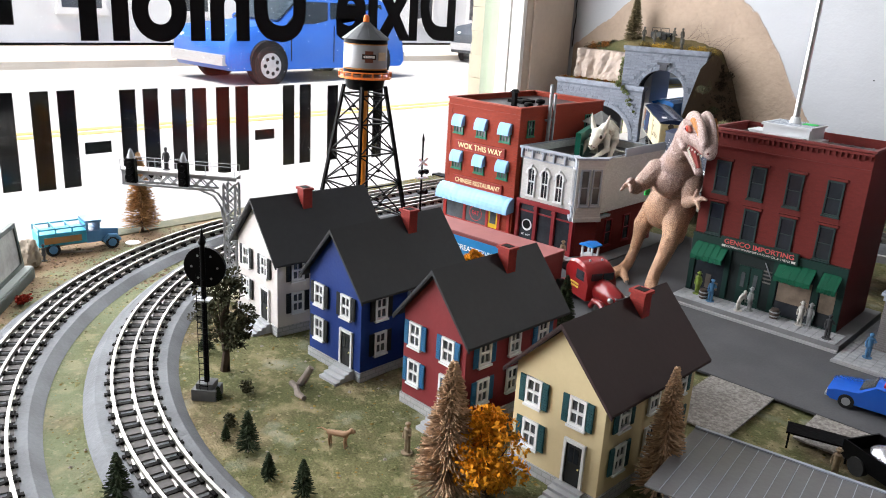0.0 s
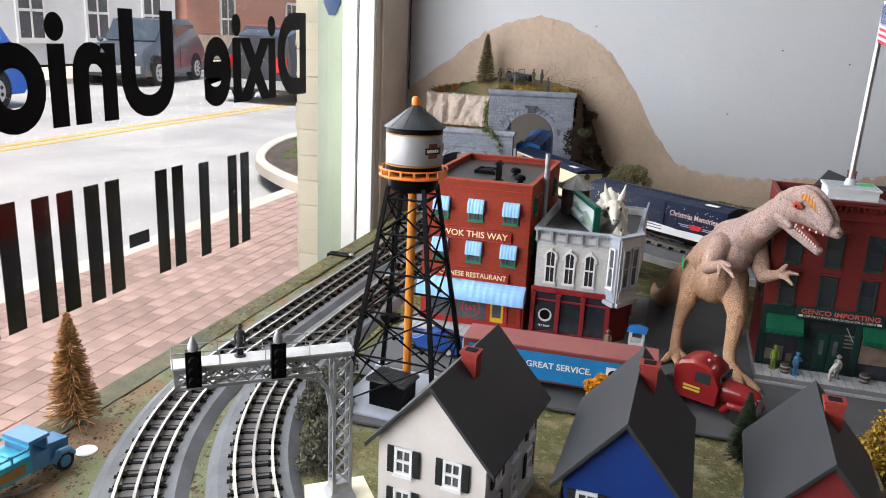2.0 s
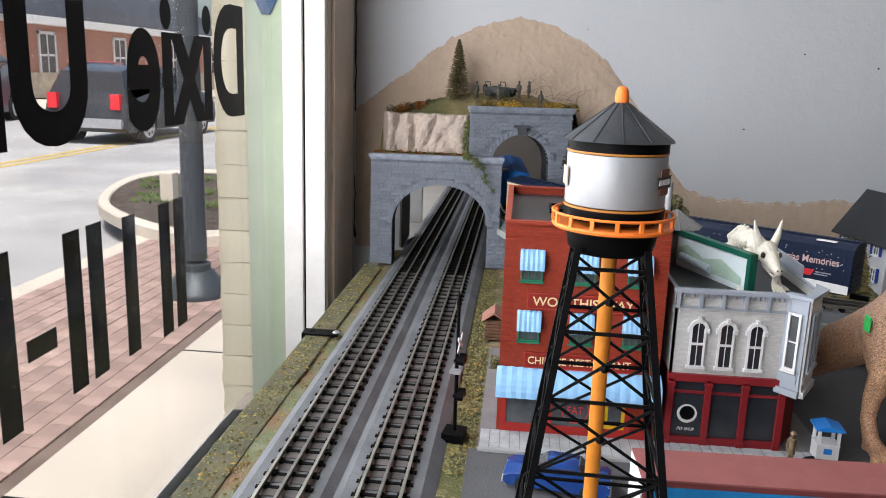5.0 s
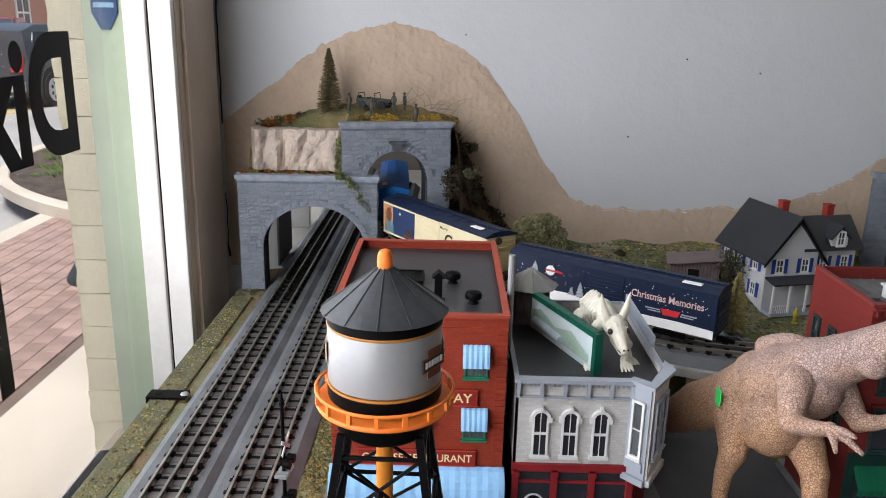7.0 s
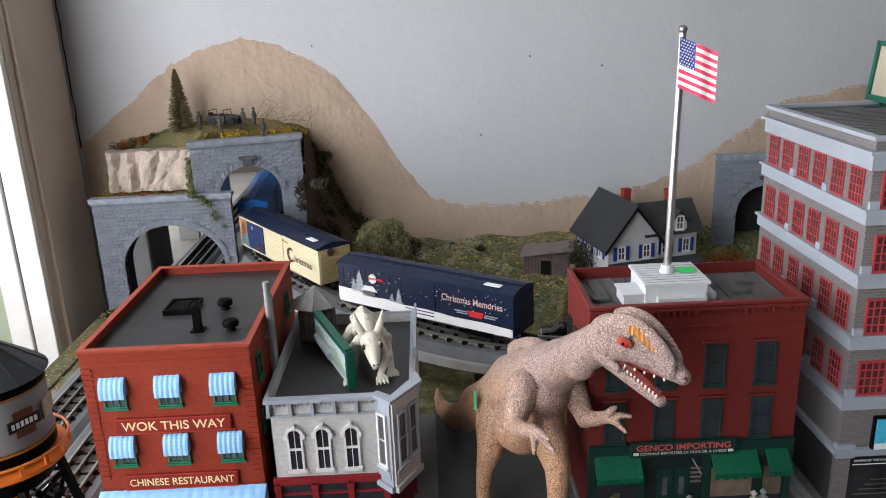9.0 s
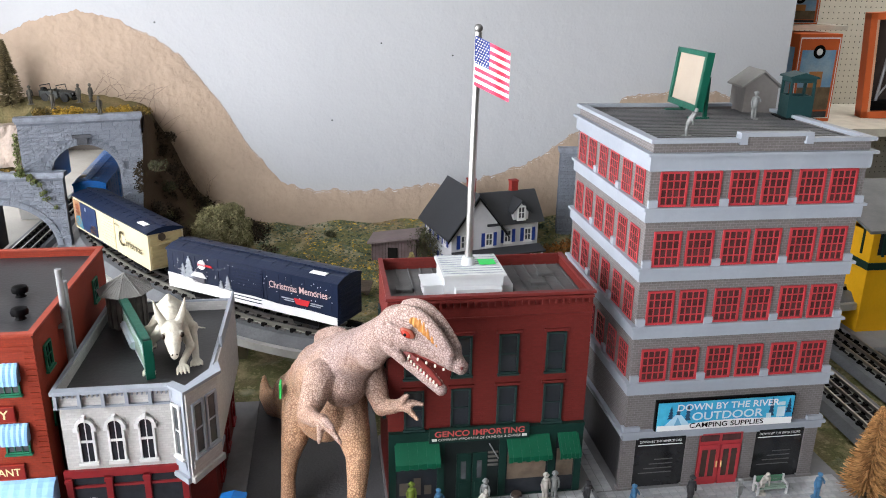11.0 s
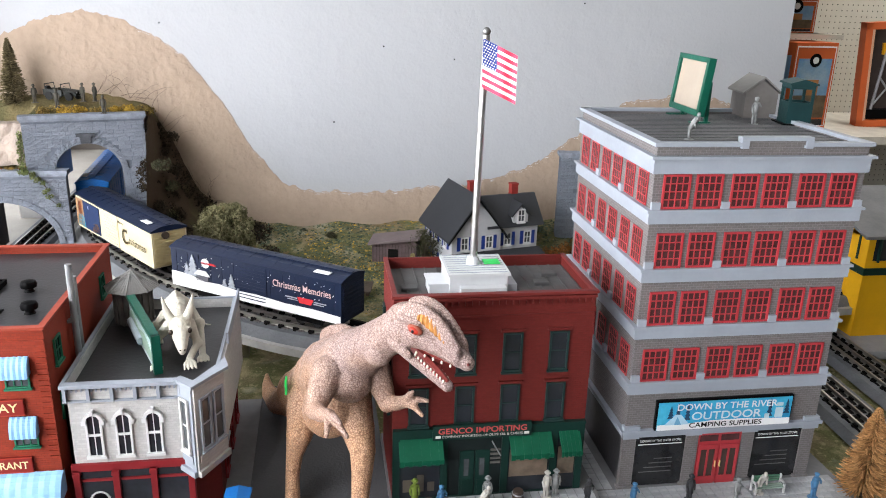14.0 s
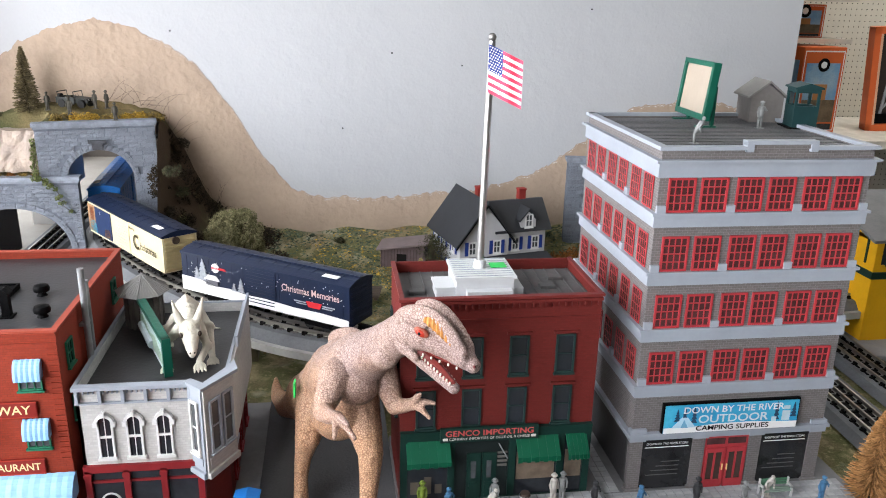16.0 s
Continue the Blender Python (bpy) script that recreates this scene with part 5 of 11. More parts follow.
def outdoor_store():
    w, d, h = 0.244, 0.240, 0.420
    th = thing("outdoor_store_building", at(-0.1035, 1.100, 0.004) @ Matrix.Diagonal((0.985, 1, 0.988, 1)), "five-storey grey brick model store with red windows", "model building", "town buildings")
    part("wall", boxes([(-w / 2, 0.0, 0.082, w / 2, d, h - 0.016)]), grey_brick, th, "warm grey brick walls")
    part("ground_floor", boxes([(-w / 2 + 0.004, 0.006, 0, w / 2 - 0.004, d - 0.006, 0.082)]), M("dark_ground_floor", (0.05, 0.048, 0.05), 0.5), th, "dark ground floor")
    part("parapet", hollow(-w / 2, 0, w / 2, d, h - 0.016, h, 0.004), grey_brick, th)
    part("parapet_panel", box(-0.025, -0.002, h, 0.047, 0.004, h + 0.006), grey_brick, th)
    seam = M("grey_standing_seam", (0.13, 0.13, 0.135), 0.5, var=0.2)
    rf = part("roof", box(-w / 2 + 0.004, 0.004, h - 0.017, w / 2 - 0.004, d - 0.004, h - 0.006), M("dark_roof_valley", (0.03, 0.03, 0.032), 0.8, var=0.3), th, "ribbed dark grey roof")
    for y in np.arange(0.012, d - 0.01, 0.0095):
        part("roof_rib", box(-w / 2 + 0.004, y, h - 0.006, w / 2 - 0.004, y + 0.0048, h - 0.0026), seam, rf)
    caps = [(-w / 2 - 0.004, -0.004, h - 0.001, -0.028, 0.006, h + 0.003), (0.050, -0.004, h - 0.001, w / 2 + 0.004, 0.006, h + 0.003), (-0.030, -0.004, h + 0.005, 0.052, 0.006, h + 0.009), (-0.030, -0.0045, h - 0.003, -0.022, 0.006, h + 0.006), (0.044, -0.0045, h - 0.003, 0.052, 0.006, h + 0.006)]
    caps += [(-w / 2 - 0.004, 0.006, h - 0.001, -w / 2 + 0.006, d + 0.004, h + 0.003), (w / 2 - 0.006, 0.006, h - 0.001, w / 2 + 0.004, d + 0.004, h + 0.003), (-w / 2, d - 0.005, h - 0.001, w / 2, d + 0.004, h + 0.003)]
    part("parapet_cap", boxes(caps), trim_grey, th, "pale grey coping")

    def ring(z0, z1, out):
        return hollow(-w / 2 - out, -out, w / 2 + out, d + out, z0, z1, out + 0.001)

    for z in (0.143, 0.213, 0.281, 0.348):
        belt = part("belt_course", ring(z - 0.013, z, 0.0028), trim_grey, th, "pale grey belt course")
        part("ledge", ring(z, z + 0.003, 0.0055), trim_grey, belt)
    top_band = part("cornice", ring(h - 0.030, h - 0.014, 0.003), trim_grey, th, "pale grey cornice band")
    part("ledge", ring(h - 0.014, h - 0.011, 0.007), trim_grey, top_band)
    shop_band = part("shop_cornice", ring(0.073, 0.079, 0.003), trim_grey, th, "pale grey shop cornice")
    part("ledge", ring(0.079, 0.083, 0.006), trim_grey, shop_band)
    for z0, z1 in ((0.148, 0.185), (0.218, 0.255), (0.286, 0.323), (0.353, 0.388)):
        zc, hh = (z0 + z1) / 2, z1 - z0
        for bay in (-0.078, 0.0, 0.078):
            for s in (-0.0185, 0.0185):
                sash(th, at(bay + s, -0.0006, zc, FACE_S), 0.028, hh, win_red, M_pane, 4, 4, 0.0014, sill=False, depth=0.0022)
        for bay in (0.043, 0.120, 0.197):
            for s in (-0.0185, 0.0185):
                sash(th, at(-w / 2 - 0.0006, bay + s, zc, FACE_W), 0.0235, hh, win_red, M_pane, 4, 4, 0.0010, sill=False, depth=0.0011)
        for x in (-0.118, -0.039, 0.039, 0.118):
            part("block", box(x - 0.005, -0.004, z0 - 0.004, x + 0.005, 0, z0 + 0.006), trim_grey, th)
        for y in (0.0815, 0.1585):
            part("block", box(-w / 2 - 0.004, y - 0.005, z0 - 0.004, -w / 2, y + 0.005, z0 + 0.006), trim_grey, th)
    for x in (-0.115, -0.036, 0.036, 0.115):
        part("pier", boxes([(x - 0.008, -0.001, 0.0, x + 0.008, 0.006, 0.076), (x - 0.010, -0.003, 0, x + 0.010, 0.006, 0.006)]), grey_brick, th, "grey brick pier")
        part("pier_cap", box(x - 0.010, -0.004, 0.072, x + 0.010, 0.004, 0.088), trim_grey, th)
    for x0, x1 in ((-0.107, -0.044), (0.044, 0.107)):
        pn = part("shop_window", box(x0, 0.001, 0.004, x1, 0.0055, 0.074), M_shop, th, "dark shop window")
        part("transom_line", box(x0 + 0.004, 0.0004, 0.0600, x1 - 0.004, 0.0009, 0.0608), white_print, pn, "row of small white print")
        part("print_bar", boxes([(x0 + 0.008 + 0.006 * k % 0.02, 0.0006, 0.022 + 0.006 * k, x1 - 0.014, 0.0009, 0.0230 + 0.006 * k) for k in range(4)]), M("faint_grey_print", (0.10, 0.10, 0.10), 0.5), pn)
    lettering("window_text", "DOWN BY THE RIVER STORE", 0.052, 0.003, white_print, th, at(-0.0755, 0.0, 0.0655, FACE_S), "small white store name")
    lettering("window_text", "DOWN BY THE RIVER STORE", 0.052, 0.003, white_print, th, at(0.0755, 0.0, 0.0655, FACE_S), "small white store name")
    dr = part("door", boxes([(-0.028, 0.0005, 0, 0.028, 0.0055, 0.072)]), win_red, th, "red framed double door with a transom")
    for k in (-1, 1):
        leaf = part("door_leaf", boxes([(k * 0.0135 - 0.0122, -0.0018, 0.002, k * 0.0135 - 0.0092, 0.0, 0.056), (k * 0.0135 + 0.0092, -0.0018, 0.002, k * 0.0135 + 0.0122, 0.0, 0.056), (k * 0.0135 - 0.0092, -0.0018, 0.050, k * 0.0135 + 0.0092, 0.0, 0.056), (k * 0.0135 - 0.0092, -0.0018, 0.002, k * 0.0135 + 0.0092, 0.0, 0.012), (k * 0.0135 - 0.0012, -0.0014, 0.012, k * 0.0135 + 0.0012, 0.0, 0.050)]), win_red, dr)
        part("door_glass", box(k * 0.0135 - 0.0092, -0.0004, 0.012, k * 0.0135 + 0.0092, 0.0004, 0.050), M("brown_door_glass", (0.07, 0.045, 0.035), 0.15, var=0.3, bump=0, spec=0.6) if k < 0 else bpy.data.materials["brown_door_glass"], leaf, "dark glass")
        part("transom_pane", box(k * 0.0135 - 0.0115, -0.0002, 0.0605, k * 0.0135 + 0.0115, 0.0004, 0.0685), M_pane, dr, "dark red transom pane")
        part("door_handle", box(k * 0.003 - 0.0006, -0.0034, 0.026, k * 0.003 + 0.0006, -0.0018, 0.034), gold_print, dr, "brass door pull")
    sg = part("sign_board", box(-0.0885, -0.006, 0.0815, 0.0835, -0.001, 0.1215, bevel=0.0006), black_plastic, th, "blue billboard sign")
    part("sign_face", box(-0.0865, -0.0072, 0.0835, 0.0815, -0.0058, 0.1195), M("sign_blue", (0.03, 0.33, 0.62), 0.4, var=0.3, scale=30, bump=0, col2=(0.08, 0.50, 0.72)), sg, "light blue sign face")
    snow_edge = [(-0.0865, 0.0835), (0.0815, 0.0835), (0.0815, 0.0915), (0.05, 0.0925), (0.02, 0.0940), (-0.02, 0.0935), (-0.05, 0.0910), (-0.0865, 0.0905)]
    part("sign_snow", prism(snow_edge, -0.0076, -0.0070), white_print, sg, "white ground strip")
    part("sign_tent", prism([(-0.077, 0.0905), (-0.047, 0.0905), (-0.058, 0.1035), (-0.065, 0.1040)], -0.0079, -0.0070), M("tent_blue", (0.45, 0.68, 0.82), 0.5), sg, "pale blue tent picture")
    part("sign_tent_door", prism([(-0.066, 0.0905), (-0.057, 0.0905), (-0.0625, 0.1010)], -0.0082, -0.0078), M("tent_shade", (0.16, 0.38, 0.58), 0.5), sg)
    navy_pic = M("tree_navy", (0.02, 0.06, 0.12), 0.5)
    for x, z, k in ((-0.062, 0.098, 0.020), (-0.050, 0.096, 0.022), (0.054, 0.095, 0.024), (0.076, 0.098, 0.019), (-0.071, 0.099, 0.016)):
        for q in range(4):
            part("sign_tree", prism([(x - 0.0042 * (1 - q * 0.2), z + k * q * 0.22), (x + 0.0042 * (1 - q * 0.2), z + k * q * 0.22), (x, z + k * (q * 0.22 + 0.34))], -0.0077 - 0.00005 * q, -0.0070), navy_pic, sg, "dark fir picture")
    part("sign_chair", boxes([(0.061, -0.0081, 0.0935, 0.071, -0.0077, 0.1065), (0.062, -0.0081, 0.1085, 0.070, -0.0077, 0.1130), (0.048, -0.0081, 0.0930, 0.054, -0.0077, 0.0990)]), M("pale_picture", (0.55, 0.72, 0.80), 0.5), sg, "pale camp picture")
    for body, ww, hh_, z, mt, lb in (("DOWN BY THE RIVER", 0.126, 0.0086, 0.1135, M("sign_white", (0.78, 0.80, 0.82), 0.5), "white letters"), ("OUTDOOR", 0.088, 0.0105, 0.1012, M("sign_pale", (0.66, 0.78, 0.84), 0.5), "pale letters"), ("CAMPING SUPPLIES", 0.092, 0.0066, 0.0893, black_vinyl, "black letters")):
        lettering("sign_text", body, ww, hh_, mt, sg, at(-0.001, -0.0086, z, FACE_S), lb, 0.016)
    return th


M_pane = M("red_tinted_pane", (0.115, 0.045, 0.046), 0.2, var=0.4, scale=60, bump=0, spec=0.5)
M_shop = M("black_shop_glass", (0.022, 0.022, 0.024), 0.2, var=0.3, bump=0, spec=0.5)
outdoor_store()


# ---- the row of houses ----
def row_house(m, wall_mat, shutter, door_mat, roof_mat, label, w=0.104, d=0.158, h=0.106, ridge=0.163, ground=0.011, group="houses in a row", cy=0.1015):
    th = thing("model_house", m, label, "model house", group)
    part("foundation", box(-w / 2 - 0.0015, -0.0015, -0.004, w / 2 + 0.0015, d + 0.0015, ground), stone_found, th, "grey stone foundation")
    part("wall", prism([(-w / 2, ground), (w / 2, ground), (w / 2, h), (0, ridge - 0.003), (-w / 2, h)], 0, d), wall_mat, th)
    ov, e = 0.009, 0.010
    rise = (ridge - h) / (w / 2)
    for s, nm in ((-1, "roof"), (1, "roof")):
        x1 = s * (w / 2 + e)
        z1 = ridge - rise * (w / 2 + e)
        pr = [(0, ridge), (x1, z1), (x1, z1 + 0.0028), (0, ridge + 0.0034)]
        part(nm, prism(pr if s > 0 else pr[::-1], -ov, d + ov), roof_mat, th, "dark sheet roof slope")
    part("fascia", prism([(0, ridge + 0.0005), (w / 2 + e, ridge - rise * (w / 2 + e)), (w / 2 + e, ridge - rise * (w / 2 + e) - 0.0022), (0, ridge - 0.0022), (-w / 2 - e, ridge - rise * (w / 2 + e) - 0.0022), (-w / 2 - e, ridge - rise * (w / 2 + e))], -ov + 0.0008, -ov + 0.0026), roof_mat, th, "gable edge board")
    cz = ridge - 0.012
    ch = part("chimney", boxes([(0.001, cy - 0.0065, cz - 0.012, 0.016, cy + 0.0065, cz + 0.021), (-0.0005, cy - 0.008, cz + 0.021, 0.0175, cy + 0.008, cz + 0.024)]), chimney_mat, th, "red brick chimney")
    part("flue", box(0.003, cy - 0.0045, cz + 0.0241, 0.014, cy + 0.0045, cz + 0.0246), crack_dark, ch)

    def window(x, y, z, turn, shut=True):
        wd = sash(th, at(x, y, z, turn), 0.0145, 0.0235, trim_white, win_grey, 2, 2, 0.0017)
        part("middle_rail", box(-0.0072, -0.0012, 0, 0.0072, 0.0012, 0.0022), trim_white, wd)
        if shut:
            for s in (-1, 1):
                sh = [(s * 0.0128 - 0.0033, -0.0132, 0.0004, s * 0.0128 + 0.0033, 0.0132, 0.0018)]
                sh += [(s * 0.0128 - 0.0026, k, 0.0018, s * 0.0128 + 0.0026, k + 0.0013, 0.0024) for k in np.arange(-0.0118, 0.0105, 0.0026)]
                part("shutter", boxes(sh), shutter, wd)

    for x, z in ((-0.0265, 0.083), (0.0215, 0.083), (-0.0265, 0.041)):
        window(x, -0.0005, z, FACE_S)
    for k in (0.18, 0.50, 0.82):
        for z in (0.083, 0.041):
            window(w / 2 + 0.0005, k * d, z, FACE_E, k != 0.50)
            window(-w / 2 - 0.0005, k * d, z, FACE_W)
    dr = part("door", box(-0.0085, -0.0012, 0, 0.0085, 0.0008, 0.040), door_mat, th, m=at(0.0225, 0, ground + 0.001))
    part("door_frame", boxes([(-0.0112, -0.0026, 0, -0.0085, 0.0008, 0.0425), (0.0085, -0.0026, 0, 0.0112, 0.0008, 0.0425), (-0.0112, -0.0026, 0.040, 0.0112, 0.0008, 0.0432)]), trim_white, dr, "white door frame")
    part("door_light", boxes([(-0.005, -0.0017, 0.022, -0.0006, -0.0011, 0.036), (0.0006, -0.0017, 0.022, 0.005, -0.0011, 0.036)]), win_dark, dr)
    part("knob", ball((0.006, -0.002, 0.018), 0.0009), gold_print, dr)
    for k in range(4):
        part("step", box(0.0225 - 0.015, -0.0065 * (4 - k) - 0.001, -0.003, 0.0225 + 0.015, -0.0065 * (3 - k) - 0.001, 0.0028 * (k + 1), bevel=0.0004), step_grey, th, "grey porch step")
    return th


stone_found = brick_mat("grey_stone_foundation", (0.40, 0.40, 0.40), (0.26, 0.26, 0.26), 0.010, 0.005, depth=0.0008)
chimney_mat = brick_mat("chimney_brick", (0.30, 0.035, 0.028), (0.20, 0.03, 0.025), 0.005, 0.0025)
step_grey = M("step_grey", (0.42, 0.43, 0.44), 0.7, var=0.15)
sh_black = M("black_shutter", (0.018, 0.02, 0.02), 0.5)
sh_blue = M("blue_shutter", (0.025, 0.13, 0.26), 0.5)
sh_teal = M("dark_teal_shutter", (0.02, 0.075, 0.085), 0.5)
row_house(pose(-0.8107, 0.540, 0, 0, 0, -6.6), M("warm_white_siding", (0.55, 0.51, 0.485), 0.6, var=0.08), sh_black, sh_black, roof_slate, "white model house with black shutters and dark roof", ridge=0.1630, h=0.105, d=0.153, w=0.105, cy=0.064)
row_house(pose(-0.6457, 0.532, 0, 0, 0, -1.1), M("royal_blue_siding", (0.006, 0.030, 0.17), 0.55, var=0.12), sh_black, sh_black, roof_slate, "royal blue model house with white windows and dark roof", ridge=0.165, h=0.110, w=0.093, d=0.154)
row_house(pose(-0.4937, 0.536, 0, 0, 0, -2.3), M("barn_red_siding", (0.19, 0.022, 0.026), 0.55, var=0.12), sh_blue, sh_blue, roof_slate, "dark red model house with blue shutters", ridge=0.160, h=0.108, w=0.090, d=0.142, cy=0.092)
row_house(pose(-0.3377, 0.532, 0, 0, 0, -1.6), M("cream_yellow_siding", (0.56, 0.455, 0.27), 0.6, var=0.08), sh_teal, sh_black, roof_brown, "cream yellow model house with maroon roof", ridge=0.157, h=0.106, w=0.097, d=0.154)


# ---- water tower ----
def water_tower():
    th = thing("water_tower", pose(-0.9325, 0.82, 0.012, 0, 0, -2) @ Matrix.Diagonal((1.04, 1.04, 0.985, 1)), "black steel model water tower with silver tank and orange gallery", "water tower")
    part("tank", lathe([(0.0315, 0.300), (0.0318, 0.301), (0.0318, 0.333), (0.0315, 0.334)], 40), silver_paint, th, "silver tank", smooth=True)
    for z in (0.2978, 0.3345):
        part("tank_band", lathe([(0.0321, z), (0.03225, z + 0.0003), (0.03225, z + 0.0011), (0.0321, z + 0.0014)], 40), M("brown_gold_band", (0.42, 0.17, 0.03), 0.45), th, "thin gold-brown band", smooth=True)
    part("tank_collar", lathe([(0.0318, 0.290), (0.0321, 0.291), (0.0321, 0.2985), (0.031, 0.299)], 40), black_plastic, th, "black tank collar", smooth=True)
    part("tank_collar", lathe([(0.031, 0.3345), (0.0320, 0.335), (0.0320, 0.343), (0.030, 0.344)], 40), black_plastic, th, "black tank collar", smooth=True)
    roof = bmesh.new()
    n = 32
    rim = [roof.verts.new((0.0352 * math.cos(2 * math.pi * i / n), 0.0352 * math.sin(2 * math.pi * i / n), 0.3425)) for i in range(n)]
    top = [roof.verts.new((0.0035 * math.cos(2 * math.pi * i / n), 0.0035 * math.sin(2 * math.pi * i / n), 0.3675)) for i in range(n)]
    for i in range(n):
        roof.faces.new((rim[i], rim[(i + 1) % n], top[(i + 1) % n], top[i]))
    roof.faces.new(rim[::-1])
    for i in range(12):
        a = 2 * math.pi * i / 12
        part("roof_seam", cyl((0.035 * math.cos(a), 0.035 * math.sin(a), 0.343), (0.0035 * math.cos(a), 0.0035 * math.sin(a), 0.368), 0.0003, n=5), dark_metal, th)
    part("tank_roof", roof, dark_metal, th, "dark conical roof", smooth=True)
    part("beacon", lathe([(0.0040, 0.366), (0.0044, 0.369), (0.0042, 0.374), (0.0030, 0.377), (0.001, 0.378)], 18), orange_plastic, th, "orange beacon", smooth=True)
    for a in (60, 240):
        emb = part("emblem", boxes([(-0.010, -0.0005, -0.0035, 0.010, 0.0006, 0.0035)]), M("emblem_black", (0.02, 0.02, 0.02), 0.5), th, "black and orange shield emblem", m=pose(0, 0, 0.3175, 0, 0, a) @ at(0, -0.0322, 0))
        part("emblem_shield", boxes([(-0.006, -0.0008, -0.0085, 0.006, -0.0002, -0.0035), (-0.006, -0.0008, 0.0035, 0.006, -0.0002, 0.0085), (-0.0105, -0.0007, -0.004, 0.0105, -0.0004, -0.0034), (-0.0105, -0.0007, 0.0034, 0.0105, -0.0004, 0.004)]), M("emblem_maroon", (0.16, 0.05, 0.03), 0.5), emb)
        part("emblem_print", boxes([(-0.008 + 0.0028 * k, -0.0009, -0.0018, -0.0062 + 0.0028 * k, -0.0004, 0.0018) for k in range(6)]), white_print, emb, "pale print bars")
    for a in (-82, 98):
        part("emblem", boxes([(-0.006, -0.0005, -0.005, 0.006, 0.0004, 0.005), (-0.0075, -0.0003, -0.0062, 0.0075, 0.0003, 0.0062)]), M("emblem_pale", (0.55, 0.42, 0.30), 0.5), th, "small pale plate", m=pose(0, 0, 0.318, 0, 0, a) @ at(0, -0.0322, 0))
    ring = part("gallery", lathe([(0.030, 0.2835), (0.0385, 0.2835), (0.0392, 0.285), (0.0385, 0.2865), (0.030, 0.2865)], 40), orange_plastic, th, "orange gallery ring", smooth=True)
    part("gallery_rail", tube([(0.0388 * math.cos(2 * math.pi * i / 40), 0.0388 * math.sin(2 * math.pi * i / 40), 0.2935) for i in range(41)], [0.0010] * 41, 6), orange_plastic, ring, smooth=True)
    for i in range(16):
        a = 2 * math.pi * i / 16
        part("rail_post", box(-0.0009, -0.0012, 0.2865, 0.0009, 0.0012, 0.2935), orange_plastic, ring, m=Matrix.Rotation(a, 4, "Z") @ at(0.0386, 0, 0))
    part("underframe", lathe([(0.024, 0.266), (0.028, 0.270), (0.030, 0.2835), (0.024, 0.2838)], 24), black_plastic, th, "black tank support", smooth=True)
    top_h, base_h, z0, z1 = 0.0215, 0.056, 0.0, 0.272
    corner_at = lambda sx, sy, z: Vector((sx * (base_h + (top_h - base_h) * z / z1), sy * (base_h + (top_h - base_h) * z / z1), z))
    cs = [(-1, -1), (1, -1), (1, 1), (-1, 1)]
    for c in cs:
        a, b = corner_at(*c, z0), corner_at(*c, z1)
        leg = part("leg", cyl(a, b, 0.0036, 0.0030, 4), black_plastic, th, "black lattice leg")
        part("foot", box(a.x - 0.008, a.y - 0.008, -0.006, a.x + 0.008, a.y + 0.008, 0.002), trim_grey, th, "pale footing")
    levels = (0.0, 0.062, 0.118, 0.168, 0.215, 0.258)
    for p, q in zip(cs, cs[1:] + cs[:1]):
        for lo, hi in zip(levels, levels[1:]):
            a, b, c, d = corner_at(*p, lo), corner_at(*q, lo), corner_at(*p, hi), corner_at(*q, hi)
            part("brace", cyl(a, d, 0.0012, n=5), black_plastic, th)
            part("brace", cyl(b, c, 0.0012, n=5), black_plastic, th)
            part("girt", cyl(c, d, 0.0015, n=5), black_plastic, th)
            part("gusset", ball((a + d + b + c) / 4, 0.0030, sc=(1, 1, 1), seg=6), black_plastic, th)
    part("riser_pipe", cyl((0, 0, 0.0), (0, 0, 0.285), 0.0050, n=14), M("orange_pipe", (0.72, 0.25, 0.03), 0.45), th, "orange riser pipe", smooth=True)
    part("base_plate", box(-0.068, -0.068, -0.014, 0.068, 0.068, -0.006, bevel=0.002), trim_grey, th, "pale grey base plate")


water_tower()

# ---- streets and pavements ----
part("road", boxes([(-1.035, 0.86, 0.0005, 0.55, 1.05, 0.0035), (-0.655, 1.05, 0.0005, -0.496, 1.40, 0.0035), (-0.985, 0.735, 0.0005, -0.865, 0.86, 0.0035)]), asphalt, label="dark grey model street", category="street", kind=S)
part("pavement", boxes([(-1.025, 1.050, 0.0005, -0.655, 1.36, 0.006)]), side_joint, label="grey blocked model pavement before the shops", category="pavement", kind=S)
part("pavement", boxes([(-0.496, 1.052, 0.0005, -0.255, 1.24, 0.013), (-0.253, 1.022, 0.0005, 0.055, 1.37, 0.006)]), side_joint, label="grey tiled model pavement with a raised kerb", category="pavement", kind=S)
part("kerb", boxes([(-0.496, 1.047, 0.0005, -0.255, 1.052, 0.0066), (-0.253, 1.017, 0.0005, 0.055, 1.022, 0.0066), (-1.025, 1.045, 0.0005, -0.655, 1.050, 0.0066)]), side_plain, label="pale grey model kerb", category="kerb", kind=S)
part("gravel_drive", boxes([(-0.338, 0.735, 0.0004, -0.262, 0.862, 0.0025), (-0.215, 0.790, 0.0004, -0.150, 0.862, 0.0025)]), gravel, label="pale gravel drive beside the street", category="gravel", kind=S)


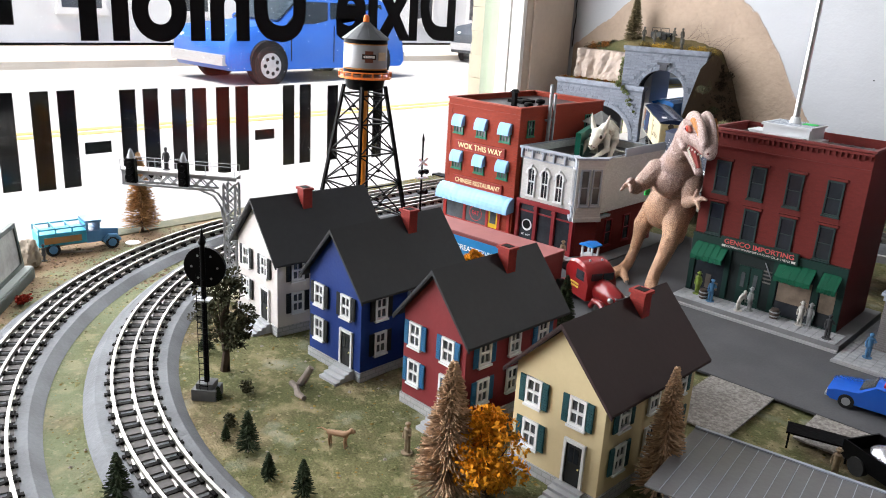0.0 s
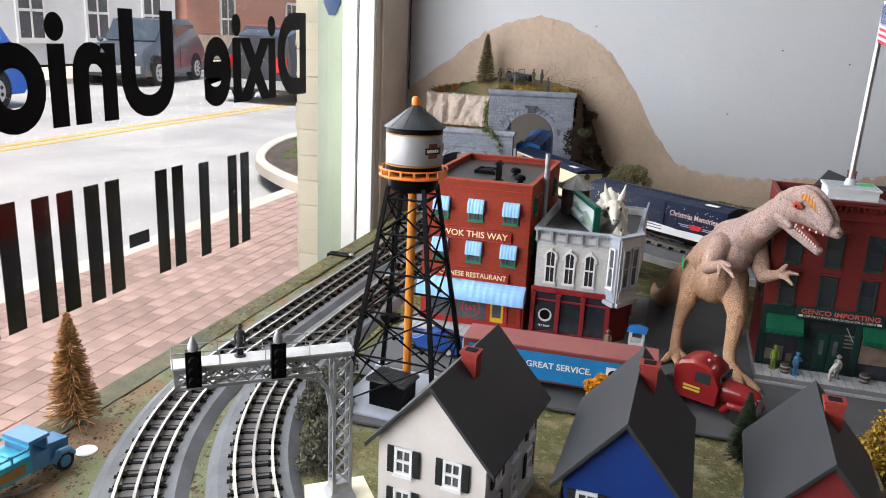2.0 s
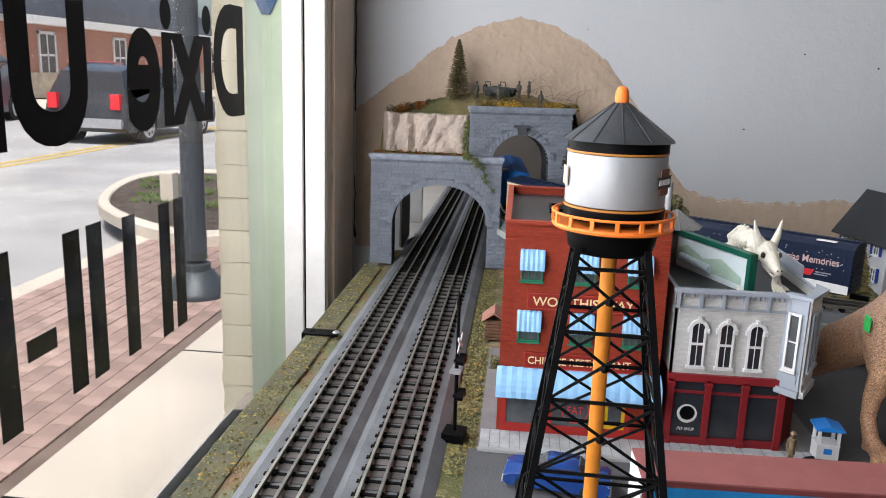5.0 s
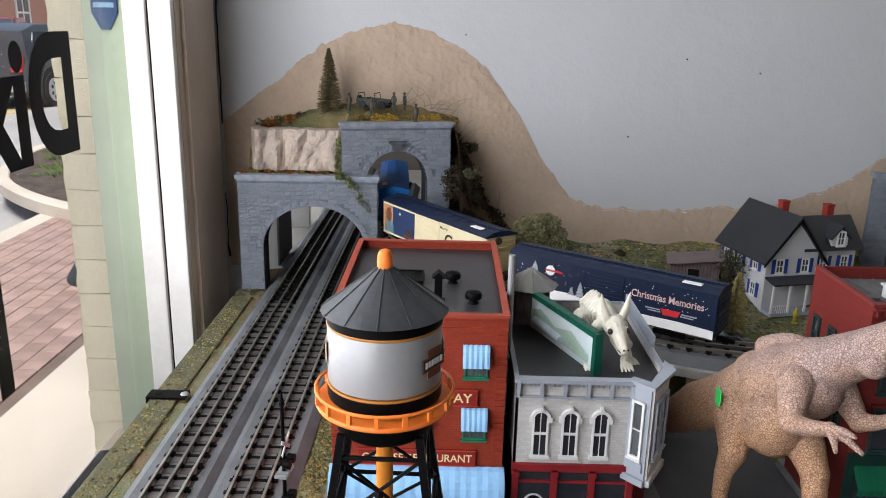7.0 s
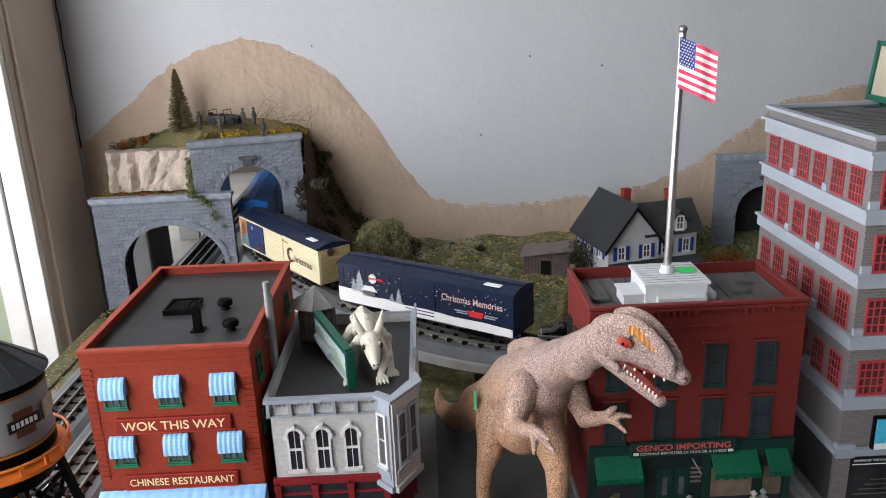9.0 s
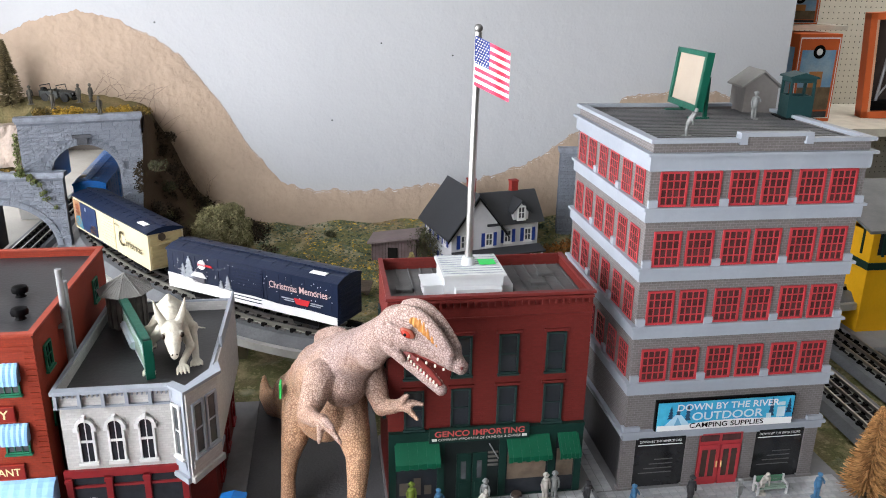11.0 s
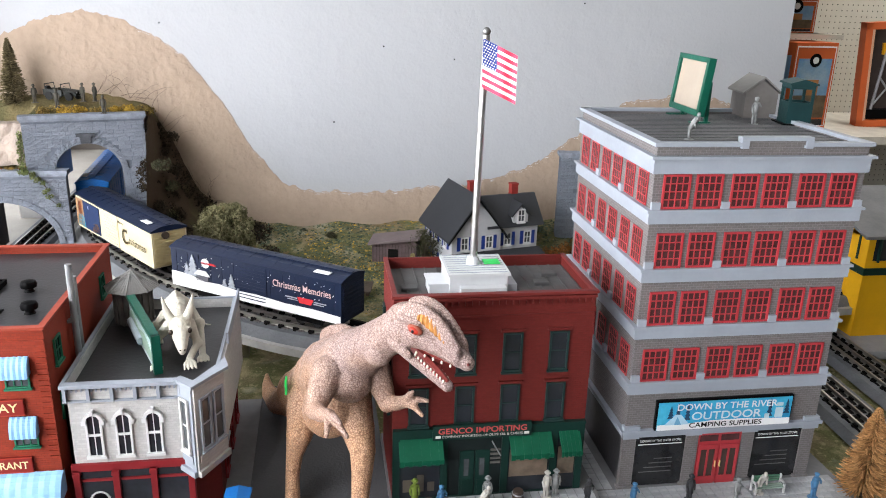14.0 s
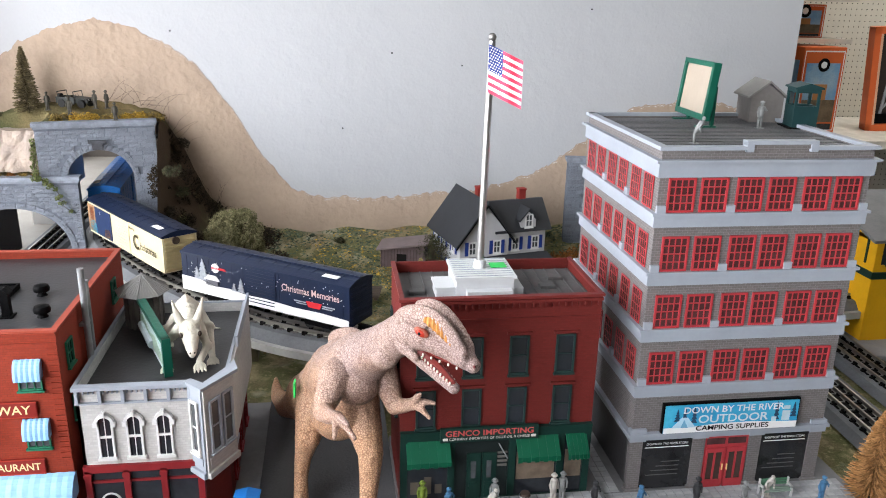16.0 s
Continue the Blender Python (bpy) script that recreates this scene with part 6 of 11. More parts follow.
# ---- the street outside ----
ZG = -1.1
part("street_ground", boxes([(-120, -80, ZG - 0.25, -1.56, 140, ZG - 0.16)]), road_mat, label="pale worn asphalt street", category="ground", kind=S)
part("sidewalk_outside", boxes([(-2.72, -30, ZG - 0.16, -1.556, 30, ZG)]), concrete, label="pale concrete pavement strip along the shop", category="pavement", kind=S)
part("sidewalk_joint", boxes([(-2.72, y, ZG, -1.556, y + 0.012, ZG + 0.002) for y in np.arange(-6.4, 12, 1.5)]), crack_dark, label="dark pavement joints", category="joint", kind=S)
part("paver_strip", boxes([(-4.1, -30, ZG - 0.16, -2.72, 30, ZG)]), paver_joint, label="red brick pavers beside the kerb", category="pavement", kind=S)
part("street_kerb", boxes([(-4.28, -30, ZG - 0.16, -4.1, 30, ZG + 0.004)]), concrete, label="concrete street kerb", category="kerb", kind=S)
part("far_sidewalk", boxes([(-19, -60, ZG - 0.16, -15.5, 90, ZG - 0.02)]), concrete, label="pavement across the street", category="pavement", kind=S)
part("yellow_line", boxes([(-8.95, -60, ZG - 0.16, -8.82, 90, ZG - 0.154), (-9.2, -60, ZG - 0.16, -9.07, 90, ZG - 0.154)]), M("yellow_road_paint", (0.62, 0.45, 0.14), 0.7, var=0.3), label="double yellow road line", category="road marking", kind=S)
pier = part("brick_pier", boxes([(-1.600, 1.836, ZG, -1.530, 2.19, 3.0)]), M("pier_joint", (0.70, 0.63, 0.44), 0.8), label="cream painted brick pier of the shop front", category="pier", kind=S)

# planting island with kerb
isl = thing("planting_island", at(-4.4, 8.3, ZG), "kerbed planting island with bare earth and sparse grass", "planter", kind=S)
pts = [(-0.85, -0.5), (-0.45, -1.05), (0.15, -1.6), (0.75, -1.95), (1.15, -1.75), (1.3, -1.0), (1.1, 0.3), (0.6, 1.6), (-0.2, 2.2), (-0.9, 2.2), (-1.4, 1.6), (-1.25, 0.55)]
for _ in range(3):
    pts = [(x0 * (1 - k) + x1 * k, y0 * (1 - k) + y1 * k) for (x0, y0), (x1, y1) in zip(pts, pts[1:] + pts[:1]) for k in (0.25, 0.75)]
bm = bmesh.new()
loops = [[bm.verts.new((x * f, y * f, z)) for x, y in pts] for f, z in ((1.0, 0.0), (1.0, 0.10), (0.985, 0.115), (0.90, 0.115), (0.885, 0.10), (0.885, 0.0))]
for p, q in zip(loops, loops[1:]):
    for i in range(len(pts)):
        j = (i + 1) % len(pts)
        bm.faces.new((p[i], p[j], q[j], q[i]))
part("kerb_ring", bm, concrete, isl, "pale concrete kerb")
part("earth", prism([(x * 0.89, y * 0.89) for x, y in pts], 0.0, 0.085, "z"), M("dark_mulch", (0.13, 0.10, 0.08), 0.95, var=0.6, scale=9, bump=1.0, bscale=40), isl, "dark mulch")
M_grass = M("spring_grass", (0.13, 0.22, 0.05), 0.9, var=0.4, scale=20)
for k, (gx_, gy_) in enumerate(((-0.45, 0.1), (-0.35, -0.25), (-0.75, 0.7), (-0.1, 0.35), (-0.9, 1.1), (0.2, -0.4), (0.3, 0.6), (-0.5, 1.4))):
    rnd = random.Random(k)
    bm = bmesh.new()
    for _ in range(70):
        r_, a_ = 0.20 * rnd.random() ** 0.5, rnd.uniform(0, 6.28)
        a, b = r_ * math.cos(a_), r_ * math.sin(a_)
        cyl((gx_ + a, gy_ + b, 0.08), (gx_ + a * 1.25, gy_ + b * 1.25, 0.085 + rnd.uniform(0.015, 0.05)), 0.009, 0.001, 4, bm)
    part("grass_tuft", bm, M_grass, isl, kind="stuff")
part("bollard", box(-0.07, -0.07, 0.08, 0.07, 0.07, 0.38, bevel=0.01), concrete, isl, "short grey post", m=at(-0.2, -0.2, 0))

lp = thing("street_lamp", at(-3.06, 5.10, ZG), "dark green street lamp post on a flared base", "street lamp")
lampm = M("dark_lamp_paint", (0.055, 0.065, 0.075), 0.45, 0.3)
part("base", lathe([(0.20, 0), (0.205, 0.03), (0.195, 0.05), (0.115, 0.17), (0.095, 0.18), (0.095, 0.22), (0.075, 0.23)], 24), lampm, lp, "flared base", smooth=True)
part("pole", cyl((0, 0, 0.25), (0, 0, 4.2), 0.075, 0.06, 16), lampm, lp, smooth=True)
part("lantern", lathe([(0.08, 4.2), (0.2, 4.5), (0.16, 4.8), (0.02, 4.95)], 16), lampm, lp, smooth=True)
bt = thing("street_tree", at(-4.55, 9.9, ZG), "bare grey street tree trunk in the planting island", "tree")
part("trunk", tube([(0, 0, 0), (0.02, 0, 1.2), (-0.03, 0.05, 2.6), (0.0, 0.0, 4.0)], [0.15, 0.12, 0.10, 0.07], 12), M("grey_bark", (0.22, 0.20, 0.18), 0.9, var=0.4, scale=8), bt, smooth=True)
for k in range(7):
    a = k * 0.9
    part("limb", tube([(0, 0, 2.4 + 0.2 * k), (0.5 * math.cos(a), 0.5 * math.sin(a), 3.1 + 0.25 * k), (1.1 * math.cos(a), 1.1 * math.sin(a), 3.9 + 0.3 * k)], [0.05, 0.035, 0.015], 8), M("grey_limb", (0.2, 0.18, 0.16), 0.9), bt)


def street_car(m, paint, label, length=4.45, height=1.6):
    """A parked car: shaped body with greenhouse, wheels with rims, lights."""
    th = thing("parked_car", m, label, "car", "cars in the street")
    L, W = length / 2, 0.86
    prof = [(-L, 0.35), (-L + 0.05, 0.75), (-L + 0.15, 1.0), (-L + 0.35, height - 0.12), (-L + 0.8, height), (0.35, height), (0.95, 1.08), (L - 0.25, 0.95), (L - 0.03, 0.75), (L, 0.40), (L - 0.1, 0.25), (-L + 0.1, 0.25)]
    bm = bmesh.new()
    layers = []
    for y, sh in ((-W, 0.93), (-W * 0.93, 1.0), (W * 0.93, 1.0), (W, 0.93)):
        layers.append([bm.verts.new((x * (0.985 if abs(y) == W else 1), y * (1 if z < 1.05 else 0.80), z * sh if z > 0.5 else z)) for x, z in prof])
    for p, q in zip(layers, layers[1:]):
        for i in range(len(prof)):
            j = (i + 1) % len(prof)
            bm.faces.new((p[i], p[j], q[j], q[i]))
    bm.faces.new(layers[0]), bm.faces.new(layers[-1][::-1])
    bmesh.ops.recalc_face_normals(bm, faces=bm.faces[:])
    part("body", bm, paint, th, smooth=True)
    gl = M("car_glass_dark", (0.03, 0.045, 0.06), 0.08, bump=0, spec=0.7)
    for s in (-1, 1):
        part("side_window", prism([(-L + 0.45, 1.06), (-0.25, 1.06), (-0.25, height - 0.14), (-L + 0.62, height - 0.14)], s * 0.695 - 0.02, s * 0.695 + 0.02), gl, th)
        part("side_window", prism([(-0.17, 1.06), (0.80, 1.06), (0.38, height - 0.14), (-0.17, height - 0.14)], s * 0.695 - 0.02, s * 0.695 + 0.02), gl, th)
        part("headlamp", ball((L - 0.1, s * 0.62, 0.72), 0.12, sc=(0.5, 1, 0.8)), white_print, th, smooth=True)
        part("tail_lamp", box(-L - 0.005, s * 0.66 - 0.1, 0.7, -L + 0.1, s * 0.66 + 0.1, 1.0), red_print, th)
        for x in (-L + 0.85, L - 0.90):
            wh = part("wheel", cyl((x, s * 0.70, 0.33), (x, s * 0.885, 0.33), 0.33, n=28), M_tyre, th, smooth=True)
            part("rim", lathe([(0.22, 0), (0.225, 0.02), (0.12, 0.03), (0.04, 0.045)], 20), M_rim, wh, "silver wheel rim", m=at(x, s * 0.885, 0.33) @ Matrix.Rotation(-s * math.pi / 2, 4, "X"), smooth=True)
            for k in range(7):
                a = 2 * math.pi * k / 7
                part("spoke_gap", cyl((x + 0.14 * math.cos(a), s * 0.912, 0.33 + 0.14 * math.sin(a)), (x + 0.14 * math.cos(a), s * 0.918, 0.33 + 0.14 * math.sin(a)), 0.038, n=8), M_tyre, wh)
    for s in (-1, 1):
        for x in (-L + 0.85, L - 0.90):
            part("wheel_arch", cyl((x, s * 0.70, 0.36), (x, s * 0.868, 0.36), 0.41, n=24), M_arch, th, "dark wheel arch")
        part("door_seam", boxes([(-0.22, s * 0.863 - 0.004, 0.36, -0.20, s * 0.863 + 0.004, 1.04), (0.82, s * 0.863 - 0.004, 0.40, 0.84, s * 0.863 + 0.004, 1.04)]), M_arch, th)
        part("mirror", ball((0.78, s * 0.90, 1.10), 0.09, sc=(0.6, 1, 0.8)), paint, th, smooth=True)
    part("bumper", boxes([(L - 0.12, -0.80, 0.34, L + 0.06, 0.80, 0.52), (-L - 0.06, -0.80, 0.34, -L + 0.12, 0.80, 0.52)]), M_rim, th, "pale bumper")
    part("windscreen", prism([(0.40, height - 0.05), (0.98, 1.10), (1.0, 1.12), (0.44, height - 0.03)], -0.66, 0.66), gl, th)
    return th


M_arch = M("dark_wheel_arch", (0.012, 0.012, 0.013), 0.8)
M_tyre = M("black_tyre", (0.02, 0.02, 0.02), 0.8)
M_rim = M("silver_rim", (0.55, 0.56, 0.58), 0.35, 0.6)
street_car(pose(-13.15, 9.75, ZG - 0.16, 0, 0, -87), M("blue_car_paint", (0.02, 0.10, 0.42), 0.3, coat=0.5, var=0.05), "bright blue compact car in the street")
street_car(pose(-15.0, 18.9, ZG - 0.16, 0, 0, -76), M("charcoal_car_paint", (0.06, 0.07, 0.085), 0.3, coat=0.5), "charcoal grey car in the street", 4.5, 1.68)
street_car(pose(-9.5, 17.4, ZG - 0.16, 0, 0, 88), M("black_car_paint", (0.03, 0.03, 0.033), 0.3, coat=0.5), "black hatchback waiting in the street", 4.3, 1.55)
street_car(pose(-15.0, 25.5, ZG - 0.16, 0, 0, -70), M("dark_red_car_paint", (0.30, 0.02, 0.025), 0.3, coat=0.5), "dark red car parked farther up the street", 4.7, 1.6)


white_board = M("white_clapboard", (0.66, 0.67, 0.68), 0.7, var=0.1, scale=1)


def facade(m, w, h, d, wall_mat, label, cols, rows, roof=None):
    th = thing("street_building", m, label, "building", "buildings across the street")
    part("wall", box(-w / 2, 0, 0, w / 2, d, 3.3 if rows > 1 else h), wall_mat, th)
    if rows > 1:
        part("upper_wall", box(-w / 2, 0.02, 3.3, w / 2, d, h), white_board, th, "white clapboard upper storey")
        part("string_course", box(-w / 2 - 0.05, -0.12, 3.22, w / 2 + 0.05, 0.0, 3.42), trim_white, th)
    if roof:
        part("roof", prism([(-0.4, h), (d + 0.4, h), (d / 2, h + d * 0.3)], -w / 2 - 0.3, w / 2 + 0.3, "x"), roof, th)
    else:
        part("parapet", box(-w / 2 - 0.1, -0.1, h, w / 2 + 0.1, d, h + 0.3), trim_grey, th)
    for i in range(cols):
        for j in range(rows):
            x, z = -w / 2 + w * (i + 0.5) / cols, 1.6 + 3.1 * j
            wd = part("window", box(x - 0.5, -0.03, z - 0.8, x + 0.5, 0.02, z + 0.8), win_grey, th)
            part("frame", boxes([(x - 0.58, -0.06, z - 0.88, x - 0.48, 0.0, z + 0.88), (x + 0.48, -0.06, z - 0.88, x + 0.58, 0.0, z + 0.88), (x - 0.58, -0.06, z + 0.78, x + 0.58, 0.0, z + 0.9), (x - 0.62, -0.1, z - 0.95, x + 0.62, 0.0, z - 0.8), (x - 0.5, -0.05, z - 0.04, x + 0.5, 0, z + 0.04), (x - 0.03, -0.05, z - 0.8, x + 0.03, 0, z + 0.8)]), trim_white, wd)
    return th


far_red = brick_mat("street_red_brick", (0.46, 0.20, 0.14), (0.42, 0.30, 0.25), 0.22, 0.075, depth=0.004)
facade(pose(-19.6, 14.0, ZG, 0, 0, 90), 25.6, 6.5, 8, white_board, "white clapboard building across the street", 9, 2, roof_slate)
facade(pose(-19.4, 38.5, ZG, 0, 0, 90), 22.5, 2.95, 9, far_red, "low red brick building with a white eave across the street", 4, 1, roof_slate)
part("stone_plinth", box(-19.4, 27.3, ZG, -19.25, 49.7, ZG + 0.95), M("buff_plinth_stone", (0.50, 0.43, 0.33), 0.85, var=0.25, scale=3), label="pale stone plinth of the brick building", category="plinth", kind=S)
part("eave_board", box(-19.4, 27.2, ZG + 2.72, -18.9, 49.8, ZG + 3.02), white_paint, label="white eave of the brick building", category="eave", kind=S)
facade(pose(-20.5, -6, ZG, 0, 0, 90), 16, 5, 8, far_red, "brick shop row across the street", 5, 1)
facade(pose(-6, 62, ZG, 0, 0, 10), 26, 7, 9, far_red, "brick building at the end of the street", 8, 2, roof_slate)


# ---- foliage ----
def leaf_mesh(name, blobs, n, size, mat, seed):
    """A crown of many small leaves round uneven clumps; blobs: centre and radius."""
    r = np.random.RandomState(seed)
    tot = sum(b[1] ** 2 for b in blobs)
    vs, fs = [], []
    for c, rad in blobs:
        k = int(n * rad**2 / tot)
        d = r.normal(size=(k, 3))
        d /= np.linalg.norm(d, axis=1)[:, None]
        p = np.array(c) + d * rad * (0.55 + 0.5 * r.rand(k, 1)) * np.array((1, 1, 0.85))
        for q in p:
            u, v = r.normal(size=3), r.normal(size=3)
            u *= size * (0.6 + 0.8 * r.rand()) / np.linalg.norm(u)
            v *= size * (0.6 + 0.8 * r.rand()) / np.linalg.norm(v)
            i = len(vs)
            vs += [q - u, q + v, q + u, q - v * 0.7]
            fs.append((i, i + 1, i + 2, i + 3))
    me = bpy.data.meshes.new(name)
    me.from_pydata([tuple(v) for v in vs], [], fs)
    me.materials.append(mat)
    return me


def leaf_mat(name, a, b):
    m = M(name, a, 0.9, var=0.35, scale=90, bump=0, spec=0.1, col2=b)
    n, l = m.node_tree.nodes, m.node_tree.links
    geo, hue, bsdf = n.new("ShaderNodeNewGeometry"), n.new("ShaderNodeMix"), n["Principled BSDF"]
    hue.data_type, hue.blend_type, hue.inputs[0].default_value = "RGBA", "MULTIPLY", 1.0
    mr = n.new("ShaderNodeMapRange")
    mr.inputs["To Min"].default_value, mr.inputs["To Max"].default_value = 0.55, 1.45
    l.new(geo.outputs["Random Per Island"], mr.inputs[0])
    l.new(bsdf.inputs["Base Color"].links[0].from_socket, hue.inputs[6]), l.new(mr.outputs[0], hue.inputs[7])
    l.new(hue.outputs[2], bsdf.inputs["Base Color"])
    return m


lf_olive = leaf_mat("olive_foam_leaves", (0.19, 0.182, 0.085), (0.105, 0.102, 0.046))
lf_sage = leaf_mat("pale_olive_foam", (0.27, 0.25, 0.135), (0.15, 0.14, 0.07))
lf_dark = leaf_mat("dark_foliage", (0.095, 0.092, 0.052), (0.05, 0.052, 0.03))
lf_grey = leaf_mat("grey_green_foliage", (0.12, 0.115, 0.085), (0.075, 0.075, 0.055))
lf_orange = leaf_mat("autumn_orange_foliage", (0.85, 0.38, 0.025), (0.65, 0.24, 0.015))
lf_gold = leaf_mat("gold_foliage", (0.55, 0.36, 0.06), (0.36, 0.23, 0.04))
lf_moss = leaf_mat("blue_green_moss", (0.105, 0.130, 0.085), (0.055, 0.075, 0.05))
lf_soil = leaf_mat("dark_brown_undergrowth", (0.060, 0.045, 0.030), (0.030, 0.024, 0.017))
lf_straw = leaf_mat("straw_flock", (0.30, 0.21, 0.06), (0.17, 0.12, 0.04))
lf_rust = leaf_mat("rust_foliage", (0.30, 0.12, 0.03), (0.17, 0.07, 0.02))
lf_red = leaf_mat("red_flock", (0.40, 0.035, 0.02), (0.25, 0.02, 0.015))
br_tan = leaf_mat("tan_bristle", (0.62, 0.43, 0.28), (0.42, 0.26, 0.15))
br_rust = leaf_mat("rust_bristle", (0.50, 0.27, 0.11), (0.32, 0.16, 0.06))
br_olive = leaf_mat("straw_green_bristle", (0.36, 0.29, 0.13), (0.22, 0.19, 0.08))
br_pine = leaf_mat("brown_green_bristle", (0.21, 0.17, 0.09), (0.11, 0.09, 0.05))
br_fir = leaf_mat("green_bristle", (0.055, 0.075, 0.04), (0.03, 0.042, 0.024))
bark = M("brown_bark", (0.10, 0.07, 0.05), 0.9, var=0.4, scale=60)


def brush_tree(m, h, r, mat, label, seed, n=1500, thick=0.0008, group="", bare=0.06):
    """A bottle-brush tree: a wire trunk with rings of stiff drooping bristles."""
    th = thing("brush_tree", m, label, "model tree", group)
    part("trunk", tube([(0, 0, 0), (0, 0, h * 0.5), (0, 0, h)], [h * 0.022, h * 0.015, h * 0.006], 7), bark, th)
    rs = np.random.RandomState(seed)
    vs, fs = [], []
    for i in range(n):
        t = bare + (1 - bare) * rs.rand() ** 0.85
        rr = r * (1 - t) ** 0.8 * (0.72 + 0.42 * rs.rand()) + r * 0.10
        a = rs.rand() * 6.2832
        tier = 0.35 * math.sin(t * 26) * 0.25 * h * 0.1
        z = h * t + tier
        d = np.array((math.cos(a), math.sin(a), 0.0))
        s = np.array((-math.sin(a), math.cos(a), 0.0)) * thick * (0.7 + 0.7 * rs.rand())
        droop = (-0.22 + 0.5 * rs.rand()) * rr
        p0, p1 = np.array((0, 0, z)) + d * r * 0.02, np.array((0, 0, z + droop)) + d * rr
        up = np.array((0, 0, thick * 0.9))
        j = len(vs)
        vs += [p0 - s, p0 + s, p1 + s * 0.8, p1 - s * 0.8, p0 + up, p1 + up * 0.8]
        fs += [(j, j + 1, j + 2, j + 3), (j, j + 3, j + 5, j + 4), (j + 1, j + 4, j + 5, j + 2), (j + 3, j + 2, j + 5)]
    me = bpy.data.meshes.new("bristles")
    me.from_pydata([tuple(v) for v in vs], [], fs)
    me.materials.append(mat)
    part("bristles", me, None, th, kind="stuff")
    return th


def leafy_tree(m, h, r, mat, label, seed, n=1800, size=0.0022, clumps=14, trunk=0.35, kind_name="model_tree"):
    th = thing(kind_name, m, label, "model tree")
    rs = random.Random(seed)
    part("trunk", tube([(0, 0, -0.002), (0.002, 0.001, h * trunk * 0.6), (0, -0.002, h * trunk * 1.2)], [h * 0.045, h * 0.032, h * 0.02], 8), bark, th, smooth=True)
    blobs = []
    for k in range(clumps):
        a, t = rs.uniform(0, 6.28), rs.random()
        rad = r * rs.uniform(0.28, 0.5)
        q = r * rs.uniform(0.25, 0.75) * math.sin(math.pi * (0.25 + 0.65 * t))
        c = (q * math.cos(a), q * math.sin(a), h * trunk + (h - h * trunk - rad * 0.8) * t)
        blobs.append((c, rad))
        part("limb", tube([(0, 0, h * trunk * 0.7), (c[0] * 0.5, c[1] * 0.5, (h * trunk + c[2]) / 2), c], [h * 0.014, h * 0.010, h * 0.004], 5), bark, th)
    part("crown", leaf_mesh("crown", blobs, n, size, mat, seed), None, th, kind="stuff")
    return th


def bush(m, r, mat, label, seed, n=900, size=0.002, flat=1.0, name="bush"):
    th = thing(name, m, label, "bush")
    rs = random.Random(seed)
    blobs = [((rs.uniform(-0.55, 0.55) * r, rs.uniform(-0.55, 0.55) * r, (0.35 + rs.uniform(0, 0.6)) * r * flat), r * rs.uniform(0.35, 0.6)) for _ in range(9)]
    part("leaves", leaf_mesh("leaves", blobs, n, size, mat, seed), None, th, kind="stuff")
    bm = bmesh.new()
    for c, rad in blobs:
        tube([(0, 0, -0.002), (c[0] * 0.5, c[1] * 0.5, c[2] * 0.5), c], [r * 0.05, r * 0.035, r * 0.015], 5, bm)
    part("twig_core", bm, bark, th, kind="stuff")
    return th


brush_tree(at(-1.262, 0.610, 0), 0.138, 0.030, br_rust, "rust orange bottle-brush tree at the table edge", 1, 1700)
brush_tree(at(-0.392, 0.452, 0), 0.126, 0.030, br_tan, "tan bottle-brush tree beside the yellow house", 2, 2200, 0.0009)
brush_tree(at(-0.262, 0.592, 0), 0.126, 0.022, br_tan, "tall tan bottle-brush tree by the yellow house", 3, 2000, 0.0009)
brush_tree(at(0.066, 1.060, 0), 0.118, 0.030, br_rust, "brown bottle-brush tree beside the tall store", 4, 2000, 0.0009)
brush_tree(at(-0.408, 1.655, 0.004), 0.112, 0.027, br_olive, "straw green bottle-brush tree before the white farmhouse", 5, 1300)
brush_tree(at(-1.132, 1.945, 0.325), 0.128, 0.026, br_pine, "shaggy brown-green pine on the hill", 6, 1500, 0.0011)
brush_tree(at(-0.525, 0.815, 0), 0.085, 0.018, br_fir, "dark green fir behind the houses", 7, 1300)
for k, (x, y, h) in enumerate(((-0.561, 0.361, 0.042), (-0.593, 0.357, 0.016), (-0.512, 0.350, 0.026), (-0.471, 0.357, 0.036), (-0.568, 0.240, 0.045), (-0.775, 0.445, 0.032), (-0.664, 0.392, 0.016))):
    brush_tree(at(x, y, 0), h, h * 0.30, br_fir, "small dark green fir on the lawn", 20 + k, 420, 0.0007, "small firs on the lawn")
leafy_tree(at(-0.720, 0.435, 0), 0.128, 0.036, lf_dark, "dark leafy tree behind the round signal", 31, 2600, 0.0024, 18, 0.30)
leafy_tree(at(-0.366, 0.474, 0), 0.086, 0.038, lf_orange, "bright orange autumn tree before the yellow house", 32, 4200, 0.0023, 22, 0.2)
leafy_tree(at(-0.384, 0.785, 0), 0.108, 0.044, lf_gold, "golden yellow tree beside the street", 33, 3400, 0.0022, 20, 0.2)
leafy_tree(at(-0.690, 0.825, 0), 0.085, 0.019, lf_orange, "small orange tree behind the houses", 34, 1500, 0.002, 10, 0.4)
leafy_tree(at(-0.362, 1.832, 0.02), 0.088, 0.040, lf_dark, "bare dark grey tree beside the farmhouse", 35, 1500, 0.0018, 16, 0.3)
rs = random.Random(41)
dome = [((0, 0, 0.124), 0.040), ((0, 0, 0.085), 0.046), ((0, 0, 0.040), 0.042)]
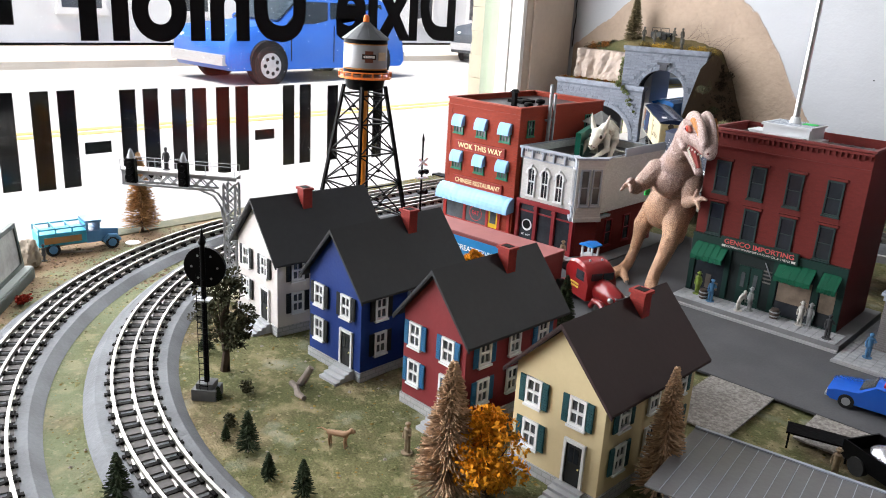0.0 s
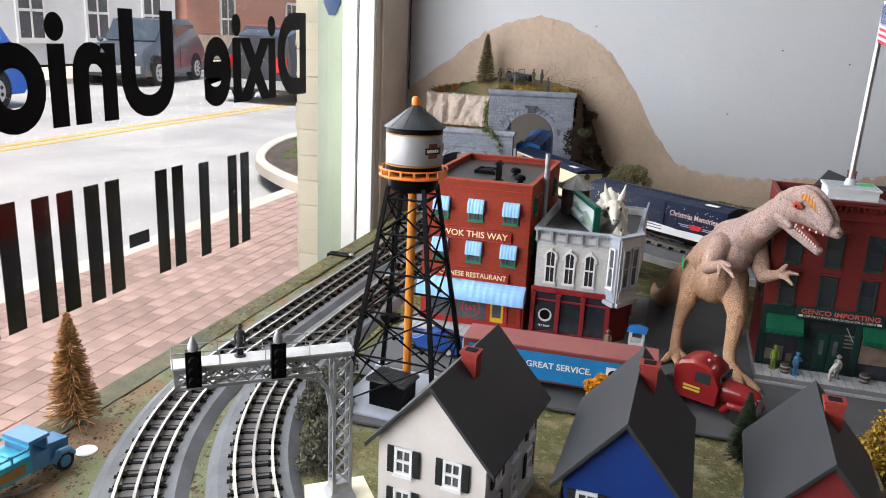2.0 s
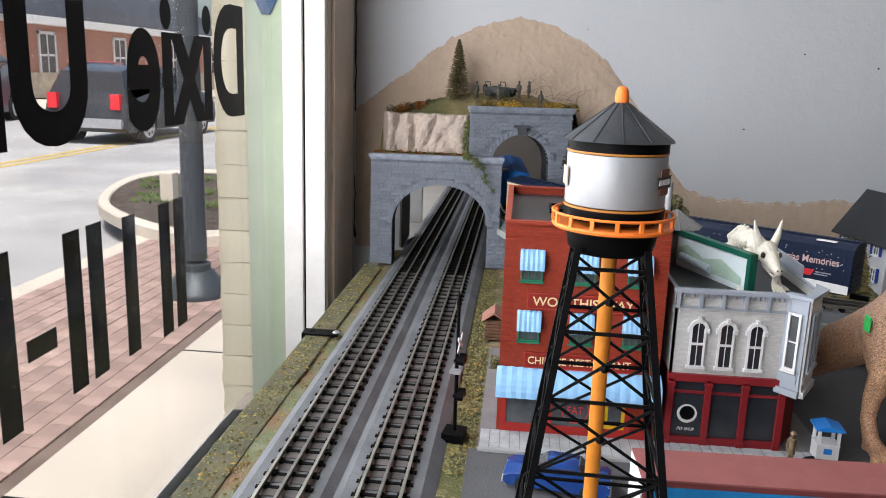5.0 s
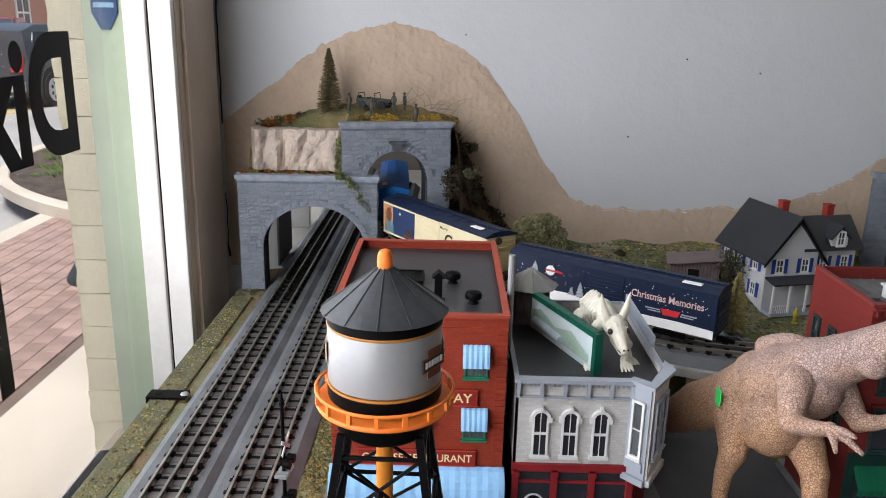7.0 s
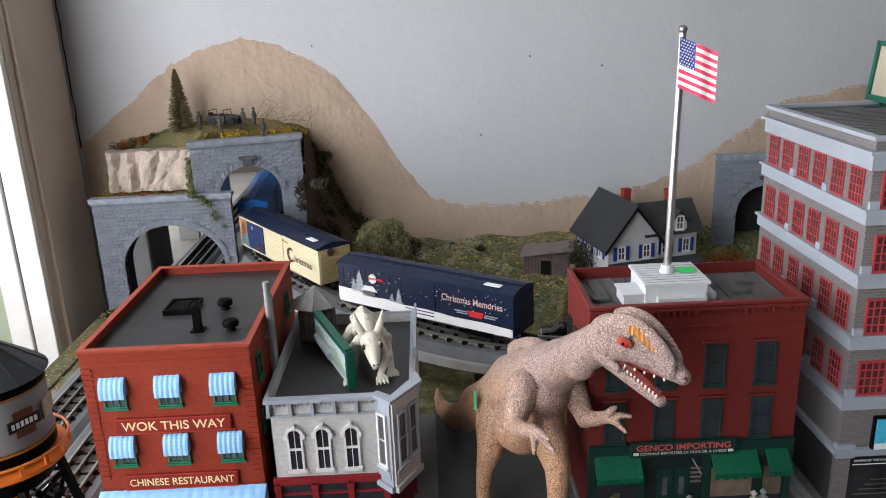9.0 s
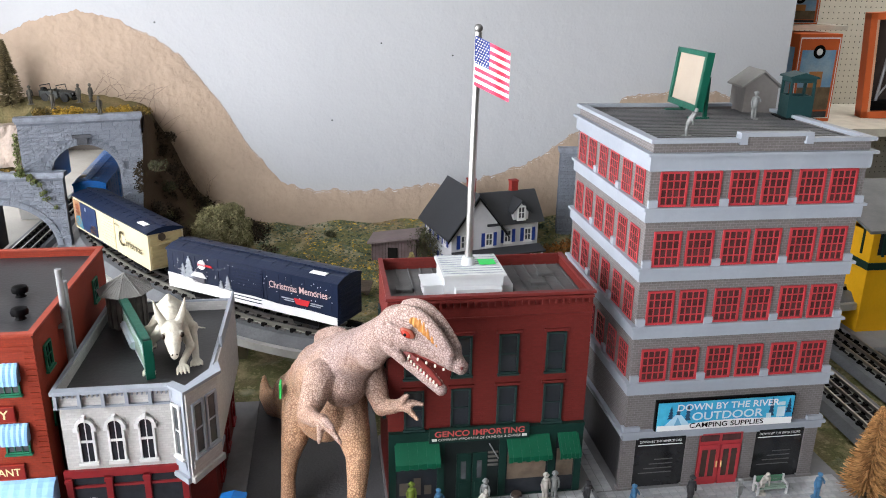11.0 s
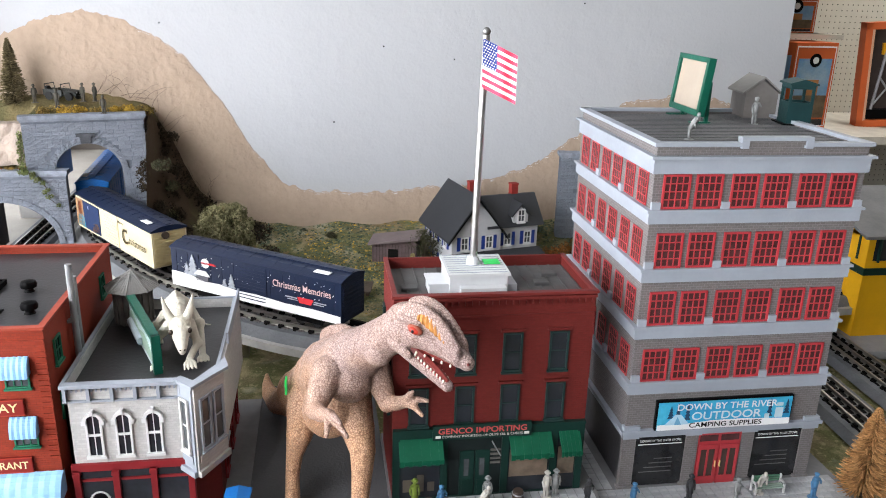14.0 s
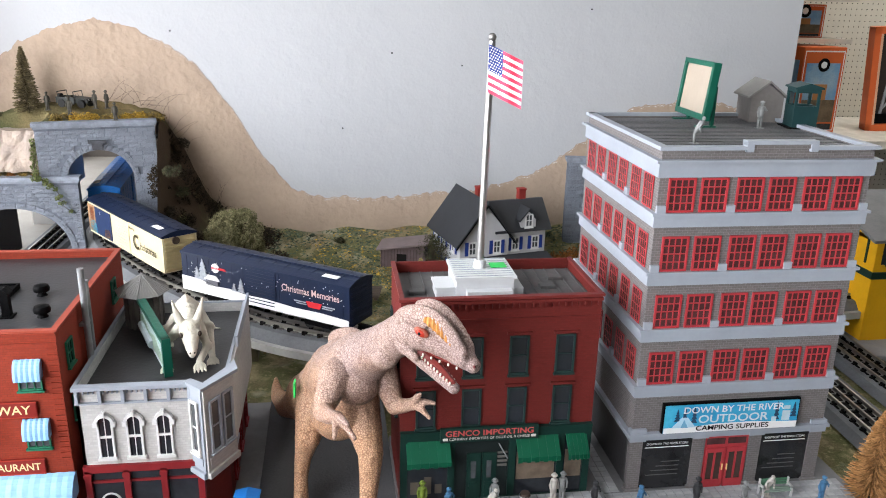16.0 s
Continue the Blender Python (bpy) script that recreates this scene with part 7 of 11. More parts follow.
for k in range(46):
    a, e = rs.uniform(0, 6.28), rs.uniform(-0.5, 1.0)
    q = 0.040 * math.sqrt(1 - min(max(e, 0), 0.98) ** 2)
    dome.append(((q * math.cos(a), q * math.sin(a), 0.122 + 0.046 * e), rs.uniform(0.011, 0.018)))
big = thing("bush", at(-0.737, 1.742, 0.012), "large round olive bush on the slope", "bush")
part("leaves", leaf_mesh("leaves", dome, 30000, 0.0019, lf_sage, 41), None, big, kind="stuff")
bm = bmesh.new()
for c, rad in dome[3:]:
    tube([(0, 0, -0.004), (c[0] * 0.4, c[1] * 0.4, c[2] * 0.55), c], [0.0035, 0.0025, 0.001], 5, bm)
part("twig_core", bm, bark, big, kind="stuff")
for k, (x, y, r, mt) in enumerate(((-1.030, 0.770, 0.034, lf_grey), (-1.010, 0.715, 0.030, lf_grey), (-1.035, 0.835, 0.026, lf_grey), (-0.985, 0.665, 0.030, lf_grey), (-0.965, 0.625, 0.024, lf_grey))):
    bush(at(x, y, 0), r, mt, "grey-green bush beside the inner track", 50 + k, 1500, 0.0021, 1.1)
bush(at(-1.010, 1.285, 0), 0.016, lf_olive, "small green bush beside the track", 60, 500, 0.0018)
bush(at(-1.048, 0.338, 0), 0.012, lf_red, "clump of red flock", 61, 420, 0.0018)
bush(at(-0.660, 0.424, 0), 0.010, lf_dark, "small dark bush on the lawn", 62, 300, 0.0016)
bush(at(-0.610, 0.372, 0), 0.009, lf_dark, "small dark bush on the lawn", 63, 300, 0.0016)
bush(at(-0.840, 0.480, 0.0), 0.020, lf_grey, "low bush with an orange tuft beside the white house", 64, 700, 0.0018)
for k in range(9):
    rs = random.Random(k)
    bush(at(-0.862 + 0.022 * rs.random(), 1.80 + 0.02 * k * rs.random(), 0.05 + 0.026 * k), 0.018, (lf_soil, lf_dark)[k % 2], "dark climbing shrub beside the portal", 70 + k, 420, 0.0018)
for k in range(7):
    bush(at(-1.065 + 0.028 * k, 1.897 + 0.0072 * k, 0.318), 0.018, (lf_straw, lf_gold, lf_gold)[k % 3], "straw coloured tuft along the portal top", 80 + k, 520, 0.0017, 0.7)
for k in range(9):
    bush(at(-1.285 + 0.022 * k, 1.866, 0.222), 0.011, (lf_rust, lf_straw)[k % 2], "brown flock tuft on the ledge", 90 + k, 260, 0.0015, 0.6)
for k in range(5):
    bush(at(-1.262 + 0.018 * k, 1.945 - 0.006 * (k % 2), 0.295 + 0.005 * k), 0.021 - 0.0015 * k, (lf_dark, lf_rust)[k % 2], "brown shrub on the hill", 100 + k, 620, 0.0016, 0.9)
rs = random.Random(110)
vine = [((-1.104 + 0.050 * u + rs.uniform(-0.007, 0.007), 1.843 + rs.uniform(-0.004, 0.004), 0.229 - 0.062 * u ** 1.6 + rs.uniform(-0.006, 0.006)), 0.0068 - 0.0026 * u) for u in np.linspace(0, 1, 14)]
vine += [((-1.104 + rs.uniform(-0.005, 0.005), 1.862, 0.235 + 0.056 * u), 0.0062) for u in np.linspace(0, 1, 8)]
creeper = thing("creeper", at(0, 0, 0), "green creeper hanging over the corner of the tunnel portals", "creeper")
part("leaves", leaf_mesh("leaves", vine, 1500, 0.0017, leaf_mat("creeper_leaves", (0.22, 0.25, 0.10), (0.11, 0.14, 0.05)), 111), None, creeper, kind="stuff")
bm = bmesh.new()
tube([c for c, _ in vine[:14]], [0.0012 - 0.00006 * k for k in range(14)], 5, bm)
tube([c for c, _ in vine[14:]], [0.0010] * 8, 5, bm)
part("stem", bm, bark, creeper, "thin brown stem")
for k in range(26):
    rs = random.Random(200 + k)
    x = -0.80 + 0.028 * k + rs.uniform(-0.01, 0.01)
    if -0.37 < x < -0.12:
        continue
    bush(at(x, 1.955 + rs.uniform(-0.02, 0.02), 0.058), rs.uniform(0.008, 0.015), (lf_moss, lf_moss, lf_dark, lf_gold)[rs.randrange(4)], "low scenic shrub along the wall", 200 + k, 420, 0.0018, 0.8)
for k, (x, y) in enumerate(((0.0, 1.83), (0.035, 1.82), (-0.05, 1.86), (-0.09, 1.84))):
    bush(at(x, y, 0.03), 0.03, lf_rust, "rust coloured bush by the far portal", 240 + k, 700, 0.002)

rs = random.Random(77)
clumps = []
for k in range(150):
    u = rs.random()
    x = -0.895 + 0.235 * u
    lim = float(np.interp(x, bx, bz))
    v = rs.random()
    clumps.append(((x, 1.70 + 0.28 * v, max(lim * (0.15 + 0.85 * v), 0.01) - 0.004), rs.uniform(0.010, 0.022)))
for k in range(60):
    u = rs.random()
    x = -0.91 + 0.10 * u
    clumps.append(((x, 1.955 + 0.03 * rs.random(), rs.uniform(0.05, 0.93) * float(np.interp(x, bx, bz))), rs.uniform(0.012, 0.022)))
part("dark_undergrowth", leaf_mesh("dark_undergrowth", clumps, 26000, 0.0028, lf_soil, 78), None, None, "dark tangled undergrowth beside the upper portal", kind="stuff", category="undergrowth")
bush(at(-0.868, 1.862, 0.085), 0.040, lf_sage, "tall olive shrub beside the upper portal", 79, 2600, 0.0026, 1.6)
for k, (x, y, z) in enumerate(((-0.845, 1.84, 0.03), (-0.83, 1.80, 0.0), (-0.815, 1.88, 0.05))):
    bush(at(x, y, z), 0.026, (lf_sage, lf_straw, lf_olive)[k], "ragged shrub at the foot of the upper portal", 300 + k, 900, 0.0022, 1.1)

# loose turf, straw tufts and stones scattered over the layout
def scatter(name, label, mat, spots, size, seed, flat=0.5):
    r = np.random.RandomState(seed)
    vs, fs = [], []
    base = [(1, 0, 0), (0, 1, 0), (-1, 0, 0), (0, -1, 0), (0, 0, 1)]
    for x, y, z in spots:
        s = size * (0.4 + r.rand() ** 2 * 1.6)
        a = r.rand() * 6.28
        i = len(vs)
        for bx_, by_, bz_ in base:
            k = s * (0.7 + 0.6 * r.rand())
            vs.append((x + k * (bx_ * math.cos(a) - by_ * math.sin(a)), y + k * (bx_ * math.sin(a) + by_ * math.cos(a)), z - 0.0006 + k * flat * bz_))
        fs += [(i, i + 1, i + 4), (i + 1, i + 2, i + 4), (i + 2, i + 3, i + 4), (i + 3, i, i + 4)]
    me = bpy.data.meshes.new(name)
    me.from_pydata(vs, [], fs)
    me.materials.append(mat)
    return part(name, me, None, None, label, kind="stuff", category="ground cover")


def open_ground(x, y):
    a = math.hypot(x + 0.465, y - 0.872) if y < 0.872 and x < -0.465 else (abs(x + 0.465) if y >= 0.872 else 0.872 - y)
    b = math.hypot(x + 0.470, y - 0.913) if y < 0.913 and x < -0.470 else (abs(x + 0.470) if y >= 0.913 else 0.913 - y)
    if abs(a - 0.732) < 0.05 or abs(b - 0.637) < 0.05:
        return False
    if 0.86 < y < 1.40 and x > -1.03:
        return False
    return not (0.73 < y < 0.9 and -1.0 < x < -0.86)


def spots_in(n, seed, x0, x1, y0, y1, clump=0.5):
    r = np.random.RandomState(seed)
    out = []
    while len(out) < n:
        x, y = r.uniform(x0, x1), r.uniform(y0, y1)
        if open_ground(x, y) and noise.noise((x * 9, y * 9, seed)) > (r.rand() - 0.5) * clump * 2 - 0.15:
            out.append((x, y, terrain(x, y)))
    return out


scatter("turf_crumbs", "olive green turf crumbs on the layout", lf_olive, spots_in(9000, 1, -1.25, 0.15, 0.15, 0.87), 0.0017, 1)
scatter("straw_crumbs", "straw coloured flock crumbs on the layout", lf_straw, spots_in(5000, 2, -1.25, 0.15, 0.15, 0.87, 0.9), 0.0015, 2)
scatter("earth_crumbs", "brown earth crumbs on the layout", leaf_mat("brown_earth_crumb", (0.20, 0.135, 0.085), (0.11, 0.075, 0.05)), spots_in(4500, 3, -1.26, -1.0, 0.25, 0.9, 0.9), 0.0019, 3)
scatter("edge_crumbs", "mossy flock along the table edge", lf_straw, [(x, y, 0.0022 if x < -1.262 else 0.001) for x, y, _ in spots_in(800, 4, -1.298, -1.245, 0.9, 1.85, 0.7)], 0.0016, 4)
scatter("edge_moss", "green moss along the table edge", lf_olive, [(x, y, 0.0022) for x, y, _ in spots_in(1300, 14, -1.298, -1.264, 0.9, 1.85, 0.7)], 0.0018, 14)
scatter("verge_crumbs", "green flock between track and shops", lf_olive, [(x, y, 0.0) for x, y, _ in spots_in(2200, 5, -1.062, -1.03, 1.0, 1.84, 0.9)], 0.0018, 5)
scatter("verge_straw", "straw flock between track and shops", lf_straw, [(x, y, 0.0) for x, y, _ in spots_in(500, 6, -1.062, -1.03, 1.0, 1.84, 0.9)], 0.0018, 6)
scatter("slope_crumbs", "green flock on the back slope", lf_olive, spots_in(9000, 7, -0.85, 0.2, 1.5, 1.99), 0.0018, 7)
scatter("slope_moss", "dark blue-green moss on the back slope", lf_moss, spots_in(16000, 17, -0.85, 0.2, 1.68, 1.99, 0.6), 0.0024, 17)
scatter("slope_gold", "yellow-green flock on the back slope", lf_gold, spots_in(2600, 18, -0.60, -0.2, 1.78, 1.99, 0.5), 0.0020, 18)
scatter("slope_straw", "straw flock on the back slope", lf_straw, spots_in(2600, 8, -0.85, 0.2, 1.5, 1.99, 0.9), 0.002, 8)
scatter("coal_pile", "scattered heap of black coal", M("coal", (0.02, 0.02, 0.025), 0.6), [(-0.63 + 0.045 * random.gauss(0, 1), 1.79 + 0.014 * random.gauss(0, 1), 0.016 + 0.010 * random.random()) for _ in range(700)], 0.004, 9, 0.9)
scatter("loose_stones", "pale loose stones on the ground", M("pale_stone", (0.28, 0.25, 0.21), 0.9), spots_in(220, 10, -1.25, -0.4, 0.2, 0.6, 0.9), 0.0019, 10, 0.7)


# ---- the toy dinosaur and the bone creature ----
def blob_chain(bm, pts, n=14):
    """Overlapping rounds and cones along a line of (x, y, z, radius)."""
    for p in pts:
        ball(p[:3], p[3], bm, (1, 1, 1), n)
    for p, q in zip(pts, pts[1:]):
        cyl(p[:3], q[:3], p[3] * 0.98, q[3] * 0.98, n, bm)


def fused(name, bm, mat, parent, voxel, label="", rounds=6, m=None, category=""):
    """Fuses overlapping forms into one moulded skin."""
    ob = part(name, bm, mat, parent, label, m=m, category=category)
    rm = ob.modifiers.new("fuse", "REMESH")
    rm.mode, rm.voxel_size, rm.use_smooth_shade = "VOXEL", voxel, True
    sm = ob.modifiers.new("soften", "SMOOTH")
    sm.factor, sm.iterations = 0.5, rounds
    return ob


def dinosaur():
    th = thing("toy_dinosaur", Matrix.Identity(4), "large rubber toy dinosaur with crest, open jaws and pebbled tan skin", "toy dinosaur")
    ahead, side = Vector((0.80, -0.60, -0.10)), Vector((0.60, 0.80, 0))
    bm = bmesh.new()
    # tail, trunk and neck
    blob_chain(bm, [(-0.650, 1.404, 0.020, 0.003), (-0.649, 1.388, 0.014, 0.007), (-0.643, 1.358, 0.014, 0.0115), (-0.629, 1.318, 0.023, 0.017), (-0.612, 1.278, 0.047, 0.0215), (-0.597, 1.235, 0.083, 0.029), (-0.581, 1.195, 0.112, 0.0315), (-0.567, 1.165, 0.138, 0.0355), (-0.556, 1.142, 0.156, 0.0370), (-0.546, 1.120, 0.174, 0.0345), (-0.537, 1.103, 0.192, 0.0310), (-0.525, 1.084, 0.210, 0.0250), (-0.511, 1.062, 0.230, 0.0215), (-0.499, 1.043, 0.247, 0.0205)], 18)
    ball((-0.561, 1.126, 0.120), 0.034, bm, (0.92, 1, 1), 16)
    ball((-0.541, 1.094, 0.172), 0.0265, bm, (1, 1, 1), 14)
    ball((-0.564, 1.162, 0.154), 0.0300, bm, (1, 1, 1), 14)
    ball((-0.552, 1.138, 0.172), 0.0305, bm, (1, 1, 1), 14)
    ball((-0.513, 1.050, 0.222), 0.0145, bm)
    for s in np.linspace(0, 1, 14):
        ball((-0.527 - 0.034 * s, 1.118 + 0.050 * s, 0.1965 - 0.010 * s + 0.0085 * math.sin(math.pi * s)), 0.0120, bm, (0.9, 1, 1.0))
    # skull, snout and brow
    blob_chain(bm, [(-0.489, 1.033, 0.259, 0.0220), (-0.475, 1.022, 0.260, 0.0205), (-0.462, 1.011, 0.254, 0.0165), (-0.450, 0.999, 0.2475, 0.0128), (-0.4425, 0.990, 0.2430, 0.0100), (-0.4375, 0.982, 0.2405, 0.0074)], 14)
    blob_chain(bm, [(-0.492, 1.031, 0.244, 0.0135), (-0.478, 1.017, 0.2305, 0.0090), (-0.464, 1.003, 0.2205, 0.0074), (-0.4535, 0.990, 0.2140, 0.0060)], 12)
    for off in (-1, 1):
        blob_chain(bm, [tuple(Vector((-0.4935, 1.030, 0.246)) + side * 0.012 * off) + (0.0060,), tuple(Vector((-0.482, 1.016, 0.238)) + side * 0.010 * off) + (0.0040,)], 8)
        for k in range(5):
            ball(Vector((-0.480, 1.025, 0.2735)) + side * 0.0165 * off + ahead * 0.0045 * (k - 1.5), 0.0036, bm)
        for s in np.linspace(0, 1, 16):
            c = Vector((-0.488, 1.030, 0.270)).lerp(Vector((-0.443, 0.988, 0.248)), s) + side * (0.0098 - 0.0030 * s) * off
            ball(c + Vector((0, 0, 0.022 * math.sin(math.pi * (0.08 + 0.86 * s)) ** 0.8 - 0.004)), 0.0050, bm, (1, 1, 2.4), 9)
    # legs
    blob_chain(bm, [(-0.581, 1.168, 0.126, 0.0285), (-0.589, 1.148, 0.106, 0.0220), (-0.596, 1.128, 0.086, 0.0150), (-0.602, 1.130, 0.060, 0.0100), (-0.605, 1.126, 0.036, 0.0082), (-0.605, 1.112, 0.018, 0.0088), (-0.604, 1.094, 0.012, 0.0096)], 14)
    blob_chain(bm, [(-0.540, 1.130, 0.126, 0.0265), (-0.532, 1.108, 0.104, 0.0195), (-0.527, 1.092, 0.084, 0.0145), (-0.529, 1.080, 0.058, 0.0114), (-0.532, 1.066, 0.034, 0.0094), (-0.529, 1.052, 0.018, 0.0098), (-0.521, 1.040, 0.013, 0.0100)], 14)
    FEET = ((-0.604, 1.092), (-0.519, 1.038))
    TOES = ((0.004, -0.034), (0.026, -0.026), (-0.016, -0.028))
    for fx, fy in FEET:
        for dx, dy in TOES:
            blob_chain(bm, [(fx, fy, 0.013, 0.0085), (fx + dx * 0.55, fy + dy * 0.55, 0.0105, 0.0066), (fx + dx, fy + dy, 0.0065, 0.0044)], 9)
        blob_chain(bm, [(fx, fy, 0.014, 0.008), (fx - 0.006, fy + 0.020, 0.010, 0.0045)], 8)
    # arms, each with three spread fingers
    arms = (((-0.563, 1.086, 0.184, 0.0185), (-0.572, 1.068, 0.168, 0.0140), (-0.577, 1.055, 0.159, 0.0105), (-0.571, 1.033, 0.166, 0.0082), (-0.563, 1.012, 0.176, 0.0064)), ((-0.513, 1.106, 0.178, 0.0165), (-0.506, 1.088, 0.160, 0.0125), (-0.502, 1.076, 0.150, 0.0098), (-0.492, 1.068, 0.154, 0.0078), (-0.484, 1.062, 0.159, 0.0066)))
    tips = (((-0.547, 0.986, 0.168), (-0.553, 0.990, 0.181), (-0.566, 0.992, 0.166)), ((-0.463, 1.050, 0.165), (-0.469, 1.044, 0.152), (-0.478, 1.050, 0.176)))
    for arm, hand_tips in zip(arms, tips):
        blob_chain(bm, arm, 12)
        w = Vector(arm[-1][:3])
        ball(w, 0.0072, bm)
        for k, tip in enumerate(hand_tips):
            tip = Vector(tip)
            mid = w.lerp(tip, 0.55) + Vector((0, 0, 0.0022))
            blob_chain(bm, [(*w, 0.0056), (*mid, 0.0038), (*tip, 0.0024)], 8)
    fused("body", bm, skin, th, 0.0015, "pebbled tan and purple-grey skin", 2)
    eye_m, lid_m = M("red_eye", (0.42, 0.035, 0.02), 0.2), M("dark_red_eyelid", (0.30, 0.08, 0.05), 0.5)
    dark_mouth = M("dark_mouth", (0.20, 0.035, 0.03), 0.4)
    orange = M("orange_crest", (0.62, 0.27, 0.075), 0.5, var=0.4, scale=200, bump=0.5)
    tooth_mesh = mesh_of("tooth", ball((0, 0, 0), 0.0013, None, (0.9, 0.9, 1.4), 7), ivory, True)
    for s in (-1, 1):
        c = Vector((-0.4725, 1.0185, 0.2660)) + side * 0.0178 * s
        turn = Matrix.Rotation(math.atan2(ahead.y, ahead.x), 4, "Z") @ Matrix.Rotation(radians(18), 4, "Y")
        part("eye_rim", ball((0, 0, 0), 0.0056, None, (1.45, 0.72, 0.85), 14), lid_m, th, "dark red eyelid", smooth=True, m=Matrix.Translation(c) @ turn)
        part("eye", ball((0, 0, 0), 0.0046, None, (1.3, 0.86, 0.8), 14), eye_m, th, "glossy red eye", smooth=True, m=Matrix.Translation(c + side * 0.0011 * s) @ turn)
        part("pupil", ball(c + side * 0.0043 * s, 0.0017), black_plastic, th, smooth=True)
        crest = bmesh.new()
        lo_, hi_ = [], []
        for k in np.linspace(0, 1, 26):
            base = Vector((-0.4710, 1.0175, 0.2775)).lerp(Vector((-0.4450, 0.9925, 0.2540)), k) + side * (0.0172 - 0.0062 * k) * s
            rise = 0.0125 * math.sin(math.pi * (0.05 + 0.9 * k)) ** 0.7
            flute = 0.0008 * math.sin(k * 50)
            lo_.append(base + side * s * (0.0012 + flute))
            hi_.append(base + Vector((0, 0, rise)) + side * s * (flute - 0.0008))
        for o_ in (0.0, -0.0022):
            rows_ = [[crest.verts.new(p + side * s * o_) for p in (lo_[q], lo_[q].lerp(hi_[q], 0.5) + side * s * 0.0007, hi_[q])] for q in range(26)]
            for p, q in zip(rows_, rows_[1:]):
                for h_ in range(2):
                    crest.faces.new((p[h_], q[h_], q[h_ + 1], p[h_ + 1]))
        part("crest_patch", crest, orange, th, "ribbed orange crest patch", smooth=True)
        for k in range(10):
            t = k / 10
            up_c = Vector((-0.4750, 1.0170, 0.2402)).lerp(Vector((-0.4420, 0.9860, 0.2345)), t) + side * s * (0.0098 - 0.0058 * t)
            lo_c = Vector((-0.4775, 1.0155, 0.2375)).lerp(Vector((-0.4530, 0.9880, 0.2185)), t) + side * s * (0.0074 - 0.0036 * t)
            if k % 2 == 0:
                part("tooth", tooth_mesh, None, th, m=Matrix.Translation(up_c))
            part("tooth", tooth_mesh, None, th, m=Matrix.Translation(lo_c))
        part("nostril", ball(Vector((-0.4345, 0.9790, 0.2425)) + side * 0.0050 * s, 0.0015), M("dark_red_nostril", (0.12, 0.02, 0.02), 0.5), th)
    blob = bmesh.new()
    blob_chain(blob, [(-0.486, 1.023, 0.241, 0.0088), (-0.474, 1.012, 0.2330, 0.0066), (-0.462, 0.999, 0.2245, 0.0050), (-0.455, 0.991, 0.2185, 0.0038)], 8)
    part("mouth_lining", blob, dark_mouth, th, "dark red mouth", smooth=True)
    palate = bmesh.new()
    blob_chain(palate, [(-0.476, 1.020, 0.2445, 0.0075), (-0.461, 1.007, 0.2400, 0.0058), (-0.447, 0.993, 0.2368, 0.0038)], 8)
    part("palate", palate, dark_mouth, th, "dark red mouth roof", smooth=True)
    part("price_tag", box(-0.001, -0.0065, -0.0085, 0.001, 0.0065, 0.0085), M("green_price_tag", (0.05, 0.70, 0.15), 0.5), th, "bright green price tag", m=at(-0.6095, 1.152, 0.136) @ Matrix.Rotation(radians(-3), 4, "Z"))
    cl = M("dark_claw", (0.07, 0.055, 0.05), 0.4)
    for fx, fy in FEET:
        for dx, dy in TOES:
            part("claw", cyl((fx + dx, fy + dy, 0.0065), (fx + dx * 1.28, fy + dy * 1.28, 0.0036), 0.0038, 0.0008, 8), cl, th, "dark claw", smooth=True)


dinosaur()


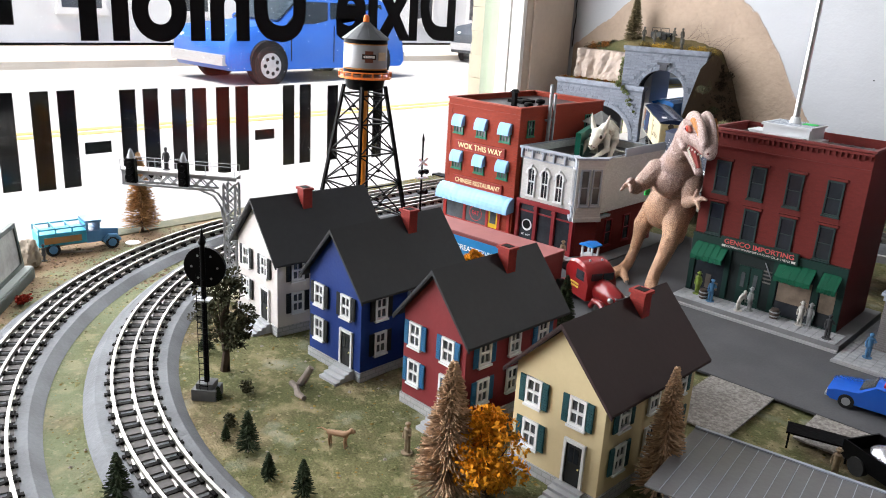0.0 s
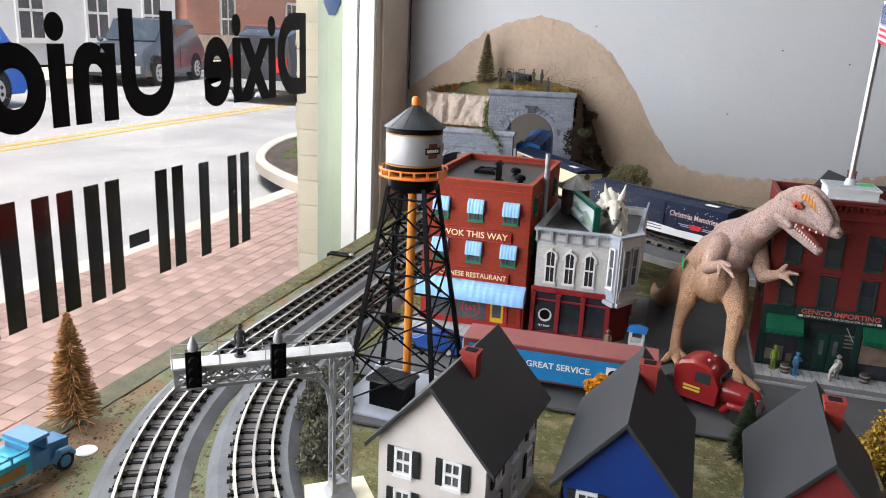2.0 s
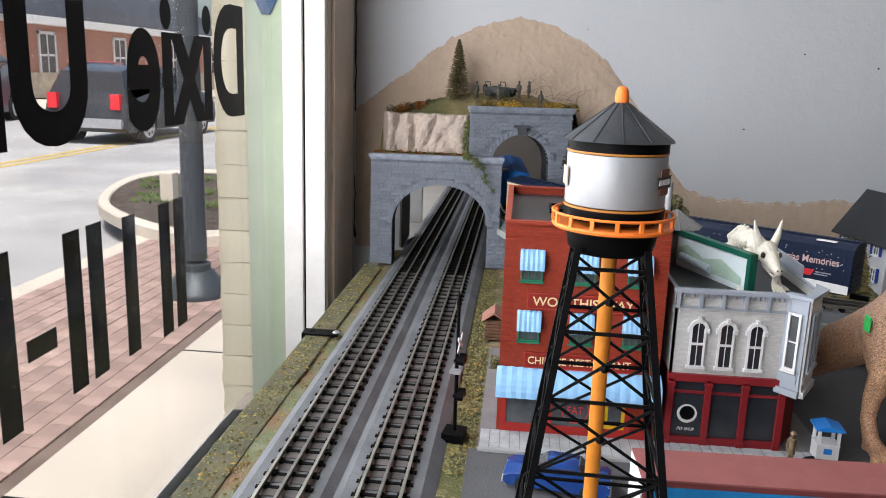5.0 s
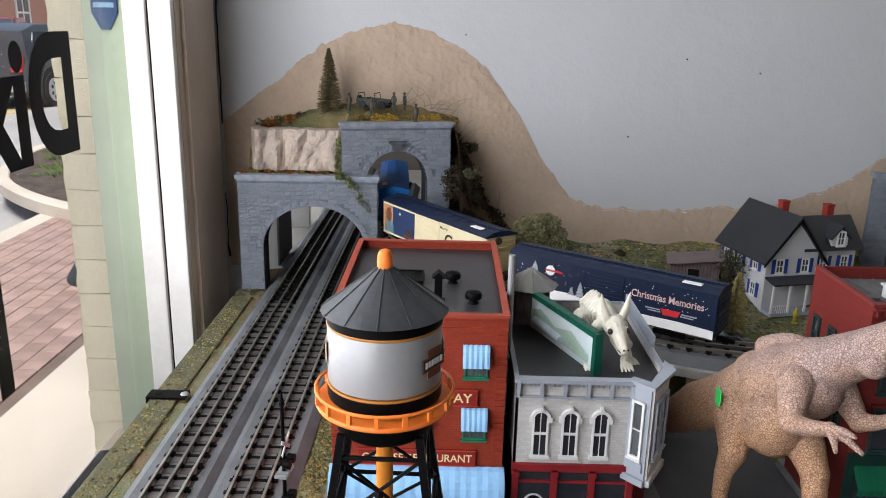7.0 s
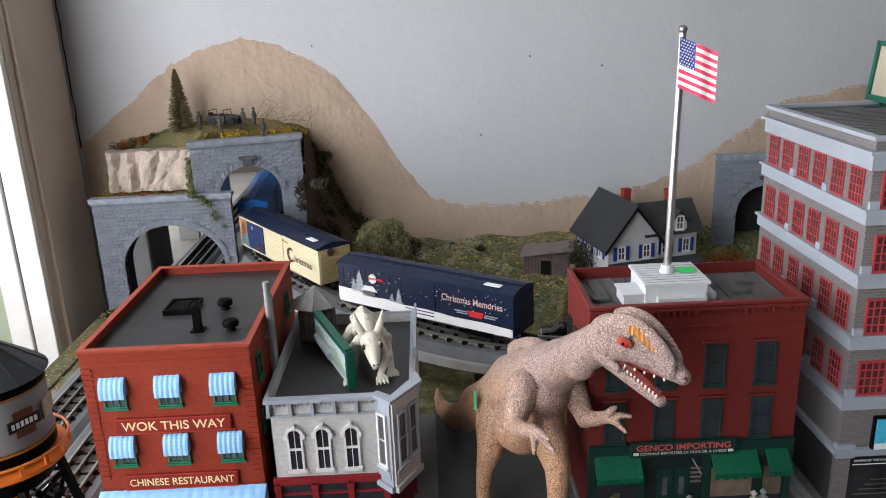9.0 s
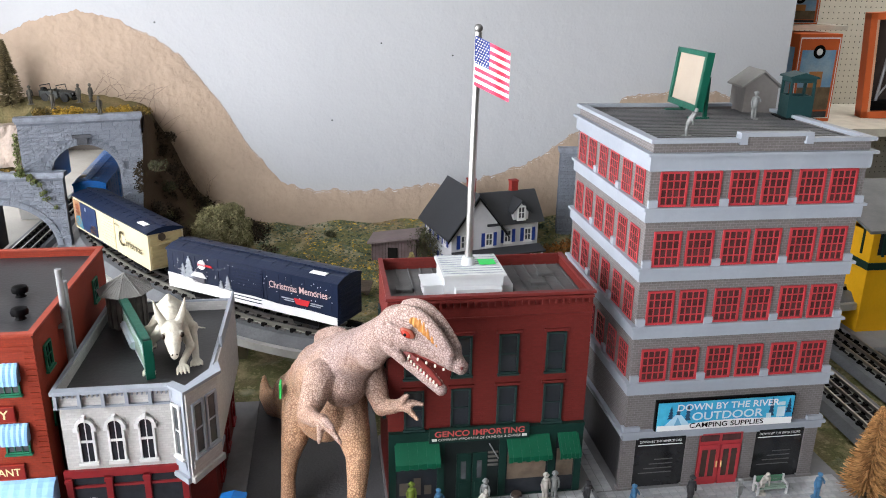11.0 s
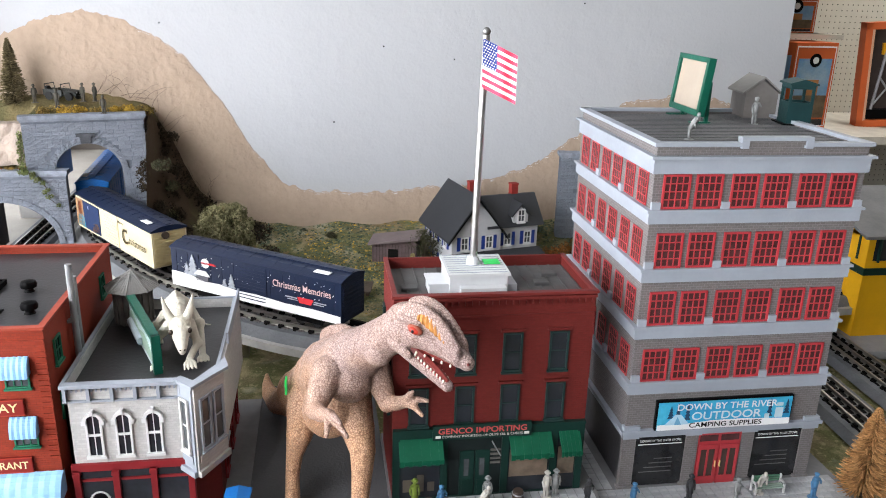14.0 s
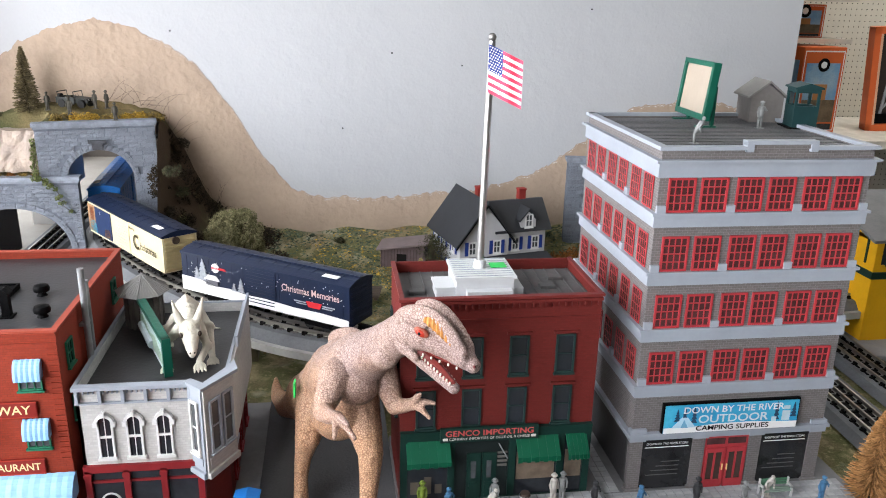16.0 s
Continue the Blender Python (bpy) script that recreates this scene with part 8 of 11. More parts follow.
def bone_creature():
    th = thing("bone_creature", at(-0.727, 1.190, 0.164) @ Matrix.Rotation(radians(12), 4, "Z") @ Matrix.Diagonal((0.88, 0.78, 0.93, 1)), "ivory plastic skeleton creature crouching on the shop roof", "toy creature")
    bm = bmesh.new()
    blob_chain(bm, [(0.0, 0.072, 0.014, 0.007), (0.0, 0.060, 0.030, 0.014), (0.0, 0.036, 0.046, 0.0155), (0.0, 0.012, 0.052, 0.0140), (0.0, -0.012, 0.049, 0.0115), (0.0, -0.026, 0.046, 0.0105)], 12)
    blob_chain(bm, [(0.0, -0.034, 0.047, 0.0135), (0.0, -0.048, 0.040, 0.0105), (0.0, -0.060, 0.034, 0.0078), (0.0, -0.070, 0.030, 0.0052)], 12)
    blob_chain(bm, [(0.0, -0.040, 0.034, 0.0075), (0.0, -0.062, 0.025, 0.0042)], 10)
    tube([(0.0, 0.072, 0.010), (0.012, 0.086, 0.004), (0.030, 0.088, 0.003), (0.044, 0.080, 0.003)], [0.004, 0.003, 0.002, 0.001], 7, bm)
    for s in (-1, 1):
        blob_chain(bm, [(s * 0.0085, -0.032, 0.054, 0.0060), (s * 0.0135, -0.031, 0.066, 0.0048), (s * 0.0165, -0.030, 0.0765, 0.0026), (s * 0.0180, -0.0295, 0.0845, 0.0010)], 9)
        ball((s * 0.0095, -0.046, 0.0455), 0.0046, bm)
    for arm in (((0.012, -0.014, 0.042, 0.008), (0.020, -0.030, 0.022, 0.005), (0.008, -0.050, 0.010, 0.0045)), ((-0.012, -0.014, 0.042, 0.008), (-0.028, -0.010, 0.026, 0.005), (-0.031, -0.034, 0.005, 0.0045)), ((0.014, 0.030, 0.042, 0.010), (0.025, 0.004, 0.034, 0.0058), (0.025, -0.026, 0.005, 0.0046)), ((-0.013, 0.050, 0.032, 0.011), (-0.028, 0.036, 0.024, 0.006), (-0.028, 0.052, 0.005, 0.005))):
        blob_chain(bm, arm, 9)
        ball(arm[1][:3], arm[1][3] * 1.35, bm)
        hx, hy, hz, _ = arm[-1]
        for k in range(4):
            blob_chain(bm, [(hx, hy, hz, 0.003), (hx - 0.006 + 0.004 * k, hy - 0.009, max(hz - 0.002, 0.002), 0.0021), (hx - 0.007 + 0.0045 * k, hy - 0.017, max(hz - 0.006, 0.0016), 0.0015)], 6)
    for k in range(8):
        ball((0, 0.066 - 0.010 * k, 0.046 + 0.018 * math.sin(math.pi * (k + 1) / 9)), 0.0040, bm, (0.8, 0.6, 1.5), 8)
    for k in range(7):
        for s in (-1, 1):
            tube([(0, 0.050 - 0.008 * k, 0.064), (s * 0.0155, 0.048 - 0.008 * k, 0.052), (s * 0.0140, 0.045 - 0.008 * k, 0.034)], [0.0026, 0.0024, 0.0016], 6, bm)
    fused("body", bm, ivory, th, 0.0011, "ribbed ivory bones", 1)
    M_eye = M("brown_eye_socket", (0.035, 0.022, 0.015), 0.4)
    for s in (-1, 1):
        part("eye", ball((s * 0.0108, -0.0475, 0.0455), 0.0043, sc=(0.7, 1.1, 0.85)), M_eye, th, "dark eye socket", smooth=True)
        part("nostril", ball((s * 0.0026, -0.0742, 0.0315), 0.0012), M_eye, th, smooth=True)
    part("mouth", box(-0.0045, -0.0695, 0.0265, 0.0045, -0.052, 0.0280), M("mouth_shadow", (0.10, 0.06, 0.05), 0.6), th)


bone_creature()


# ---- things on the roofs ----
def hex_hut():
    th = thing("roof_cistern", at(-0.797, 1.288, 0.156), "round grey wooden cistern with a conical roof on the shop", "cistern")
    g = M("weathered_grey_wood", (0.19, 0.175, 0.165), 0.8, var=0.35, scale=60)
    part("drum", lathe([(0.020, 0.008), (0.0215, 0.010), (0.0225, 0.030), (0.0215, 0.056)], 16), g, th)
    for i in range(16):
        a = 2 * math.pi * i / 16
        part("stave", box(-0.0012, -0.0018, 0.009, 0.0008, 0.0018, 0.055), g, th, m=Matrix.Rotation(a, 4, "Z") @ at(0.0225, 0, 0))
    rf = bmesh.new()
    metal = M("grey_ribbed_metal", (0.26, 0.255, 0.245), 0.55, var=0.2)
    n = 8
    for i in range(n):
        a, b = 2 * math.pi * i / n, 2 * math.pi * (i + 1) / n
        p = [rf.verts.new(q) for q in ((0.033 * math.cos(a), 0.033 * math.sin(a), 0.053), (0.033 * math.cos(b), 0.033 * math.sin(b), 0.053), (0, 0, 0.074))]
        rf.faces.new(p)
        part("roof_rib", cyl((0.033 * math.cos(a), 0.033 * math.sin(a), 0.0535), (0, 0, 0.0745), 0.0008, n=5), metal, th)
        for k in range(1, 6):
            u = Vector((math.cos(a), math.sin(a), 0)).lerp(Vector((math.cos(b), math.sin(b), 0)), k / 6) * 0.033
            part("roof_rib", cyl((u.x, u.y, 0.0533), (u.x * 0.15, u.y * 0.15, 0.0712), 0.0004, n=4), metal, th)
    bmesh.ops.remove_doubles(rf, verts=rf.verts[:], dist=0.00005)
    part("conical_roof", rf, metal, th, "ribbed grey roof")
    for x, y in ((-0.015, -0.015), (0.015, -0.015), (0.015, 0.015), (-0.015, 0.015)):
        part("leg", box(x - 0.002, y - 0.002, 0, x + 0.002, y + 0.002, 0.010), g, th)


hex_hut()


def roof_billboard(m, w, h, face, label, seed=0, legs=0.0, picture=True, lean=0.0):
    tip = Matrix.Rotation(radians(-lean), 4, "X")
    th = thing("roof_billboard", m, label, "billboard", "billboards on the roofs")
    fg = M("glossy_green_frame", (0.008, 0.10, 0.065), 0.35)
    part("backing", box(-w / 2, 0.0, legs, w / 2, 0.004, legs + h), fg, th, m=tip)
    part("frame", boxes([(-w / 2 - 0.002, -0.004, legs, -w / 2 + 0.004, 0.005, legs + h + 0.002), (w / 2 - 0.004, -0.004, legs, w / 2 + 0.002, 0.005, legs + h + 0.002), (-w / 2, -0.004, legs + h - 0.004, w / 2, 0.005, legs + h + 0.002), (-w / 2, -0.004, legs, w / 2, 0.005, legs + 0.007)]), fg, th, "green frame", m=tip)
    fc = part("poster", box(-w / 2 + 0.004, -0.0012, legs + 0.007, w / 2 - 0.004, 0.0, legs + h - 0.004), face, th, "poster", m=tip)
    if picture:
        bm = prism([(-w * 0.40, legs + h * 0.5), (-w * 0.2, legs + h * 0.74), (0.0, legs + h * 0.55), (w * 0.2, legs + h * 0.7), (w * 0.42, legs + h * 0.45), (w * 0.42, legs + h * 0.28), (-w * 0.40, legs + h * 0.3)], -0.0018, -0.0012)
        part("landscape", bm, M("pale_green_picture", (0.42, 0.56, 0.46), 0.5), fc, "pale green hills")
        part("boat", cyl((-w * 0.25, -0.0024, legs + h * 0.42), (w * 0.1, -0.0024, legs + h * 0.36), h * 0.10, n=10), M("pale_blue_picture", (0.55, 0.66, 0.72), 0.5), fc, "pale blue shape")
    for s in (-1, 1):
        part("foot", boxes([(s * w * 0.42 - 0.003, -0.008, 0, s * w * 0.42 + 0.003, 0.018, 0.003), (s * w * 0.42 - 0.002, 0.011 if lean else 0.004, 0, s * w * 0.42 + 0.002, 0.015 if lean else 0.008, legs + h * 0.6)]), fg, th)
    return th


poster = M("faded_poster", (0.62, 0.70, 0.72), 0.4, var=0.08)
blank = M("blank_buff_poster", (0.38, 0.32, 0.26), 0.5, var=0.06)
roof_billboard(pose(-0.775, 1.215, 0.1575, 0, 0, -67.5), 0.168, 0.050, poster, "green framed billboard with a faded picture on the shop roof", 1)
roof_billboard(pose(-0.1075, 1.290, 0.4150, 0, 0, -91), 0.082, 0.068, blank, "green framed blank billboard on the store roof", 2, 0.010, False, 6)


def roof_hut(m):
    th = thing("roof_hut", m, "grey roof hut with a pitched roof", "hut")
    g = M("hut_grey", (0.20, 0.185, 0.175), 0.7, var=0.2)
    part("wall", prism([(-0.021, 0), (0.021, 0), (0.021, 0.034), (0, 0.050), (-0.021, 0.034)], -0.024, 0.024), g, th)
    for s in (-1, 1):
        pr = [(0, 0.052), (s * 0.026, 0.032), (s * 0.026, 0.034), (0, 0.0545)]
        part("roof", prism(pr, -0.028, 0.028), M("hut_roof", (0.24, 0.23, 0.22), 0.6), th)


def guard_booth(m):
    th = thing("guard_booth", m, "dark teal guard booth with open windows on the store roof", "booth")
    t = M("dark_teal_paint", (0.012, 0.045, 0.048), 0.5, var=0.2)
    rows_ = [(-0.015, -0.015, 0, 0.015, -0.0135, 0.028), (-0.015, 0.0135, 0, 0.015, 0.015, 0.028), (-0.015, -0.0135, 0, -0.0135, 0.0135, 0.028), (0.0135, -0.0135, 0, 0.015, 0.0135, 0.028)]
    part("lower_wall", boxes(rows_), t, th)
    for x in (-0.0135, 0.0135):
        for y in (-0.0135, 0.0135):
            part("corner_post", box(x - 0.0015, y - 0.0015, 0.028, x + 0.0015, y + 0.0015, 0.044), t, th)
    part("head_band", box(-0.015, -0.015, 0.044, 0.015, 0.015, 0.049), t, th)
    part("roof", prism([(-0.0175, 0.049), (0.0175, 0.049), (0.0175, 0.051), (0, 0.056), (-0.0175, 0.051)], -0.0175, 0.0175), t, th)
    part("base", box(-0.020, -0.020, -0.001, 0.020, 0.020, 0.002), black_plastic, th)


roof_hut(pose(0.001, 1.318, 0.4150, 0, 0, -8))
guard_booth(pose(0.022, 1.255, 0.4160, 0, 0, -10))
steel_dark = M("dark_vent_plastic", (0.075, 0.075, 0.08), 0.5)
for x, y in ((-0.125, 1.235), (-0.170, 1.200), (-0.07, 1.190), (-0.03, 1.215)):
    tagged(part("roof_block", box(x - 0.008, y - 0.004, 0.4100, x + 0.008, y + 0.004, 0.4165, bevel=0.0006), steel_dark), "small dark vent block on the store roof", "roof vent", "vent blocks on the roof")


# ---- plastic figures ----
def figure(m, mat, label, h=0.030, pose_kind=0, group="plastic figures"):
    """A plain standing figurine in one mesh."""
    bm = bmesh.new()
    s = h / 0.030
    lathe([(0.0052, 0), (0.0054, 0.0006), (0.005, 0.001)], 12, bm)
    for k in (-1, 1):
        tube([(k * 0.0015, 0, 0.001), (k * 0.0016, 0.0006, 0.007), (k * 0.0012, 0, 0.0135)], [0.0015, 0.0015, 0.0019], 7, bm)
    lean = 0.006 if pose_kind == 2 else 0.0
    tube([(0, 0, 0.0125), (0, -lean * 0.4, 0.018), (0, -lean, 0.0235), (0, -lean, 0.0248)], [0.0026, 0.0030, 0.0032, 0.0012], 9, bm)
    ball((0, -lean * 1.15, 0.0272), 0.0023, bm, (0.9, 0.95, 1.1), 9)
    ball((0, -lean, 0.0225), 0.0036, bm, (1.05, 0.68, 0.75), 9)
    if pose_kind == 0:
        lathe([(0.0036, 0.0095), (0.0031, 0.0135), (0.0029, 0.0185), (0.0033, 0.0228), (0.0012, 0.0246)], 10, bm)
        lathe([(0.0034, 0.0283), (0.0033, 0.0287), (0.0021, 0.0288), (0.0018, 0.0306), (0.0004, 0.0309)], 10, bm)
    elif pose_kind == 1:
        lathe([(0.0026, 0.0278), (0.0025, 0.0290), (0.0004, 0.0302)], 10, bm)
        ball((0, 0.0006, 0.0148), 0.0030, bm, (1.0, 0.75, 1.0), 9)
    for k in (-1, 1):
        if pose_kind == 1 and k == 1:
            tube([(k * 0.0030, -lean, 0.0232), (k * 0.0052, -0.001, 0.0195), (k * 0.0030, -0.0040, 0.0200)], [0.0012, 0.0011, 0.0009], 6, bm)
        else:
            tube([(k * 0.0030, -lean, 0.0232), (k * 0.0044, -lean * 0.7, 0.018), (k * 0.0040, -0.0015 - lean * 0.7, 0.0130)], [0.0012, 0.0011, 0.0009], 6, bm)
    me = mesh_of("figurine", bm, mat, True)
    ob = part("figurine", me, None, None, label, m=m @ Matrix.Diagonal((s, s, s, 1)), category="figurine", group=group)
    return ob


f_grey, f_white = M("grey_figure", (0.30, 0.31, 0.31), 0.6, var=0.4, scale=120), M("pale_figure", (0.60, 0.57, 0.52), 0.6, var=0.35, scale=120)
f_green, f_blue, f_dark = M("green_figure", (0.22, 0.30, 0.05), 0.6, var=0.4, scale=120), M("blue_figure", (0.08, 0.22, 0.40), 0.6, var=0.4, scale=120), M("dark_figure", (0.05, 0.05, 0.055), 0.6, var=0.4, scale=120)
f_tan, f_olive = M("tan_figure", (0.30, 0.22, 0.14), 0.6, var=0.4, scale=120), M("olive_figure", (0.095, 0.088, 0.072), 0.7, var=0.4, scale=120)
for x, y, mt, a, k, what in ((-0.470, 1.076, f_green, 0, 0, "green plastic figure before the importing store"), (-0.442, 1.062, f_blue, 20, 1, "pale blue plastic figure before the importing store"), (-0.388, 1.072, f_grey, -30, 0, "grey plastic figure before the importing store"),
                             (-0.398, 1.058, f_white, 70, 2, "crouching white plastic figure on the pavement"), (-0.318, 1.075, f_white, 10, 0, "white plastic figure on the pavement"), (-0.307, 1.077, f_grey, -10, 0, "grey plastic figure on the pavement"), (-0.275, 1.056, f_dark, 15, 1, "dark plastic figure with a red cap"),
                             (-0.222, 1.045, f_blue, 25, 1, "blue plastic figure before the outdoor store"), (-0.150, 1.052, f_dark, 0, 0, "dark plastic figure before the outdoor store"), (-0.098, 1.040, f_grey, 40, 1, "grey plastic figure before the outdoor store"), (0.0, 1.040, f_blue, 0, 1, "blue plastic figure before the outdoor store"),
                             (-0.060, 1.056, f_white, 0, 2, "pale seated plastic figure on a bench"), (-0.703, 1.066, f_tan, 0, 0, "tan plastic figure beside the kiosk")):
    up = -0.496 < x < -0.255
    figure(at(x, y + (0.009 if up else 0.016 if x > -0.255 else 0), 0.0134 if up else 0.0068) @ Matrix.Rotation(radians(a), 4, "Z"), mt, what, 0.0345, k)
figure(at(-0.034, 1.250, 0.4155), f_grey, "grey plastic figure on the store roof", 0.034, 1)
figure(at(-0.167, 1.148, 0.4155) @ Matrix.Rotation(radians(60), 4, "Z"), f_grey, "stooping plastic figure on the store roof", 0.031, 2)
figure(at(-0.461, 0.471, 0.0), f_tan, "brown plastic figure on the lawn", 0.033, 1)
figure(at(-0.545, 0.937, 0.0035), f_green, "green plastic figure in the street", 0.030)
for x, y, z, a in ((-1.092, 1.930, 0.338, 40), (-1.046, 1.905, 0.333, 0), (-1.006, 1.930, 0.341, -20), (-0.986, 1.935, 0.341, 60), (-0.962, 1.893, 0.324, 10)):
    figure(at(x, y, z) @ Matrix.Rotation(radians(a), 4, "Z"), f_olive, "olive plastic soldier figure on the hill", 0.034, 0, "soldier figures on the hill")
figure(at(-1.205, 0.425, 0.0), f_dark, "dark plastic figure beside the blue truck", 0.026)


def dog():
    bm = bmesh.new()
    tube([(-0.012, 0, 0.013), (-0.004, 0, 0.0135), (0.006, 0, 0.014), (0.011, 0, 0.018), (0.016, 0, 0.0195)], [0.0026, 0.0030, 0.0034, 0.0022, 0.0018], 9, bm)
    ball((0.0125, 0, 0.0195), 0.0026, bm)
    for x in (-0.009, 0.007):
        for s in (-1, 1):
            tube([(x, s * 0.0017, 0.012), (x - 0.001, s * 0.002, 0.006), (x, s * 0.002, 0.0)], [0.0016, 0.0011, 0.0010], 6, bm)
    tube([(-0.012, 0, 0.014), (-0.019, 0, 0.016), (-0.024, 0, 0.014)], [0.001, 0.0008, 0.0004], 5, bm)
    part("dog_figurine", bm, M("tan_dog", (0.34, 0.20, 0.11), 0.6, var=0.2), None, "tan plastic dog on the lawn", smooth=True, m=at(-0.512, 0.430, 0) @ Matrix.Rotation(radians(25), 4, "Z"), category="figurine")


dog()


def log(m, l, r, label):
    bm = tube([(-l / 2, 0, r), (-l * 0.2, r * 0.4, r * 1.2), (l * 0.15, -r * 0.3, r), (l / 2, 0.002, r * 1.3)], [r, r * 0.9, r * 1.05, r * 0.8], 9)
    part("fallen_log", bm, M("pale_driftwood", (0.30, 0.25, 0.21), 0.85, var=0.4, scale=80), None, label, m=m, smooth=True, category="log")


log(pose(-0.632, 0.480, 0, 0, -58, 30), 0.045, 0.0045, "leaning pale driftwood stump on the lawn")
log(pose(-0.622, 0.462, 0, 0, 0, -20), 0.040, 0.0035, "pale driftwood log on the lawn")
log(pose(-1.215, 0.475, 0, 0, 0, 60), 0.05, 0.002, "thin brown branch beside the truck")


def rock(m, sc, mat, label, seed, name="rock"):
    bm = bmesh.new()
    bmesh.ops.create_icosphere(bm, subdivisions=4, radius=1.0)
    for v in bm.verts:
        p = v.co.normalized()
        f = 1 + 0.35 * noise.noise(p * 1.3 + Vector((seed, 0, 0))) + 0.16 * noise.noise(p * 3.5 + Vector((seed, 4, 0))) + 0.06 * noise.noise(p * 9 + Vector((seed, 0, 2)))
        v.co = Vector((p.x * sc[0], p.y * sc[1], p.z * sc[2])) * f
    return part(name, bm, mat, None, label, m=m, category="rock", smooth=True)


rock(at(-1.194, 0.399, 0.018), (0.020, 0.016, 0.024), M("buff_boulder", (0.42, 0.36, 0.29), 0.9, var=0.3, scale=50, bump=0.6), "buff boulder beside the blue truck", 3)
# cliff casting over the lower portal: a folded face of buff rock
bm = bmesh.new()
cols = []
for i in range(46):
    u = i / 45
    col = []
    for j in range(22):
        v = j / 21
        x, z = -1.283 + 0.190 * u, 0.228 + 0.076 * v + 0.004 * noise.noise((u * 8, 3, 0)) * v
        fold = 0.026 * abs(noise.noise((u * 5, v * 1.2, 0))) + 0.009 * abs(noise.noise((u * 11, v * 3, 1))) + 0.0016 * noise.noise((u * 40, v * 16, 2))
        edge = 0.03 * max(0, 0.08 - u) / 0.08 + 0.03 * max(0, u - 0.92) / 0.08
        col.append(bm.verts.new((x, 1.905 - fold - 0.012 * (1 - v) + edge, z)))
    top = bm.verts.new((-1.283 + 0.190 * u, 1.945, 0.304 + 0.003 * noise.noise((u * 9, 0, 0))))
    col.append(top)
    cols.append(col)
for p, q in zip(cols, cols[1:]):
    for j in range(22):
        bm.faces.new((p[j], q[j], q[j + 1], p[j + 1]))
part("cliff_face", bm, rock_mat, None, "folded buff rock face above the lower portal", kind=S, category="rock")
# twiggy brush along the hill's edge
bm = bmesh.new()
rs = random.Random(5)
for k in range(26):
    x = -1.0 + 0.21 * rs.random()
    z = float(np.interp(x, bx, bz)) + 0.005
    p = Vector((x, 1.985, z))
    pts = [p]
    d = Vector((rs.uniform(-0.2, 0.9), 0, rs.uniform(0.2, 1.0))).normalized()
    for s in range(5):
        d = (d + Vector((rs.uniform(-0.4, 0.5), 0, rs.uniform(-0.5, 0.25)))).normalized()
        q = pts[-1] + d * rs.uniform(0.007, 0.016)
        q.y = 1.990 + rs.uniform(-0.006, 0.006)
        pts.append(q)
    tube(pts, [0.0005, 0.0004, 0.0003, 0.0003, 0.0002, 0.0001], 4, bm)
part("dry_twigs", bm, M("dry_twig", (0.20, 0.15, 0.115), 0.9), None, "thin dry twigs against the painted mountain", kind="stuff", category="twigs")


# ---- the train ----
def on_track(path, s):
    """Place and heading at s metres along a path."""
    run = 0.0
    for p, q in zip(path, path[1:]):
        d = (q - p).length
        if run + d >= s:
            return p.lerp(q, (s - run) / d), math.atan2(q.y - p.y, q.x - p.x)
        run += d
    return path[-1], 0.0


def nearest_s(path, x, y):
    best, run, at_s = 9, 0.0, 0.0
    for p, q in zip(path, path[1:]):
        d = math.hypot(p.x - x, p.y - y)
        if d < best:
            best, at_s = d, run
        run += (q - p).length
    return at_s


